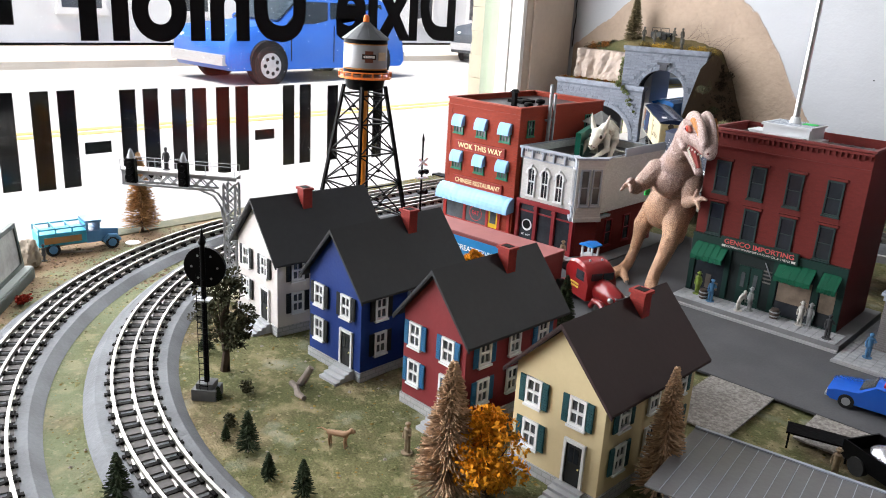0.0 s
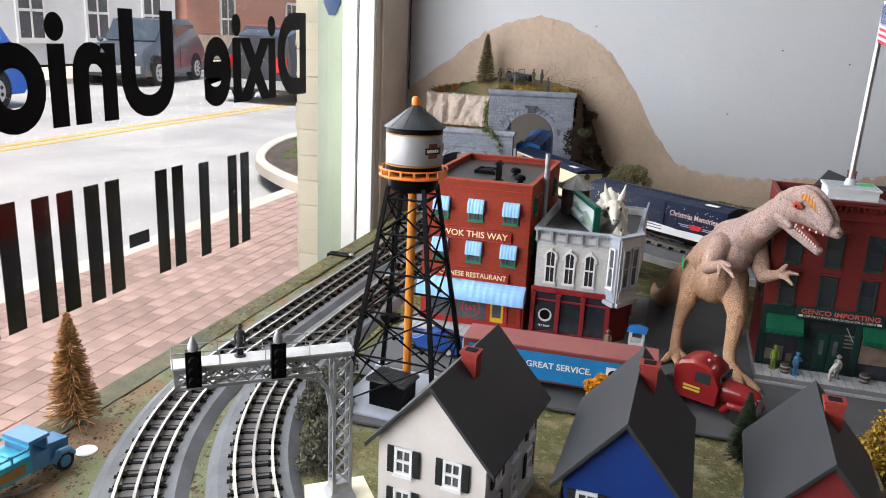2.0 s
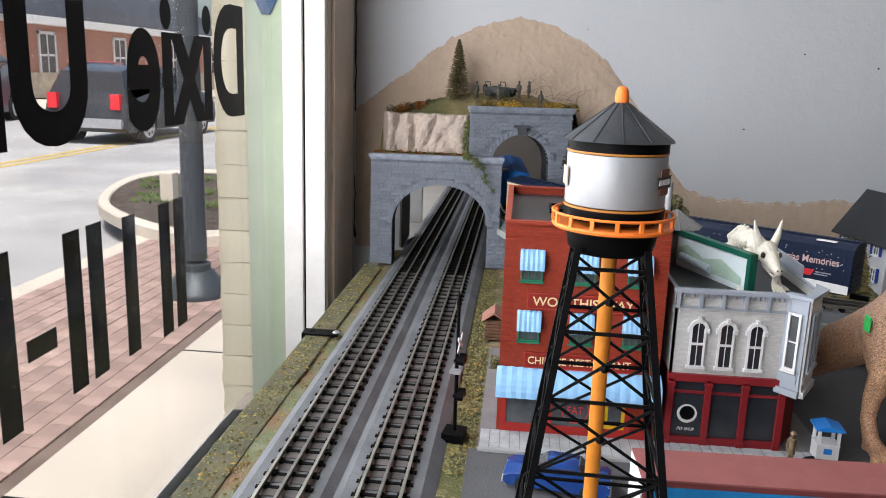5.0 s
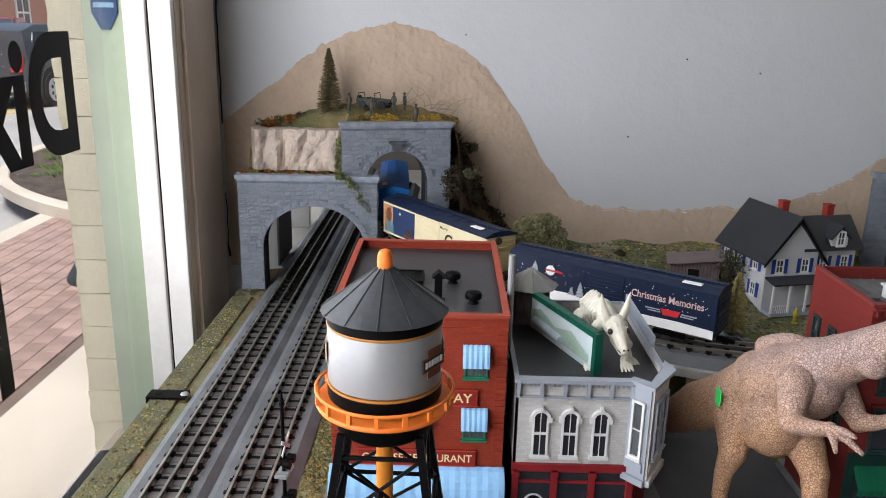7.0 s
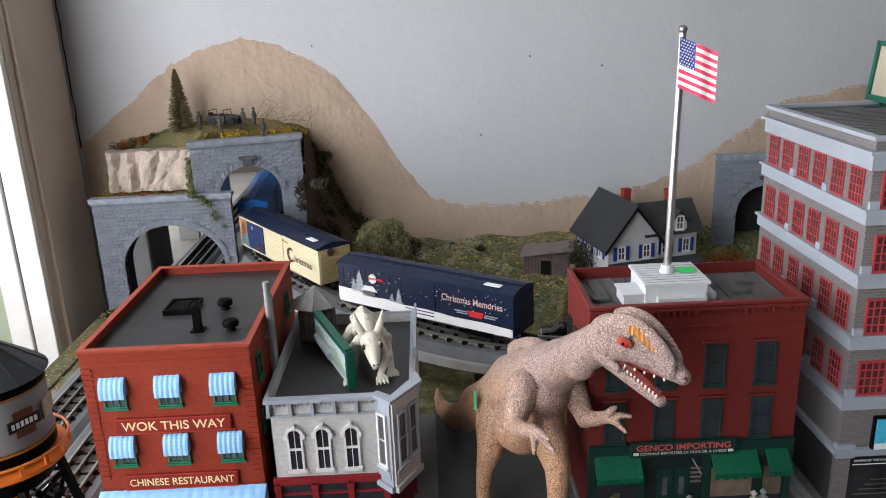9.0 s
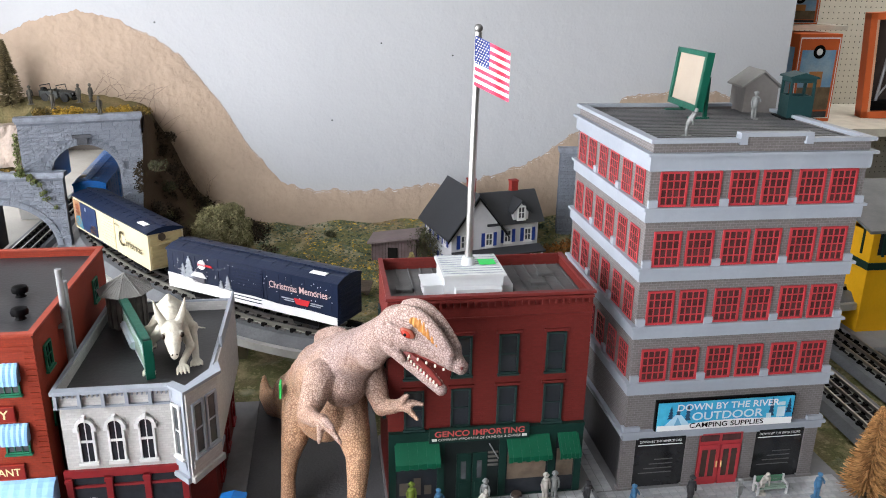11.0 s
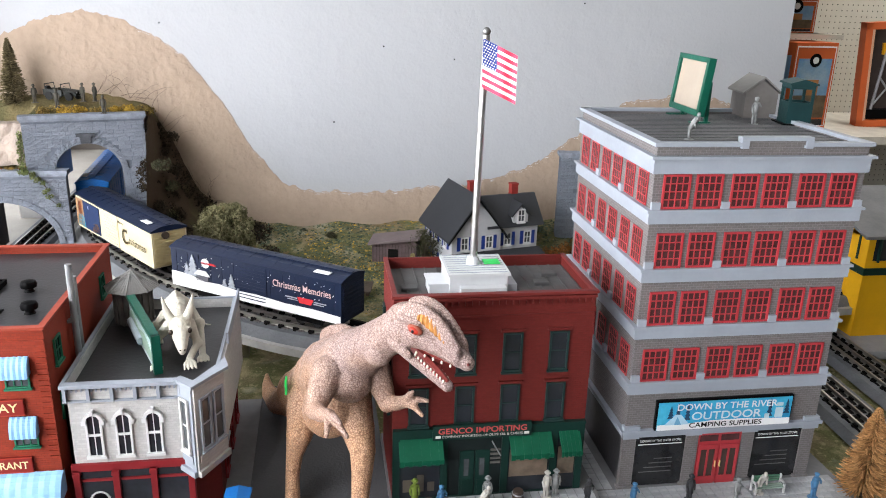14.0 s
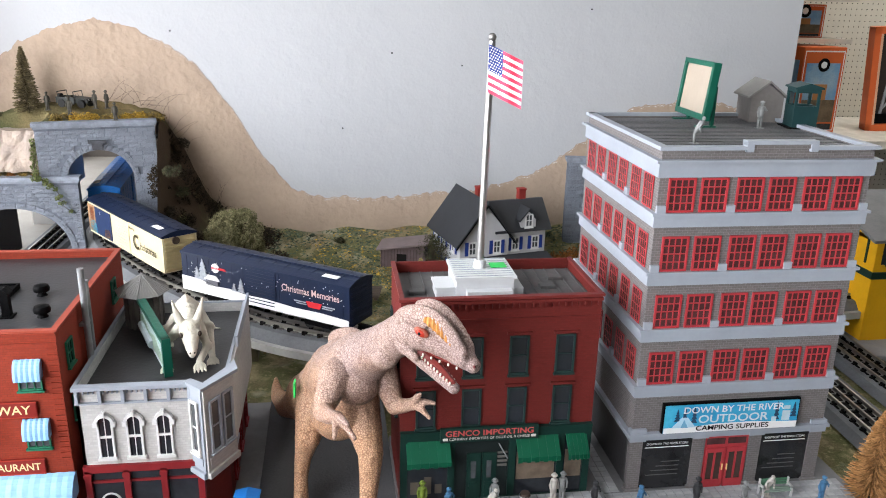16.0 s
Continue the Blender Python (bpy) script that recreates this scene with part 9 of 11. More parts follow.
def boxcar(s, paint, roof, ends, label, art):
    L, W, z0, z1 = 0.318, 0.060, 0.019, 0.081
    a, _ = on_track(UP, s - 0.095)
    b, _ = on_track(UP, s + 0.095)
    c = (a + b) / 2
    rot = math.atan2(b.y - a.y, b.x - a.x)
    th = thing("boxcar", Matrix.Translation((c.x, c.y, c.z + 0.0165)) @ Matrix.Rotation(rot, 4, "Z"), label, "model boxcar", "cars of the train")
    part("body", box(-L / 2, -W / 2, z0, L / 2, W / 2, z1, bevel=0.0008), paint, th)
    rf = prism([(-W / 2 - 0.0012, z1 - 0.002), (W / 2 + 0.0012, z1 - 0.002), (W / 2 + 0.0012, z1 + 0.001), (W / 4, z1 + 0.0062), (0, z1 + 0.0075), (-W / 4, z1 + 0.0062), (-W / 2 - 0.0012, z1 + 0.001)], -L / 2 - 0.001, L / 2 + 0.001, "x")
    for i in range(1, 13):
        x = -L / 2 + L * i / 13
        prism([(-W / 2 - 0.0014, z1 + 0.0005), (W / 2 + 0.0014, z1 + 0.0005), (W / 4, z1 + 0.0068), (0, z1 + 0.0081), (-W / 4, z1 + 0.0068)], x - 0.0008, x + 0.0008, "x", rf)
    part("roof", rf, roof, th, "ribbed roof")
    part("roof_walk", box(-L / 2, -0.004, z1 + 0.0082, L / 2, 0.004, z1 + 0.0094), roof, th)
    part("roof_label", box(L / 2 - 0.052, -0.023, z1 + 0.0060, L / 2 - 0.026, -0.013, z1 + 0.0072), white_print, th, "white paper label")
    for sgn in (-1, 1):
        end = part("end_panel", box(sgn * L / 2 - 0.001, -W / 2 + 0.003, z0 + 0.002, sgn * L / 2 + 0.0006, W / 2 - 0.003, z1 - 0.003), ends, th, "ribbed end")
        for z in np.arange(z0 + 0.004, z1 - 0.006, 0.0065):
            part("end_rib", box(sgn * L / 2 - 0.001, -W / 2 + 0.004, z, sgn * L / 2 + 0.0018, W / 2 - 0.004, z + 0.0035), ends, end)
        door = part("door", box(-0.028, sgn * W / 2 - 0.0012, z0 + 0.002, 0.028, sgn * W / 2 + 0.0012, z1 - 0.003), art.get("door", paint), th, "sliding door")
        for z in np.arange(z0 + 0.006, z1 - 0.006, 0.0052):
            part("door_rib", box(-0.026, sgn * W / 2 - 0.002, z, 0.026, sgn * W / 2 + 0.002, z + 0.0015), art.get("door", paint), door)
        part("door_rail", box(-0.062, sgn * W / 2 - 0.001, z1 - 0.003, 0.03, sgn * W / 2 + 0.002, z1 - 0.0015), roof, th)
        part("door_rail", box(-0.062, sgn * W / 2 - 0.001, z0, 0.03, sgn * W / 2 + 0.002, z0 + 0.0016), roof, th)
        part("side_ladder", boxes([(L / 2 - 0.014, sgn * W / 2, z, L / 2 - 0.004, sgn * W / 2 + 0.0015, z + 0.0009) for z in np.arange(z0 + 0.004, z1 - 0.004, 0.0065)]), paint, th)
        tr = part("truck", boxes([(sgn * 0.095 - 0.022, -0.022, 0.006, sgn * 0.095 + 0.022, -0.018, 0.013), (sgn * 0.095 - 0.022, 0.018, 0.006, sgn * 0.095 + 0.022, 0.022, 0.013), (sgn * 0.095 - 0.008, -0.02, 0.010, sgn * 0.095 + 0.008, 0.02, 0.019)]), black_plastic, th, "black wheel truck")
        for dx in (-0.015, 0.015):
            for y in (-0.0185, 0.0185):
                part("wheel", cyl((sgn * 0.095 + dx, y - 0.0022, 0.0085), (sgn * 0.095 + dx, y + 0.0022, 0.0085), 0.0085, n=18), M_wheel, tr, "dark metal wheel", smooth=True)
        part("coupler", box(sgn * L / 2 - 0.004 if sgn > 0 else -L / 2 - 0.020, -0.003, 0.009, L / 2 + 0.020 if sgn > 0 else -L / 2 + 0.004, 0.003, 0.016), black_plastic, th, "black coupler")
    part("underframe", box(-L / 2 + 0.01, -0.012, 0.013, L / 2 - 0.01, 0.012, z0), black_plastic, th)
    for sgn in (-1, 1):
        for k in range(14):
            x = -L / 2 + L * (k + 0.5) / 14
            if abs(x) > 0.030 and not (sgn < 0 and art.get("smooth")):
                part("side_seam", box(x - 0.0006, sgn * W / 2 - 0.0005, z0 + 0.001, x + 0.0006, sgn * W / 2 + 0.0006, z1 - 0.003), paint, th)
    if art.get("brake"):
        part("brake_wheel", cyl((L / 2 + 0.0015, -0.008, z1 - 0.008), (L / 2 + 0.0045, -0.008, z1 - 0.008), 0.0062, n=16), bark, th, "round brown brake wheel", smooth=True)
        part("end_step", box(L / 2, -0.012, z1 - 0.021, L / 2 + 0.004, 0.010, z1 - 0.019), ends, th)
    F = at(0, -W / 2 - 0.0008, 0)
    for nm, rows_, mt, lb in art.get("panels", ()):
        part(nm, boxes([(x0, -0.0006, zz0, x1, 0.0004, zz1) for x0, zz0, x1, zz1 in rows_]), mt, th, lb, m=F)
    for body, x, z, w, h, mt in art.get("words", ()):
        lettering("side_text", body, w, h, mt, th, at(x, -W / 2 - 0.0022, z, FACE_S), "side lettering", 0.012)
    for pts, mt, lb in art.get("shapes", ()):
        part("side_picture", prism(pts, -0.0010, 0.0002), mt, th, lb, m=F)
    return th


M_wheel = M("blackened_wheel", (0.05, 0.05, 0.052), 0.4, 0.6)
snow_edge = [(-0.158, 0.0195), (0.158, 0.0195), (0.158, 0.031), (0.110, 0.033), (0.06, 0.032), (0.01, 0.035), (-0.03, 0.034), (-0.06, 0.037), (-0.09, 0.036), (-0.12, 0.042), (-0.158, 0.043)]
disc = [(-0.088 + 0.0075 * math.cos(a), 0.066 + 0.0075 * math.sin(a)) for a in np.linspace(0, 2 * math.pi, 20, endpoint=False)]
frost = M("frosted_print", (0.46, 0.50, 0.56), 0.55, var=0.3, scale=160)


def fir_print(x, z, w, h):
    """A printed fir in four stacked tiers."""
    return [([(x - w * (1 - 0.2 * k), z + h * 0.22 * k), (x + w * (1 - 0.2 * k), z + h * 0.22 * k), (x, z + h * (0.22 * k + 0.36))], frost, "frosted fir picture") for k in range(4)]


def flakes(seed, n, x0, x1, z0, z1):
    r_ = random.Random(seed)
    return [(x, z, x + 0.0009, z + 0.0009) for x, z in ((r_.uniform(x0, x1), r_.uniform(z0, z1)) for _ in range(n))]


winter = [(snow_edge, white_print, "white snow bank")] + fir_print(-0.114, 0.042, 0.013, 0.034) + fir_print(-0.126, 0.040, 0.008, 0.022) + fir_print(-0.038, 0.036, 0.008, 0.022) + fir_print(-0.052, 0.035, 0.006, 0.013)
winter += [([(-0.108, 0.036), (-0.084, 0.036), (-0.084, 0.045), (-0.108, 0.045)], M("cabin_print", (0.12, 0.12, 0.14), 0.5), "dark cabin picture"), ([(-0.112, 0.045), (-0.080, 0.045), (-0.088, 0.053), (-0.104, 0.053)], white_print, "snowy cabin roof"), (disc, white_print, "round white emblem"), ([(-0.096, 0.0645), (-0.066, 0.0645), (-0.070, 0.0675), (-0.096, 0.0675)], red_print, "red emblem bar"), ([(0.088, 0.0385), (0.108, 0.0385), (0.112, 0.047), (0.084, 0.047)], red_print, "red winged emblem")]
sN = nearest_s(UP, -0.655, 1.49)
boxcar(sN, navy, navy, navy, "navy blue boxcar with a snowy winter picture", {"panels": [("emblem_wing", [(0.062, 0.0435, 0.083, 0.0450), (0.066, 0.0405, 0.084, 0.0418), (0.113, 0.0435, 0.134, 0.0450), (0.112, 0.0405, 0.130, 0.0418)], frost, "pale wing bar"), ("snow_flake", flakes(4, 60, -0.150, 0.150, 0.046, 0.076), white_print, "printed snowflake")], "shapes": winter, "words": (("Christmas Memories", 0.092, 0.0615, 0.102, 0.0105, M("pink_lettering", (0.72, 0.52, 0.50), 0.5)),)})
def round_print(x, z, rx, rz):
    return [(x + rx * math.cos(a), z + rz * math.sin(a)) for a in np.linspace(0, 2 * math.pi, 18, endpoint=False)]


night, auburn, pale_robe, sky_robe = M("picture_night", (0.022, 0.040, 0.105), 0.5, var=0.15), M("picture_auburn", (0.30, 0.085, 0.04), 0.5), M("picture_pale", (0.70, 0.60, 0.48), 0.5), M("picture_turquoise", (0.08, 0.42, 0.62), 0.5)
scene_rows = [([(-0.122, 0.024), (-0.050, 0.024), (-0.050, 0.075), (-0.122, 0.075)], night, "dark night picture"), ([(-0.156, 0.024), (-0.122, 0.024), (-0.122, 0.075), (-0.156, 0.075)], M("picture_tan", (0.52, 0.30, 0.16), 0.5, var=0.3, scale=80), "brown picture panel"),
              (round_print(-0.136, 0.058, 0.010, 0.014), auburn, "auburn picture shape"), ([(-0.154, 0.024), (-0.116, 0.024), (-0.120, 0.042), (-0.130, 0.048), (-0.148, 0.044)], sky_robe, "turquoise picture shape"), ([(-0.152, 0.044), (-0.136, 0.046), (-0.138, 0.066), (-0.148, 0.068)], pale_robe, "pale picture shape"),
              ([(-0.084, 0.026), (-0.054, 0.026), (-0.052, 0.038), (-0.062, 0.043), (-0.078, 0.041)], M("picture_brown", (0.36, 0.17, 0.06), 0.5), "brown picture shape"), (round_print(-0.098, 0.066, 0.0035, 0.0035), white_print, "white star shape")]
old_print = M("olive_black_print", (0.060, 0.045, 0.020), 0.5)
boxcar(sN - 0.360, cream_paint, navy, M("straw_ends", (0.54, 0.44, 0.23), 0.5), "cream boxcar with a navy roof entering the tunnel", {"smooth": True, "brake": True, "shapes": scene_rows, "words": (("Merry", 0.044, 0.0700, 0.022, 0.0065, old_print), ("C", 0.058, 0.050, 0.022, 0.026, old_print), ("hristmas", 0.106, 0.047, 0.062, 0.0125, old_print))})
deep_azure = M("deep_azure_paint", (0.012, 0.14, 0.46), 0.42, var=0.12)
boxcar(sN - 0.720, deep_azure, deep_azure, deep_azure, "bright blue boxcar inside the tunnel", {})


# ---- signals ----
def signal_bridge():
    th = thing("signal_bridge", pose(-0.911, 0.568, 0.0, 0, 0, 218), "grey lattice cantilever signal bridge over the tracks", "signal bridge")
    part("base", boxes([(-0.030, -0.024, -0.002, 0.030, 0.024, 0.018)]), cream_plastic, th, "cream plastic base")
    part("plinth", lathe([(0.019, 0.018), (0.014, 0.024), (0.013, 0.034)], 4), steel_grey, th, m=Matrix.Rotation(radians(45), 4, "Z"))
    for x in (-0.008, 0.008):
        for y in (-0.008, 0.008):
            part("post_angle", box(x - 0.0014, y - 0.0014, 0.03, x + 0.0014, y + 0.0014, 0.160), steel_grey, th)
    for z0 in np.arange(0.034, 0.150, 0.016):
        for y in (-0.008, 0.008):
            part("lattice", cyl((-0.008, y, z0), (0.008, y, z0 + 0.016), 0.0010, n=5), steel_grey, th)
            part("lattice", cyl((0.008, y, z0), (-0.008, y, z0 + 0.016), 0.0010, n=5), steel_grey, th)
        for x in (-0.008, 0.008):
            part("lattice", cyl((x, -0.008, z0), (x, 0.008, z0 + 0.016), 0.0010, n=5), steel_grey, th)
    for y in (-0.008, 0.008):
        part("beam_chord", boxes([(-0.010, y - 0.0014, 0.166, 0.148, y + 0.0014, 0.170), (0.02, y - 0.0014, 0.150, 0.148, y + 0.0014, 0.153), (0.145, y - 0.0014, 0.150, 0.148, y + 0.0014, 0.170)]), steel_grey, th)
        part("haunch", sweep_curve([(0.009, 0.110), (0.012, 0.130), (0.022, 0.144), (0.045, 0.152)], y), steel_grey, th, "curved haunch")
        for i in range(8):
            x = 0.022 + 0.0155 * i
            part("lattice", cyl((x, y, 0.152), (x + 0.0155, y, 0.167), 0.0010, n=5), steel_grey, th)
            part("lattice", cyl((x + 0.0155, y, 0.152), (x, y, 0.167), 0.0010, n=5), steel_grey, th)
    part("walkway", box(-0.010, -0.011, 0.1702, 0.150, 0.011, 0.172), M("pale_walkway", (0.5, 0.5, 0.5), 0.6), th, "pale walkway")
    for y in (-0.010, 0.010):
        part("handrail", tube([(-0.008, y, 0.185), (0.149, y, 0.185)], [0.0005, 0.0005], 5), steel_grey, th, "wire handrail")
        for x in np.linspace(-0.008, 0.149, 5):
            part("rail_post", cyl((x, y, 0.172), (x, y, 0.185), 0.0005, n=5), steel_grey, th)
    for x, turn in ((0.060, 0), (0.132, 0)):
        sg = part("signal_head", boxes([(x - 0.0065, 0.009, 0.155, x + 0.0065, 0.016, 0.188)]), black_plastic, th, "black three-lamp signal head")
        for z in (0.162, 0.171, 0.180):
            part("hood", cyl((x, 0.016, z), (x, 0.022, z), 0.0042, 0.0042, 12), black_plastic, sg, smooth=True)
        part("cap", lathe([(0.004, 0.188), (0.0045, 0.192), (0.002, 0.199), (0.0005, 0.201)], 10, at=(x, 0.0125, 0)), steel_grey, sg, smooth=True)
    return th


def sweep_curve(pts, y):
    bm = bmesh.new()
    for (x0, z0), (x1, z1) in zip(pts, pts[1:]):
        cyl((x0, y, z0), (x1, y, z1), 0.0016, n=5, bm=bm)
    return bm


signal_bridge()
figure(pose(-0.985, 0.515, 0.172, 0, 0, 40), f_dark, "dark plastic figure on the signal bridge", 0.030)


def round_signal():
    th = thing("round_signal", pose(-0.678, 0.388, 0, 0, 0, 38), "black round position-light signal on a ladder mast", "railway signal")
    part("base", boxes([(-0.013, -0.011, -0.002, 0.013, 0.011, 0.012), (-0.009, -0.008, 0.012, 0.009, 0.008, 0.018)]), M("grey_signal_base", (0.12, 0.12, 0.125), 0.6), th)
    part("mast", cyl((0, 0, 0.012), (0, 0, 0.168), 0.0030, 0.0026, 10), black_plastic, th, smooth=True)
    part("disc", cyl((0, 0.004, 0.143), (0, 0.008, 0.143), 0.0215, n=32), black_plastic, th, "black target disc", smooth=True)
    for i in range(7):
        a = 2 * math.pi * i / 6
        r = 0.0135 if i < 6 else 0.0
        part("lamp", cyl((r * math.cos(a), 0.008, 0.143 + r * math.sin(a)), (r * math.cos(a), 0.012, 0.143 + r * math.sin(a)), 0.0034, n=10), black_plastic, th, smooth=True)
        part("bolt", cyl((r * math.cos(a), 0.0036, 0.143 + r * math.sin(a)), (r * math.cos(a), 0.0042, 0.143 + r * math.sin(a)), 0.0012, n=8), steel_grey, th)
    part("finial", lathe([(0.003, 0.168), (0.0042, 0.171), (0.002, 0.176), (0.0005, 0.185)], 10), black_plastic, th, smooth=True)
    part("ladder", boxes([(-0.0045, -0.009, 0.012, -0.0039, -0.0084, 0.14), (0.0039, -0.009, 0.012, 0.0045, -0.0084, 0.14)] + [(-0.0045, -0.009, z, 0.0045, -0.0084, z + 0.0007) for z in np.arange(0.016, 0.138, 0.0065)]), black_plastic, th, "black ladder")
    part("platform", boxes([(-0.008, -0.008, 0.110, 0.008, 0.004, 0.1115)]), steel_grey, th)


round_signal()


def crossing_signal():
    th = thing("crossing_signal", pose(-1.052, 1.078, 0, 0, 0, 82), "black crossing signal mast with lamps and crossbuck", "railway signal")
    part("base", box(-0.013, -0.012, -0.001, 0.013, 0.012, 0.010, bevel=0.001), black_plastic, th)
    part("mast", cyl((0, 0, 0.01), (0, 0, 0.150), 0.0022, 0.0018, 10), black_plastic, th, smooth=True)
    deck = part("platform", box(-0.011, -0.006, 0.078, 0.012, 0.006, 0.080), steel_grey, th, "slatted platform")
    for i in range(6):
        part("slat", box(-0.011 + 0.004 * i, -0.006, 0.080, -0.009 + 0.004 * i, 0.006, 0.0812), steel_grey, deck)
    for z in (0.052, 0.092):
        for x in (-0.006, 0.006):
            part("lamp", cyl((x, -0.002, z), (x, -0.009, z), 0.0048, 0.0048, 14), black_plastic, th, "hooded black lamp", smooth=True)
        part("bracket", box(-0.008, -0.002, z - 0.001, 0.008, 0.002, z + 0.001), black_plastic, th)
    for a in (35, -35):
        part("crossbuck", box(-0.013, -0.003, -0.0018, 0.013, -0.002, 0.0018), white_print, th, "white crossbuck board", m=at(0, 0, 0.110) @ Matrix.Rotation(radians(a), 4, "Y"))
    part("spike", lathe([(0.002, 0.150), (0.003, 0.153), (0.0004, 0.166)], 8), black_plastic, th)


crossing_signal()
hut = thing("log_hut", at(-1.022, 1.430, 0), "small brown log hut behind the restaurant", "hut")
brown_log = M("brown_log", (0.16, 0.085, 0.05), 0.8, var=0.3, scale=80)
part("wall", box(-0.0105, -0.0185, 0, 0.0105, 0.0185, 0.030), brown_log, hut)
for z in np.arange(0, 0.030, 0.005):
    part("log", box(-0.013, -0.021, z, 0.013, 0.021, z + 0.0040, bevel=0.0012), brown_log, hut)
part("roof", prism([(-0.019, 0.029), (0.0, 0.041), (0.019, 0.029), (0.0, 0.044)], -0.024, 0.024), M("salmon_roof", (0.36, 0.17, 0.13), 0.7, var=0.2), hut)


# ---- model vehicles ----
def model_car(m, paint, label, L=0.098, roof_bar=False):
    th = thing("model_car", m, label, "model car", "model road vehicles")
    W = L * 0.20
    prof = [(-L / 2, 0.10), (-L / 2, 0.16), (-L * 0.46, 0.185), (-L * 0.28, 0.20), (-L * 0.18, 0.285), (L * 0.08, 0.29), (L * 0.22, 0.20), (L * 0.44, 0.175), (L / 2, 0.15), (L / 2, 0.09), (L * 0.46, 0.06), (-L * 0.46, 0.06)]
    prof = [(x, z * L * 1.02) for x, z in prof]
    bm = bmesh.new()
    layers = []
    for y, k in ((-W, 0.96), (-W * 0.9, 1.0), (W * 0.9, 1.0), (W, 0.96)):
        layers.append([bm.verts.new((x * (0.99 if abs(y) == W else 1), y * (1 if z < L * 0.21 else 0.80), z * k)) for x, z in prof])
    for p, q in zip(layers, layers[1:]):
        for i in range(len(prof)):
            j = (i + 1) % len(prof)
            bm.faces.new((p[i], p[j], q[j], q[i]))
    bm.faces.new(layers[0]), bm.faces.new(layers[-1][::-1])
    bmesh.ops.recalc_face_normals(bm, faces=bm.faces[:])
    part("body", bm, paint, th, smooth=True)
    part("windscreen", prism([(L * 0.095, L * 0.285), (L * 0.215, L * 0.207), (L * 0.225, L * 0.212), (L * 0.105, L * 0.292)], -W * 0.68, W * 0.68), win_grey, th)
    part("rear_window", prism([(-L * 0.195, L * 0.28), (-L * 0.275, L * 0.208), (-L * 0.285, L * 0.213), (-L * 0.205, L * 0.287)], -W * 0.68, W * 0.68), win_grey, th)
    for s in (-1, 1):
        part("side_window", prism([(-L * 0.23, L * 0.212), (L * 0.17, L * 0.212), (L * 0.07, L * 0.275), (-L * 0.165, L * 0.275)], s * W * 0.80 - 0.0006, s * W * 0.80 + 0.0006), win_grey, th)
        part("headlamp", ball((L * 0.49, s * W * 0.7, L * 0.125), L * 0.02), white_print, th)
        for x in (-L * 0.30, L * 0.31):
            wh = part("wheel", cyl((x, s * W * 0.78, L * 0.075), (x, s * W * 1.02, L * 0.075), L * 0.075, n=18), M_tyre, th, smooth=True)
            part("hub", cyl((x, s * W * 1.02, L * 0.075), (x, s * W * 1.05, L * 0.075), L * 0.042, n=14), M_rim, wh, "silver hub")
    part("bumper", boxes([(L * 0.49, -W * 0.95, L * 0.075, L * 0.515, W * 0.95, L * 0.10), (-L * 0.515, -W * 0.95, L * 0.075, -L * 0.49, W * 0.95, L * 0.10)]), M_rim, th, "silver bumper")
    if roof_bar:
        part("light_bar", boxes([(-0.003, -W * 0.6, L * 0.29, 0.003, W * 0.6, L * 0.325)]), red_print, th, "red and blue light bar")
    return th


gloss_blue = M("gloss_blue_enamel", (0.015, 0.10, 0.50), 0.25, var=0.05, coat=0.6)
model_car(pose(-0.166, 0.924, 0.0035, 0, 0, 186), gloss_blue, "bright blue model police car in the street", 0.112, True)
model_car(pose(-0.945, 0.985, 0.0035, 0, 0, 172), M("gloss_navy_enamel", (0.012, 0.05, 0.22), 0.25, coat=0.6), "dark blue vintage model car beside the shops", 0.100)
model_car(pose(-0.430, 1.610, 0.003, 0, 0, 175), M("gloss_black_enamel", (0.015, 0.015, 0.018), 0.25, coat=0.6), "black model car before the farmhouse", 0.075)


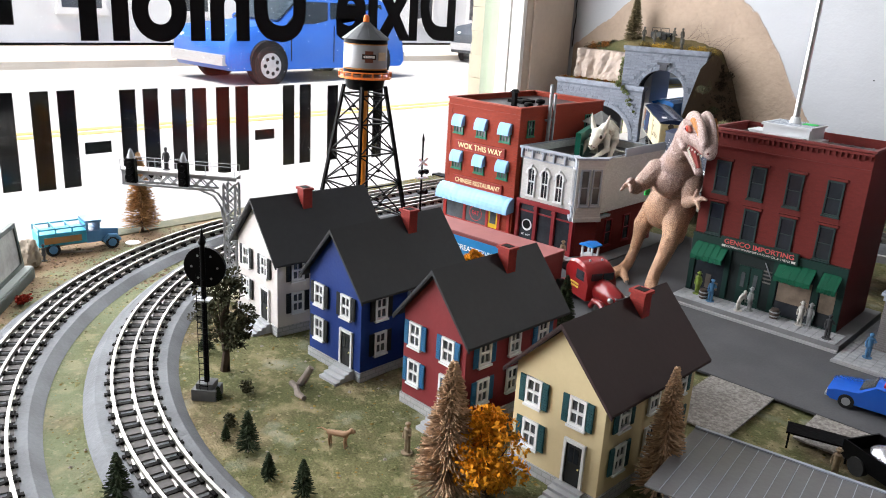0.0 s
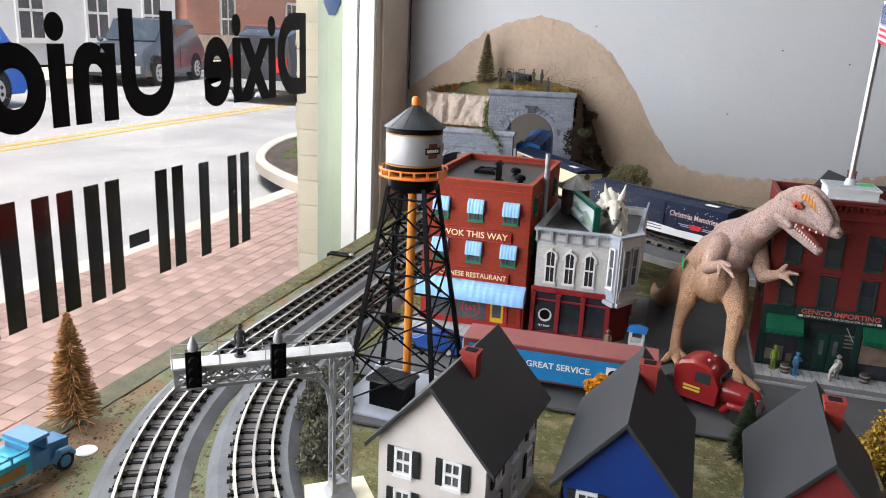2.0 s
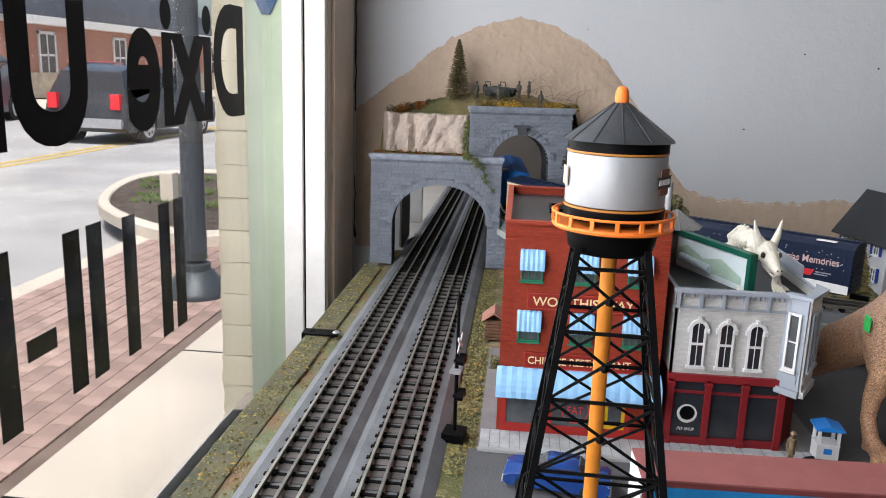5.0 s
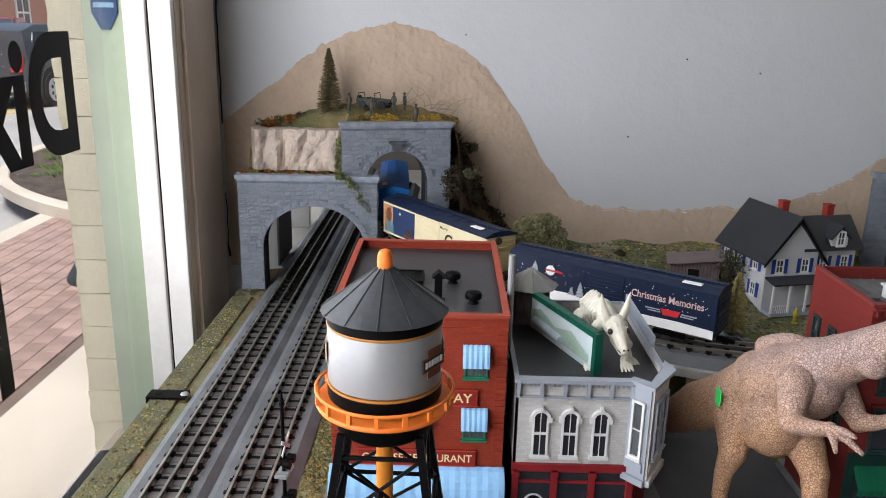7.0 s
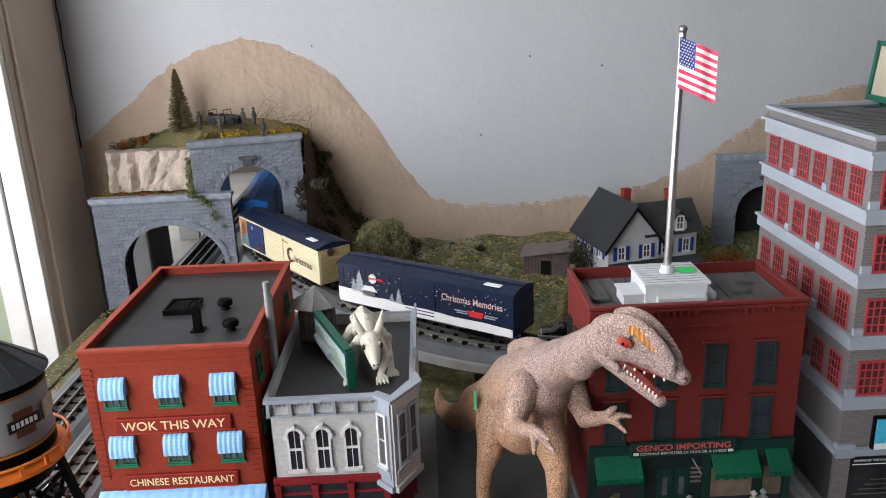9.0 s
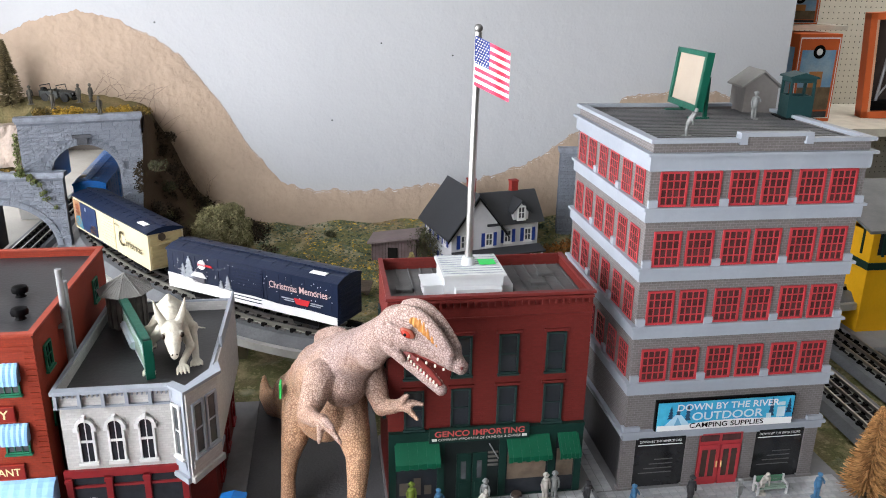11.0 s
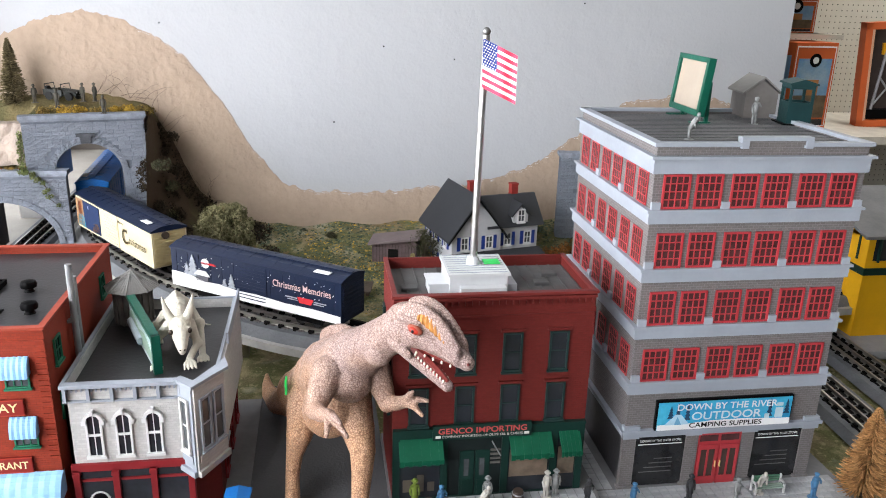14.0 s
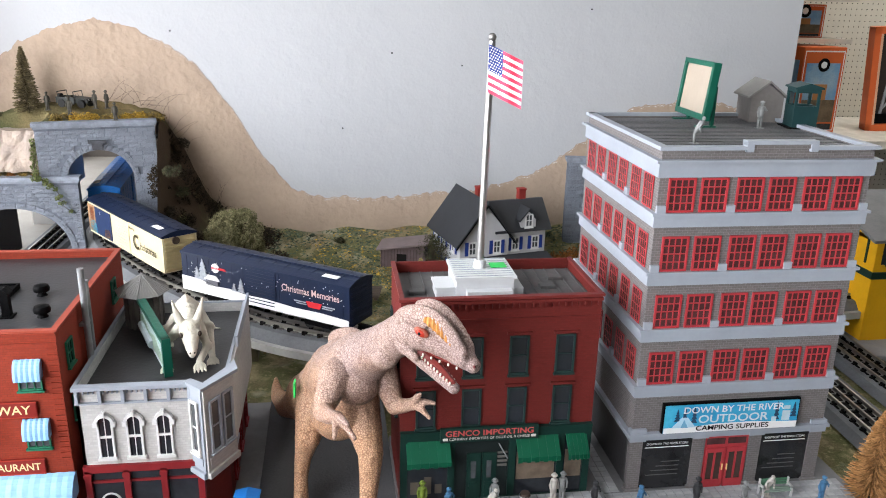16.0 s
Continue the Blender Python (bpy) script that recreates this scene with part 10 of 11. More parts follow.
def trailer():
    th = thing("semi_trailer", pose(-0.755, 0.929, 0.0035, 0, 0, 1.5) @ Matrix.Diagonal((0.97, 1, 0.83, 1)), "maroon model semi-trailer with a blue advertising panel", "model trailer", "model road vehicles")
    mr = M("maroon_trailer", (0.20, 0.045, 0.045), 0.55, var=0.12)
    part("body", box(-0.130, -0.027, 0.016, 0.130, 0.027, 0.072, bevel=0.0012), mr, th)
    part("roof", box(-0.131, -0.028, 0.072, 0.131, 0.028, 0.074), M("dusty_maroon_roof", (0.30, 0.105, 0.10), 0.7, var=0.12), th, "dusty maroon roof")
    sd = part("side_panel", box(-0.122, -0.0282, 0.020, 0.122, -0.0272, 0.066), M("advert_blue", (0.02, 0.24, 0.56), 0.4), th, "bright blue advertising panel")
    lettering("advert_text", "A SIGN OF GREAT SERVICE.", 0.150, 0.0105, white_print, sd, at(-0.028, -0.0286, 0.046, FACE_S), "white advertising words", 0.02)
    part("advert_card", box(0.066, -0.0288, 0.030, 0.112, -0.0280, 0.058), white_print, sd, "white logo card")
    part("card_mark", cyl((0.076, -0.0288, 0.047), (0.076, -0.0294, 0.047), 0.007, n=18), black_plastic, sd, "round dark mark")
    part("card_bars", boxes([(0.085, -0.0293, 0.043, 0.109, -0.0288, 0.049), (0.074, -0.0293, 0.034, 0.104, -0.0288, 0.036)]), f_dark, sd, "dark print bars")
    part("front_wall", box(-0.1315, -0.026, 0.018, -0.1300, 0.026, 0.072), white_print, th, "white front wall")
    for x in (0.085, 0.108):
        for s in (-1, 1):
            part("wheel", cyl((x, s * 0.016, 0.0095), (x, s * 0.026, 0.0095), 0.0095, n=16), M_tyre, th, smooth=True)
    for s in (-1, 1):
        part("landing_leg", box(-0.085, s * 0.018 - 0.002, 0, -0.081, s * 0.018 + 0.002, 0.017), black_plastic, th)
    part("chassis", box(-0.12, -0.014, 0.010, 0.12, 0.014, 0.016), black_plastic, th)


trailer()


def dump_truck():
    th = thing("tractor_truck", pose(-0.560, 0.940, 0.0035, 0, 0, -24), "red vintage model tractor truck with a rounded cab", "model truck", "model road vehicles")
    rd = M("gloss_red_enamel", (0.24, 0.012, 0.014), 0.28, var=0.08, coat=0.5)
    cab = [(-0.040, 0.014), (0.018, 0.014), (0.020, 0.040), (0.012, 0.058), (0.000, 0.0655), (-0.018, 0.068), (-0.034, 0.063), (-0.042, 0.052)]
    bm = bmesh.new()
    lay = [[bm.verts.new((x * k, y, z if z < 0.03 else 0.03 + (z - 0.03) * q)) for x, z in cab] for y, k, q in ((-0.024, 0.95, 0.86), (-0.021, 1.0, 0.96), (0.0, 1.0, 1.0), (0.021, 1.0, 0.96), (0.024, 0.95, 0.86))]
    for p, q in zip(lay, lay[1:]):
        for i in range(len(cab)):
            j = (i + 1) % len(cab)
            bm.faces.new((p[i], p[j], q[j], q[i]))
    bm.faces.new(lay[0]), bm.faces.new(lay[-1][::-1])
    bmesh.ops.recalc_face_normals(bm, faces=bm.faces[:])
    part("cab", bm, rd, th, "rounded red cab", smooth=True)
    part("bonnet", tube([(0.016, 0, 0.030), (0.040, 0, 0.029), (0.058, 0, 0.027), (0.064, 0, 0.026)], [0.0165, 0.0155, 0.0135, 0.009], 16), rd, th, "rounded red bonnet", smooth=True)
    part("grille", boxes([(0.061, -0.008, 0.012 + 0.004 * k, 0.0655, 0.008, 0.014 + 0.004 * k) for k in range(6)]), steel_grey, th, "steel grille bars")
    part("windscreen", boxes([(0.0175, -0.018, 0.044, 0.0195, -0.001, 0.054), (0.0175, 0.001, 0.044, 0.0195, 0.018, 0.054)]), win_dark, th)
    for s in (-1, 1):
        part("side_window", box(-0.012, s * 0.0236 - 0.0006, 0.040, 0.008, s * 0.0236 + 0.0006, 0.054), win_dark, th)
        part("door_print", boxes([(-0.026, s * 0.0243 - 0.0004, 0.026 + 0.0045 * k, -0.004, s * 0.0243 + 0.0004, 0.0285 + 0.0045 * k) for k in range(2)]), M("yellow_decal", (0.75, 0.55, 0.08), 0.5), th, "yellow print bars")
        part("fender", tube([(0.026, s * 0.020, 0.010), (0.034, s * 0.021, 0.021), (0.050, s * 0.021, 0.022), (0.064, s * 0.020, 0.012)], [0.0045] * 4, 8), rd, th, smooth=True)
        part("headlamp", ball((0.060, s * 0.013, 0.030), 0.004), M_rim, th, smooth=True)
        part("roof_lamp", ball((-0.002, s * 0.010, 0.0675), 0.0018), M_rim, th)
        for x in (-0.060, -0.038, 0.046):
            part("wheel", cyl((x, s * 0.014, 0.010), (x, s * 0.023, 0.010), 0.010, n=16), M_tyre, th, smooth=True)
    part("chassis", box(-0.075, -0.011, 0.010, 0.060, 0.011, 0.016), rd, th, "red chassis")
    part("saddle", cyl((-0.052, 0, 0.016), (-0.052, 0, 0.019), 0.011, n=18), black_plastic, th)


dump_truck()


def stake_truck():
    th = thing("stake_truck", pose(-1.232, 0.487, 0, 0, 0, 82), "light blue vintage model stake truck", "model truck", "model road vehicles")
    bl = M("turquoise_enamel", (0.05, 0.36, 0.52), 0.4, var=0.12)
    bd = M("dusty_blue_enamel", (0.08, 0.22, 0.40), 0.4, var=0.12)
    part("bed", box(-0.060, -0.020, 0.016, 0.010, 0.020, 0.036, bevel=0.001), bl, th, "turquoise bed side")
    for y in (-0.0204, 0.0204):
        part("bed_panel", box(-0.052, y - 0.0004, 0.020, 0.002, y + 0.0004, 0.030), M("rust_panel", (0.40, 0.22, 0.08), 0.6) if y < 0 else bpy.data.materials["rust_panel"], th, "tan panel")
    for y in (-0.020, 0.020):
        part("stake_rail", boxes([(-0.060, y - 0.0008, 0.042, 0.010, y + 0.0008, 0.044), (-0.060, y - 0.0008, 0.036, -0.058, y + 0.0008, 0.044), (-0.036, y - 0.0008, 0.036, -0.034, y + 0.0008, 0.044), (-0.012, y - 0.0008, 0.036, -0.010, y + 0.0008, 0.044)]), bl, th, "turquoise stake rail")
    for x in (-0.058, -0.036, -0.014, 0.008):
        part("roof_slat", box(x - 0.001, -0.020, 0.044, x + 0.001, 0.020, 0.0455), bl, th)
    part("cab", boxes([(0.010, -0.018, 0.014, 0.032, 0.018, 0.032), (0.010, -0.018, 0.032, 0.013, 0.018, 0.048), (0.029, -0.018, 0.032, 0.031, 0.018, 0.046), (0.009, -0.019, 0.046, 0.033, 0.019, 0.0495)]), bd, th, "dusty blue cab")
    part("bonnet", prism([(0.032, 0.014), (0.060, 0.014), (0.060, 0.030), (0.032, 0.033)], -0.011, 0.011), bd, th, "dusty blue bonnet")
    for s in (-1, 1):
        part("fender", tube([(0.036, s * 0.016, 0.012), (0.044, s * 0.017, 0.021), (0.054, s * 0.017, 0.020), (0.060, s * 0.016, 0.012)], [0.004] * 4, 8), bd, th)
        for x in (-0.040, 0.048):
            wh = part("wheel", cyl((x, s * 0.014, 0.010), (x, s * 0.020, 0.010), 0.0105, n=18), M_tyre, th, smooth=True)
            part("hub", cyl((x, s * 0.020, 0.010), (x, s * 0.0206, 0.010), 0.0065, n=12), bd, wh)


stake_truck()
tagged(part("white_disc", lathe([(0.011, 0), (0.012, 0.001), (0.011, 0.002), (0.007, 0.0026), (0.006, 0.0014)], 24, at=(-1.212, 0.568, 0.0)), white_print), "flat white disc lying beside the truck", "disc")


def jeep():
    th = thing("model_jeep", pose(-1.045, 1.945, 0.343, 0, 0, -20) @ Matrix.Scale(1.22, 4), "dark olive open model jeep on the hill", "model jeep", "model road vehicles")
    ol = M("dark_olive_enamel", (0.030, 0.034, 0.033), 0.55, spec=0.25)
    part("tub", boxes([(-0.026, -0.012, 0.006, 0.006, -0.0105, 0.0155), (-0.026, 0.0105, 0.006, 0.006, 0.012, 0.0155), (-0.026, -0.0105, 0.006, -0.0245, 0.0105, 0.0155), (-0.0245, -0.0105, 0.006, 0.006, 0.0105, 0.0075)]), ol, th, "open olive tub")
    part("bonnet", prism([(0.006, 0.007), (0.027, 0.007), (0.0275, 0.0140), (0.006, 0.0158)], -0.0085, 0.0085), ol, th, "olive bonnet")
    part("grille", boxes([(0.0276, -0.0075 + 0.0024 * k, 0.008, 0.0282, -0.0063 + 0.0024 * k, 0.0130) for k in range(7)]), black_plastic, th)
    for s in (-1, 1):
        part("mudguard", prism([(0.009, 0.0125), (0.027, 0.0125), (0.029, 0.0105), (0.0295, 0.0115), (0.0275, 0.0140), (0.009, 0.0140)], s * 0.0105 - 0.0025, s * 0.0105 + 0.0025), ol, th)
        part("headlamp", ball((0.0278, s * 0.0065, 0.0120), 0.0014), steel_grey, th)
    part("windscreen_frame", tube([(0.006, -0.0108, 0.0155), (0.0045, -0.0108, 0.0240), (0.0045, 0.0108, 0.0240), (0.006, 0.0108, 0.0155)], [0.0007] * 4, 6), ol, th)
    part("roll_bar", tube([(-0.022, -0.0112, 0.015), (-0.023, -0.0112, 0.0235), (-0.023, 0.0112, 0.0235), (-0.022, 0.0112, 0.015)], [0.0007] * 4, 6), ol, th)
    part("steering_wheel", ring_bm(0.0, 0.0, 0.0, 0.003, 0.0006), ol, th, m=at(0.000, 0.005, 0.0165) @ Matrix.Rotation(radians(-50), 4, "Y"))
    for y in (-0.0055, 0.0055):
        part("seat", boxes([(-0.010, y - 0.004, 0.0075, -0.003, y + 0.004, 0.0110), (-0.011, y - 0.004, 0.0110, -0.009, y + 0.004, 0.0170)]), M("jeep_canvas", (0.06, 0.055, 0.04), 0.8) if y < 0 else bpy.data.materials["jeep_canvas"], th, "canvas seat")
    for x in (-0.016, 0.018):
        for s in (-1, 1):
            part("wheel", cyl((x, s * 0.009, 0.006), (x, s * 0.0135, 0.006), 0.0062, n=16), M_tyre, th, smooth=True)
    part("spare_wheel", cyl((-0.0262, 0.003, 0.0135), (-0.0300, 0.003, 0.0135), 0.0058, n=16), M_tyre, th, smooth=True)


jeep()


# ---- street furniture of the town ----
kiosk = thing("kiosk", pose(-0.662, 1.086, 0.0062, 0, 0, -4), "white model ticket kiosk with a bright blue roof", "kiosk")
part("wall", boxes([(-0.011, -0.010, 0, 0.011, 0.010, 0.018), (-0.011, -0.010, 0.018, -0.008, -0.007, 0.034), (0.008, -0.010, 0.018, 0.011, -0.007, 0.034), (-0.011, 0.007, 0.018, -0.008, 0.010, 0.034), (0.008, 0.007, 0.018, 0.011, 0.010, 0.034), (-0.0115, -0.0105, 0.0175, 0.0115, 0.0105, 0.0185)]), trim_white, kiosk)
part("roof", prism([(-0.014, 0.034), (0.014, 0.034), (0.014, 0.036), (0, 0.0395), (-0.014, 0.036)], -0.013, 0.013), bright_blue, kiosk, "bright blue roof")
part("counter_box", box(-0.004, -0.0104, 0.008, 0.004, -0.0098, 0.014), bright_blue, kiosk)
tagged(part("manhole_lid", cyl((-0.668, 1.058, 0.0064), (-0.668, 1.058, 0.0082), 0.026, n=28), black_plastic), "flat dark disc before the kiosk", "disc")
for x, y in ((-0.455, 1.066), (-0.352, 1.072)):
    bl = thing("barrel", at(x, y + 0.009, 0.0134), "dark wooden model barrel on the pavement", "barrel", "barrels on the pavement")
    part("cask", lathe([(0.0055, 0), (0.0068, 0.005), (0.0068, 0.009), (0.0055, 0.014)], 14), M("barrel_wood", (0.07, 0.05, 0.04), 0.7), bl, smooth=True)
    for z in (0.0035, 0.009):
        part("hoop", lathe([(0.0066, z), (0.0072, z + 0.0005), (0.0072, z + 0.0015), (0.0066, z + 0.002)], 14), steel_grey, bl, "steel hoop")
bn = thing("park_bench", at(-0.048, 1.074, 0.0066), "pale green model bench before the store", "bench")
part("seat", boxes([(-0.018, -0.006 + 0.0035 * i, 0.008, 0.018, -0.0035 + 0.0035 * i, 0.009) for i in range(3)]), M("pale_green_slats", (0.32, 0.42, 0.35), 0.5), bn)
part("backrest", boxes([(-0.018, 0.005, 0.011 + 0.003 * i, 0.018, 0.006, 0.013 + 0.003 * i) for i in range(3)]), M("green_slats", (0.10, 0.26, 0.16), 0.5), bn)
for s in (-1, 1):
    part("end_frame", boxes([(s * 0.018 - 0.001, -0.006, 0, s * 0.018 + 0.001, -0.004, 0.014), (s * 0.018 - 0.001, 0.004, 0, s * 0.018 + 0.001, 0.006, 0.02), (s * 0.018 - 0.001, -0.006, 0.012, s * 0.018 + 0.001, 0.006, 0.014)]), trim_white, bn)
sh = thing("tool_shed", pose(-0.940, 0.790, 0.006, 0, 0, -8), "small black shed with a ribbed roof under the tower", "shed")
part("wall", prism([(-0.024, 0), (0.024, 0), (0.024, 0.030), (0, 0.036), (-0.024, 0.030)], -0.016, 0.016), black_plastic, sh)
shed_roof = part("roof", box(-0.027, -0.020, 0.033, 0.027, 0.020, 0.036), M("charcoal_ribbed", (0.05, 0.05, 0.055), 0.6), sh, "charcoal ribbed roof")
for i in range(16):
    part("roof_rib", box(-0.027 + 0.0034 * i, -0.020, 0.036, -0.0256 + 0.0034 * i, 0.020, 0.0372), bpy.data.materials["charcoal_ribbed"], shed_roof)


# ---- the farmhouse and yard behind the shops ----
def farmhouse():
    th = thing("farmhouse", pose(-0.268, 1.778, 0.008, 0, 0, 13), "white two-part model farmhouse with blue shutters and porch", "model house")
    wl_ = M("pale_clapboard", (0.50, 0.50, 0.52), 0.6, var=0.1)
    bl = M("blue_shutters", (0.02, 0.05, 0.26), 0.5)
    w, h, rg, d = 0.104, 0.108, 0.176, 0.145
    part("wall", prism([(-w / 2, 0), (w / 2, 0), (w / 2, h), (0, rg - 0.004), (-w / 2, h)], 0, d), wl_, th)
    rise = (rg - h) / (w / 2)
    for s in (-1, 1):
        x1, z1 = s * (w / 2 + 0.012), rg - rise * (w / 2 + 0.012)
        part("roof", prism([(0, rg), (x1, z1), (x1, z1 + 0.003), (0, rg + 0.004)], -0.012, d + 0.01), roof_slate, th, "dark roof slope")
    part("barge_board", prism([(0, rg - 0.001), (w / 2 + 0.012, rg - rise * (w / 2 + 0.012) - 0.001), (w / 2 + 0.012, rg - rise * (w / 2 + 0.012) - 0.004), (0, rg - 0.005), (-w / 2 - 0.012, rg - rise * (w / 2 + 0.012) - 0.004), (-w / 2 - 0.012, rg - rise * (w / 2 + 0.012) - 0.001)], -0.013, -0.010), black_plastic, th)
    part("wing", box(w / 2, 0.008, 0, w / 2 + 0.085, 0.088, 0.116), wl_, th, "right wing wall")
    part("wing_roof", prism([(-0.004, 0.112), (0.100, 0.112), (0.051, 0.166), (0.045, 0.166)], w / 2 - 0.03, w / 2 + 0.094, "x"), roof_slate, th, "dark wing roof")
    part("dormer", prism([(w / 2 + 0.026, 0.120), (w / 2 + 0.058, 0.120), (w / 2 + 0.058, 0.134), (w / 2 + 0.042, 0.152), (w / 2 + 0.026, 0.134)], 0.000, 0.040), wl_, th, "gabled dormer")
    for s in (-1, 1):
        part("dormer_roof", prism([(w / 2 + 0.042, 0.156), (w / 2 + 0.042 + s * 0.021, 0.132), (w / 2 + 0.042 + s * 0.021, 0.135), (w / 2 + 0.042, 0.159)], -0.004, 0.042), roof_slate, th)
    for x, y, z in ((0.008, 0.06, rg - 0.02), (w / 2 + 0.042, 0.046, 0.150)):
        part("chimney", boxes([(x, y, z, x + 0.014, y + 0.014, z + 0.034), (x - 0.001, y - 0.001, z + 0.034, x + 0.015, y + 0.015, z + 0.037)]), chimney_mat, th, "red brick chimney")

    def win(x, y, z, turn, sh_=True):
        wd = sash(th, at(x, y, z, turn), 0.014, 0.024, trim_white, win_grey, 2, 2, 0.0016)
        if sh_:
            for s in (-1, 1):
                part("shutter", boxes([(s * 0.0125 - 0.0036, -0.0135, 0.0004, s * 0.0125 + 0.0036, 0.0135, 0.0018)]), bl, wd)

    for x in (-0.026, 0.026):
        win(x, -0.0006, 0.086, FACE_S)
    for y in (0.03, 0.08, 0.125):
        win(-w / 2 - 0.0006, y, 0.086, FACE_W), win(-w / 2 - 0.0006, y, 0.036, FACE_W)
    win(w / 2 + 0.042, -0.0006, 0.134, FACE_S, False), win(w / 2 + 0.018, 0.0074, 0.086, FACE_S), win(w / 2 + 0.062, 0.0074, 0.086, FACE_S)
    part("porch_roof", prism([(-0.030, 0.058), (0.0, 0.064), (0.0, 0.067), (-0.031, 0.061)], -w / 2, w / 2 + 0.085, "x"), roof_slate, th, "dark porch roof")
    part("porch_floor", box(-w / 2, -0.030, 0, w / 2 + 0.085, 0, 0.006), trim_grey, th)
    for x in (-0.050, -0.016, 0.018, 0.050, 0.09, 0.13):
        part("porch_post", box(x - 0.0018, -0.029, 0.006, x + 0.0018, -0.0255, 0.059), trim_white, th, "white porch post")
    part("porch_rail", boxes([(-0.050, -0.028, 0.020, -0.016, -0.0265, 0.0215), (0.050, -0.028, 0.020, 0.13, -0.0265, 0.0215)] + [(x, -0.0278, 0.006, x + 0.001, -0.0268, 0.020) for x in np.arange(-0.054, -0.02, 0.004)]), trim_white, th)
    part("foundation", box(-w / 2 - 0.001, -0.001, -0.02, w / 2 + 0.086, d, 0.004), stone_found, th)


farmhouse()
figure(at(-0.274, 1.722, 0.004), M("yellow_figure", (0.55, 0.45, 0.06), 0.6, var=0.4, scale=120), "yellow plastic figure before the farmhouse", 0.030)
yard = thing("yard_shed", pose(-0.418, 1.860, 0.022, 0, 0, -14), "purple-brown wooden yard shed with a lean-to roof", "shed")
pb = M("purple_brown_boards", (0.145, 0.105, 0.105), 0.8, var=0.25, scale=50)
part("wall", prism([(-0.045, -0.012), (0.045, -0.012), (0.045, 0.066), (-0.045, 0.052)], -0.022, 0.030), pb, yard)
part("roof", prism([(-0.052, 0.050), (0.052, 0.066), (0.052, 0.070), (-0.052, 0.054)], -0.032, 0.036), M("grey_purple_roof", (0.19, 0.15, 0.15), 0.8, var=0.2), yard)
part("doorway", box(-0.012, -0.0232, 0.0, 0.008, -0.0222, 0.042), crack_dark, yard, "dark open doorway")
part("plank", boxes([(x, -0.0228, -0.01, x + 0.0008, -0.0218, 0.052) for x in np.arange(-0.043, 0.044, 0.0065)]), M("plank_gap", (0.07, 0.05, 0.05), 0.9), yard)
pal = thing("timber_pallet", pose(-0.510, 1.742, 0.022, 8, 0, -12), "brown timber pallet lying on the slope", "pallet")
for i in range(6):
    part("plank", box(-0.036, -0.020 + 0.007 * i, 0, 0.036, -0.0145 + 0.007 * i, 0.004), M("brown_plank", (0.10, 0.075, 0.06), 0.8, var=0.3), pal)
for x in (-0.03, 0.0, 0.03):
    part("bearer", box(x - 0.003, -0.02, -0.005, x + 0.003, 0.02, 0.0), bark, pal)


# ---- right-hand end: more track, the yellow station and the shop shelves ----
for x, nm in ((0.175, "three-rail track beside the tall store"), (0.285, "second three-rail track beside the tall store")):
    track([Vector((x + 0.05 * (y - 1.2), y, 0)) for y in np.arange(1.95, 0.25, -0.012)], nm, 0)


def yellow_station():
    th = thing("yellow_station", at(0.328, 1.46, 0.0), "bright yellow model station with dark bands and grey roof", "model building", "town buildings")
    part("platform", box(-0.012, -0.06, 0, 0.40, 0.36, 0.016, bevel=0.002), side_plain, th, "grey platform")
    part("wall", box(0.0, 0.0, 0.016, 0.34, 0.26, 0.128), yellow_paint, th)
    part("band", box(-0.003, -0.003, 0.128, 0.343, 0.263, 0.140), deep_green, th, "dark green band")
    part("upper_wall", boxes([(0.0, 0.0, 0.140, 0.34, 0.26, 0.152), (0.0, 0.0, 0.152, 0.012, 0.26, 0.196), (0.0, 0.0, 0.19, 0.34, 0.26, 0.20)]), yellow_paint, th)
    part("upper_glass", box(0.002, 0.002, 0.152, 0.338, 0.258, 0.192), win_dark, th, "dark window band")
    part("mullion", boxes([(x, -0.002, 0.15, x + 0.004, 0.003, 0.193) for x in np.arange(0.02, 0.34, 0.03)] + [(-0.002, y, 0.15, 0.003, y + 0.004, 0.193) for y in np.arange(0.02, 0.26, 0.03)]), deep_green, th)
    part("roof", prism([(-0.03, 0.20), (0.13, 0.245), (0.29, 0.20), (0.29, 0.205), (0.13, 0.25), (-0.03, 0.205)], -0.03, 0.37, "x"), M("grey_station_roof", (0.19, 0.19, 0.19), 0.7, var=0.2), th, "grey roof")
    for y in (0.06, 0.16):
        sash(th, at(-0.0006, y, 0.082, FACE_W), 0.018, 0.028, deep_green, win_dark, 2, 2, 0.0016)
    part("green_mat", box(0.02, -0.20, 0.0, 0.40, -0.07, 0.012), awning_green, th, "green raised bed")


yellow_station()
peg = thing("pegboard_wall", at(0, 0, 0), "cream pegboard panel with rows of holes", "pegboard", kind=S)
part("board", box(0.80, 2.56, -0.6, 4.5, 2.58, 1.6), M("cream_pegboard", (0.66, 0.62, 0.52), 0.7, var=0.06), peg)
bm = bmesh.new()
for x in np.arange(0.81, 1.75, 0.0165):
    for z in np.arange(0.02, 0.80, 0.0165):
        vs = [bm.verts.new((x + 0.0019 * math.cos(a), 2.559, z + 0.0019 * math.sin(a))) for a in np.linspace(0, 2 * math.pi, 6, endpoint=False)]
        bm.faces.new(vs)
part("peg_holes", bm, crack_dark, peg, kind="stuff")
part("edge_strip", box(0.785, 2.55, -0.6, 0.802, 2.585, 1.6), M("tan_strip", (0.42, 0.34, 0.24), 0.6), peg, "tan edge strip")
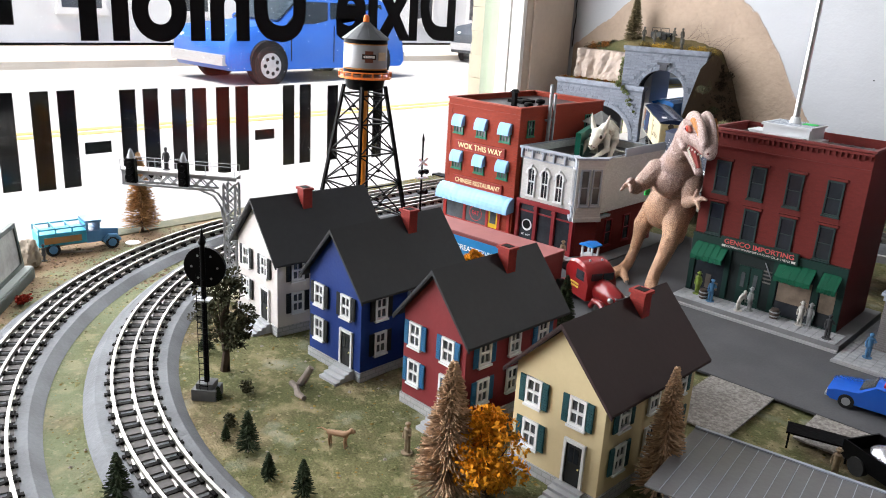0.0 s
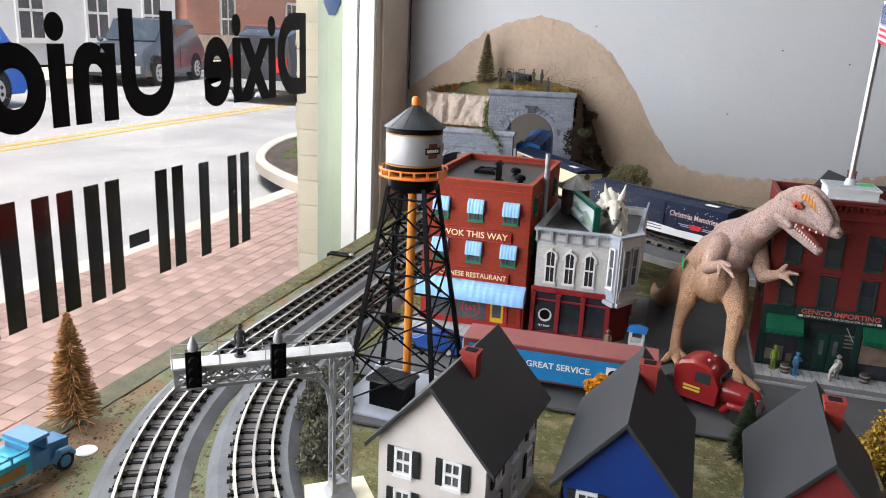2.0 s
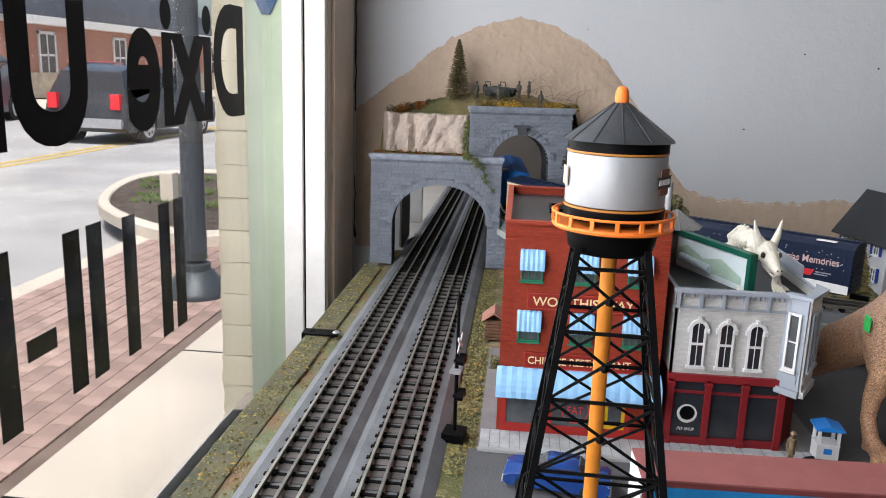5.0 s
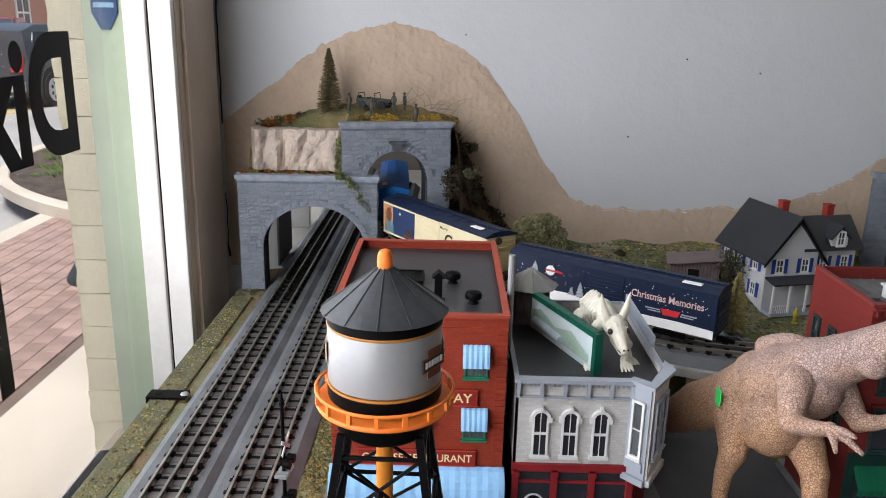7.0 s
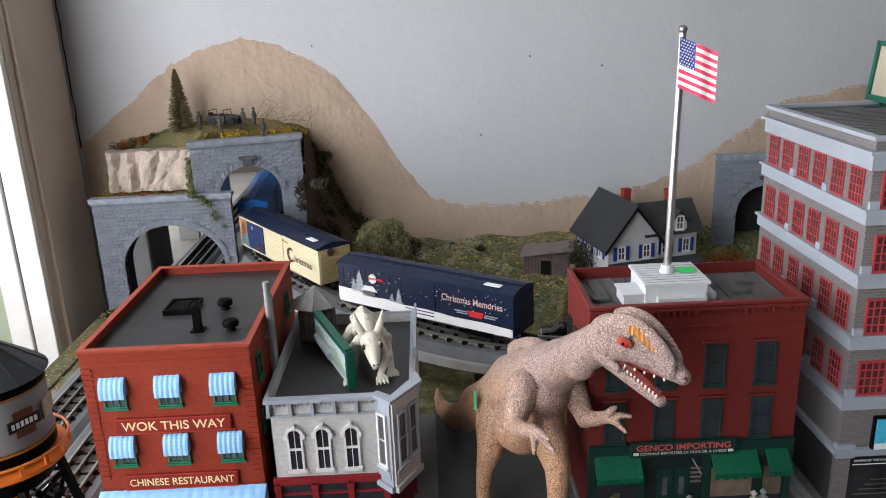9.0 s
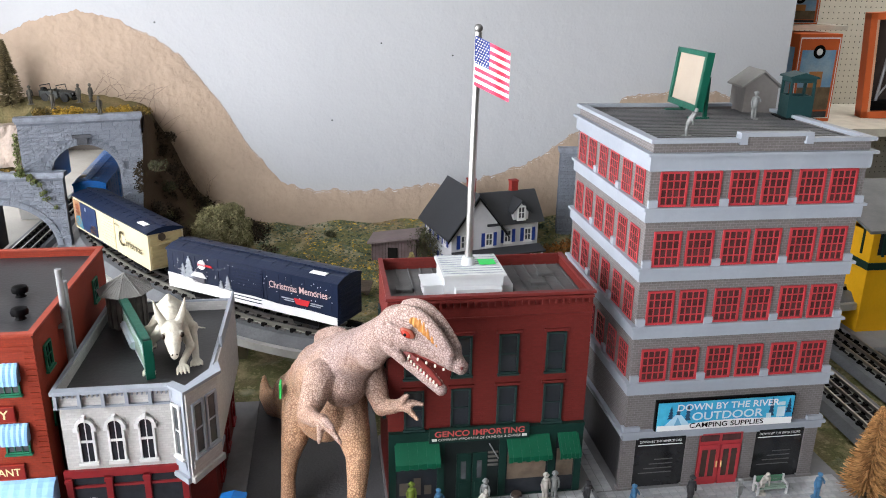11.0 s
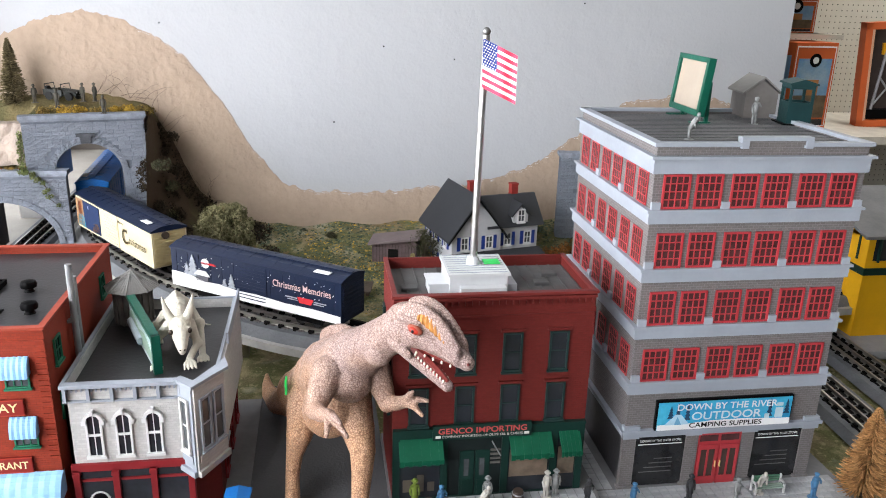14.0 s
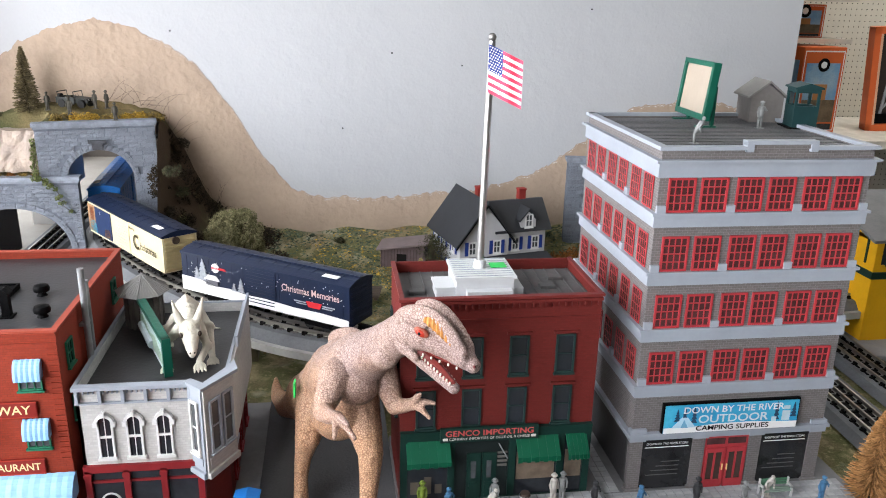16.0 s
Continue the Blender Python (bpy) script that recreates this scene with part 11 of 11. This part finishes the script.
shelf = thing("shop_shelf", at(0, 0, 0), "cream metal shop shelves stacked with boxed trains", "shelf")
for z in (-0.30, 0.235, 0.475, 0.58):
    part("shelf_board", box(0.47, 2.14, z - 0.02, 1.9, 2.55, z) if z < 0.3 else box(0.47, 2.30, z - 0.012, 0.80, 2.60, z), M("cream_shelf", (0.62, 0.58, 0.50), 0.5) if z == -0.30 else bpy.data.materials["cream_shelf"], shelf)
part("upright", boxes([(0.47, 2.53, -1.0, 0.49, 2.56, 1.5), (1.88, 2.53, -1.0, 1.9, 2.56, 1.5), (0.47, 2.14, -1.0, 0.49, 2.16, 0.235), (1.88, 2.14, -1.0, 1.9, 2.16, 0.235)]), bpy.data.materials["cream_shelf"], shelf)
orange_card = M("orange_carton", (0.60, 0.125, 0.035), 0.45, var=0.08)
def picture_box(m, w, d, h, label):
    th = thing("toy_box", m, label, "boxed toy", "boxed trains on the shelves")
    part("carton", box(-w / 2, 0, 0, w / 2, d, h, bevel=0.001), orange_card, th, "orange carton")
    part("picture", boxes([(-w * 0.40, -0.0008, h * 0.30, w * 0.40, 0.0, h * 0.82)]), M("sky_picture", (0.14, 0.34, 0.60), 0.4, var=0.3, scale=12, col2=(0.40, 0.52, 0.60), bump=0), th, "blue sky picture")
    part("picture_ground", boxes([(-w * 0.40, -0.0012, h * 0.14, w * 0.40, -0.0006, h * 0.40)]), M("ground_picture", (0.22, 0.16, 0.10), 0.5, var=0.4, scale=40), th, "brown ground picture")
    part("picture_tank", cyl((0, -0.0014, h * 0.40), (0, -0.0014, h * 0.58), w * 0.16, n=16), M("tank_picture", (0.50, 0.22, 0.08), 0.5), th, "orange tank picture", m=Matrix.Diagonal((1, 0.02, 1, 1)) @ at(0, -0.05, 0))
    part("round_mark", cyl((0, -0.0014, h * 0.80), (0, -0.002, h * 0.80), w * 0.14, n=22), black_plastic, th, "round dark mark")
    part("mark_centre", cyl((0, -0.002, h * 0.80), (0, -0.0026, h * 0.80), w * 0.07, n=18), white_print, th)
    part("label_strip", boxes([(-w * 0.40, -0.001, h * 0.05, w * 0.40, 0.0, h * 0.12)]), f_dark, th)
    part("border", boxes([(-w * 0.47, -0.0006, h * 0.04, -w * 0.455, 0.0, h * 0.96), (w * 0.455, -0.0006, h * 0.04, w * 0.47, 0.0, h * 0.96), (-w * 0.455, -0.0006, h * 0.945, w * 0.455, 0.0, h * 0.96), (-w * 0.455, -0.0006, h * 0.04, w * 0.455, 0.0, h * 0.05)]), white_print, th, "thin white border")
    part("side_picture", boxes([(-w / 2 - 0.001, d * 0.12, h * 0.25, -w / 2, d * 0.88, h * 0.85)]), bpy.data.materials["sky_picture"] if "sky_picture" in bpy.data.materials else navy, th)
    return th


picture_box(pose(0.697, 2.25, 0.235, 0, 0, 4), 0.122, 0.12, 0.222, "orange carton with a water tower picture")
for k, (x, z) in enumerate(((0.56, 0.475), (0.69, 0.475), (0.60, 0.58))):
    picture_box(pose(x, 2.36, z, 0, 0, 0), 0.12, 0.14, 0.085, "small orange boxed train on the upper shelf")


def window_box():
    th = thing("window_box", pose(0.955, 2.28, 0.238, 0, -4, -16), "orange window carton with a model bridge inside", "boxed toy", "boxed trains on the shelves")
    w, h = 0.15, 0.275
    part("frame", boxes([(-w / 2, 0, 0, -w / 2 + 0.016, 0.045, h), (w / 2 - 0.016, 0, 0, w / 2, 0.045, h), (-w / 2, 0, 0, w / 2, 0.045, 0.018), (-w / 2, 0, h - 0.018, w / 2, 0.045, h)]), orange_card, th, "orange carton frame")
    part("inner", box(-w / 2 + 0.016, 0.038, 0.018, w / 2 - 0.016, 0.044, h - 0.018), M("dark_inner", (0.06, 0.045, 0.04), 0.7), th)
    part("inner_edge", boxes([(-w / 2 + 0.016, 0, 0.018, -w / 2 + 0.022, 0.038, h - 0.018), (w / 2 - 0.022, 0, 0.018, w / 2 - 0.016, 0.038, h - 0.018)]), M("peach_edge", (0.70, 0.42, 0.28), 0.5), th)
    for s in (-1, 1):
        part("lattice_leg", cyl((s * 0.035, 0.02, 0.04), (s * 0.010, 0.02, 0.20), 0.004, n=6), steel_grey, th)
        part("lattice", cyl((s * 0.035, 0.02, 0.05), (-s * 0.02, 0.02, 0.13), 0.0025, n=6), steel_grey, th)
    part("toy_base", box(-0.05, 0.01, 0.02, 0.05, 0.036, 0.045), black_plastic, th)
    part("yellow_tag", box(-0.02, 0.02, 0.19, 0.02, 0.03, 0.22), yellow_paint, th)


window_box()


# ---- near corner: platform canopy, truck and the trackside sign ----
def canopy():
    th = thing("platform_canopy", pose(-0.262, 0.652, 0.0, 0, 0, 8), "smoky translucent platform canopy with white ribs", "canopy")
    smoky = M("smoky_plastic", (0.20, 0.20, 0.21), 0.3, var=0.3, scale=12, spec=0.5)
    smoky.node_tree.nodes["Principled BSDF"].inputs["Alpha"].default_value = 0.62
    part("sheet", prism([(0.0, 0.0450), (-0.13, 0.0500), (-0.13, 0.0512), (0.0, 0.0462)], 0.0, 0.40, "x"), smoky, th, "smoky translucent sheet")
    part("edge_bead", boxes([(0.0, -0.002, 0.0440, 0.40, 0.0015, 0.0475)]), trim_grey, th, "pale edge bead")
    for x in np.arange(0.012, 0.40, 0.0115):
        part("rib", prism([(-0.001, 0.0462), (-0.13, 0.0512), (-0.13, 0.0516), (-0.001, 0.0467)], x, x + 0.0006, "x"), trim_grey, th)
    for x in (0.02, 0.15, 0.28, 0.385):
        part("post", box(x, -0.070, -0.002, x + 0.004, -0.066, 0.0475), steel_grey, th)
    part("platform", box(0.0, -0.12, -0.002, 0.40, -0.015, 0.008), side_plain, th)
    part("bench", box(0.07, -0.075, 0.008, 0.13, -0.060, 0.016), M("maroon_bench", (0.16, 0.03, 0.035), 0.6), th, "maroon platform bench")


canopy()
pk = thing("model_pickup", pose(-0.105, 0.765, 0.003, 0, 0, -28), "black model pickup loaded with silver parts", "model truck", "model road vehicles")
part("bed", boxes([(-0.055, -0.022, 0.010, 0.020, 0.022, 0.014), (-0.055, -0.022, 0.014, 0.020, -0.020, 0.028), (-0.055, 0.020, 0.014, 0.020, 0.022, 0.028), (-0.055, -0.020, 0.014, -0.053, 0.020, 0.028)]), black_plastic, pk)
part("cab", box(0.020, -0.022, 0.010, 0.060, 0.022, 0.034, bevel=0.004), black_plastic, pk)
part("load", ball((-0.02, 0, 0.024), 0.013, sc=(1.6, 1.1, 0.7)), M("silver_load", (0.6, 0.6, 0.66), 0.25, 0.8), pk, "shiny silver load", smooth=True)
for x in (-0.035, 0.04):
    for s in (-1, 1):
        part("wheel", cyl((x, s * 0.016, 0.0095), (x, s * 0.024, 0.0095), 0.0095, n=16), M_tyre, pk, smooth=True)
tbl = thing("work_table", pose(-0.190, 0.786, 0.0, 0, 0, 16), "black model table on the lawn", "table")
part("top", box(-0.03, -0.012, 0.016, 0.03, 0.012, 0.018), black_plastic, tbl)
for x in (-0.027, 0.027):
    for y in (-0.01, 0.01):
        part("leg", box(x - 0.001, y - 0.001, -0.001, x + 0.001, y + 0.001, 0.016), black_plastic, tbl)
figure(at(-0.160, 0.745, 0.002), f_tan, "tan plastic figure beside the table", 0.031)


def side_sign():
    th = thing("trackside_sign", pose(-1.091, 0.333, 0.0, 0, 0, 143), "grey-green trackside billboard on a rounded plinth", "sign")
    g = M("grey_green_sign", (0.085, 0.105, 0.095), 0.5, var=0.25)
    part("plinth", box(-0.076, -0.014, -0.002, 0.076, 0.014, 0.016, bevel=0.004), g, th, "rounded dark plinth")
    part("ledge", box(-0.074, -0.012, 0.016, 0.074, 0.012, 0.0175), M("pale_green_ledge", (0.26, 0.29, 0.27), 0.5, var=0.2), th, "pale plinth top")
    part("frame", boxes([(-0.072, -0.003, 0.017, -0.066, 0.003, 0.082), (0.066, -0.003, 0.017, 0.072, 0.003, 0.082), (-0.066, -0.003, 0.076, 0.066, 0.003, 0.082), (-0.066, -0.003, 0.017, 0.066, 0.003, 0.023)]), g, th, "dark green frame", m=Matrix.Rotation(radians(-6), 4, "X"))
    part("poster", box(-0.066, -0.001, 0.023, 0.066, 0.001, 0.076), M("grey_poster", (0.45, 0.46, 0.44), 0.6, var=0.3, scale=40), th, "weathered grey poster", m=Matrix.Rotation(radians(-6), 4, "X"))


side_sign()

pink = thing("pink_ramp", pose(-1.030, 0.262, 0.0, 0, 0, 20), "small pink and red toy ramp beside the track", "toy ramp")
part("slope", prism([(-0.030, 0.0), (0.024, 0.0), (0.024, 0.006), (-0.030, 0.026)], -0.014, 0.014), M("pink_plastic", (0.55, 0.25, 0.24), 0.5, var=0.2), pink)
part("lip", box(0.018, -0.016, -0.001, 0.026, 0.016, 0.008), trim_red, pink, "dark red lip")

# ---- pieces: pier bricks, street pavers, model pavement tiles ----
def pier_brick_mesh(seed):
    bm = box(-0.5, -0.5, -0.5, 0.5, 0.5, 0.5)
    bmesh.ops.subdivide_edges(bm, edges=bm.edges[:], cuts=2, use_grid_fill=True)
    for v in bm.verts:
        p = v.co.copy()
        out = [abs(c) > 0.49 for c in p]
        n = noise.noise(p * 2.3 + Vector((seed, 0, 0)))
        if sum(out) >= 2:
            v.co *= 0.972
        v.co += p.normalized() * 0.05 * n
    return mesh_of("brick", bm, pier_paint, True)


pier_paint = vary(M("cream_block_paint", (0.86, 0.80, 0.60), 0.6, var=0.10, scale=14, bump=0.8, bscale=70), 0.06)
PIER = [pier_brick_mesh(s) for s in (1.1, 4.3, 7.7, 10.9)]
rs = random.Random(3)
for i in range(60):
    z = ZG + 0.034 + 0.068 * i
    part("brick", PIER[i % 4], None, pier, m=Matrix.Translation((-1.564 + rs.uniform(-0.002, 0.002), 1.862 + rs.uniform(-0.002, 0.002), z)) @ Matrix.Diagonal((0.088, 0.070, 0.0685, 1)))

PAVER = mesh_of("paver", box(-0.049, -0.098, 0.0, 0.049, 0.098, 0.012, bevel=0.003), vary(M("red_paver", (0.37, 0.26, 0.225), 0.8, var=0.3, scale=6, bump=0.4, bscale=90), 0.18))
strip = thing("paver_band", at(0, 0, ZG), "red brick paver band between kerb and concrete", "pavement", kind=S)
rest, made = bmesh.new(), 0
rows_v, rows_f = [], []
for i, x in enumerate(np.arange(-4.05, -2.74, 0.1015)):
    for y in np.arange(-3.0 + (0.1 if i % 2 else 0.0), 16.0, 0.2015):
        if 2.2 < y < 7.3 and x > -3.95 and made < 300 and (x > -3.2 or y < 4.4):
            made += 1
            part("paver", PAVER, None, strip, m=at(x, y, 0.0))
        else:
            k = len(rows_v)
            lift = rs.uniform(0.0105, 0.0125)
            rows_v += [(x - 0.049, y - 0.098, 0.0), (x + 0.049, y - 0.098, 0.0), (x + 0.049, y + 0.098, 0.0), (x - 0.049, y + 0.098, 0.0), (x - 0.046, y - 0.095, lift), (x + 0.046, y - 0.095, lift), (x + 0.046, y + 0.095, lift), (x - 0.046, y + 0.095, lift)]
            rows_f += [(k + 4, k + 5, k + 6, k + 7), (k, k + 1, k + 5, k + 4), (k + 1, k + 2, k + 6, k + 5), (k + 2, k + 3, k + 7, k + 6), (k + 3, k, k + 4, k + 7)]
me = bpy.data.meshes.new("paver_rest")
me.from_pydata(rows_v, [], rows_f)
me.materials.append(bpy.data.materials["red_paver"])
part("paver_rest", me, None, strip, kind="stuff")

TILE = mesh_of("tile", box(-0.0051, -0.0051, 0.0, 0.0051, 0.0051, 0.0009, bevel=0.0003), vary(M("grey_model_tile", (0.40, 0.41, 0.425), 0.7, var=0.2, scale=60, bump=0.3), 0.10))
rows_v, rows_f, made = [], [], 0
tiles = thing("tile_field", at(0, 0, 0.0058), "grey square model pavement tiles before the stores", "pavement", kind=S)
for x0, y0, x1, y1, shown in ((-0.252, 1.023, 0.054, 1.098, True), (-0.495, 1.053, -0.256, 1.098, False), (-1.024, 1.051, -0.656, 1.095, False), (-0.664, 1.095, -0.656, 1.36, False), (-0.252, 1.10, -0.228, 1.36, False)):
    for i, x in enumerate(np.arange(x0 + 0.0053, x1 - 0.004, 0.0107)):
        for y in np.arange(y0 + 0.0053, y1 - 0.004, 0.0107):
            if shown and made < 300:
                made += 1
                part("tile", TILE, None, tiles, m=at(x, y, 0))
            else:
                k, lo = len(rows_v), 0.007 if -0.496 < x < -0.255 else 0.0
                rows_v += [(x - 0.0051, y - 0.0051, lo), (x + 0.0051, y - 0.0051, lo), (x + 0.0051, y + 0.0051, lo), (x - 0.0051, y + 0.0051, lo), (x - 0.0048, y - 0.0048, lo + 0.0009), (x + 0.0048, y - 0.0048, lo + 0.0009), (x + 0.0048, y + 0.0048, lo + 0.0009), (x - 0.0048, y + 0.0048, lo + 0.0009)]
                rows_f += [(k + 4, k + 5, k + 6, k + 7), (k, k + 1, k + 5, k + 4), (k + 1, k + 2, k + 6, k + 5), (k + 2, k + 3, k + 7, k + 6), (k + 3, k, k + 4, k + 7)]
me = bpy.data.meshes.new("tile_rest")
me.from_pydata(rows_v, [], rows_f)
me.materials.append(bpy.data.materials["grey_model_tile"])
part("tile_rest", me, None, tiles, kind="stuff")
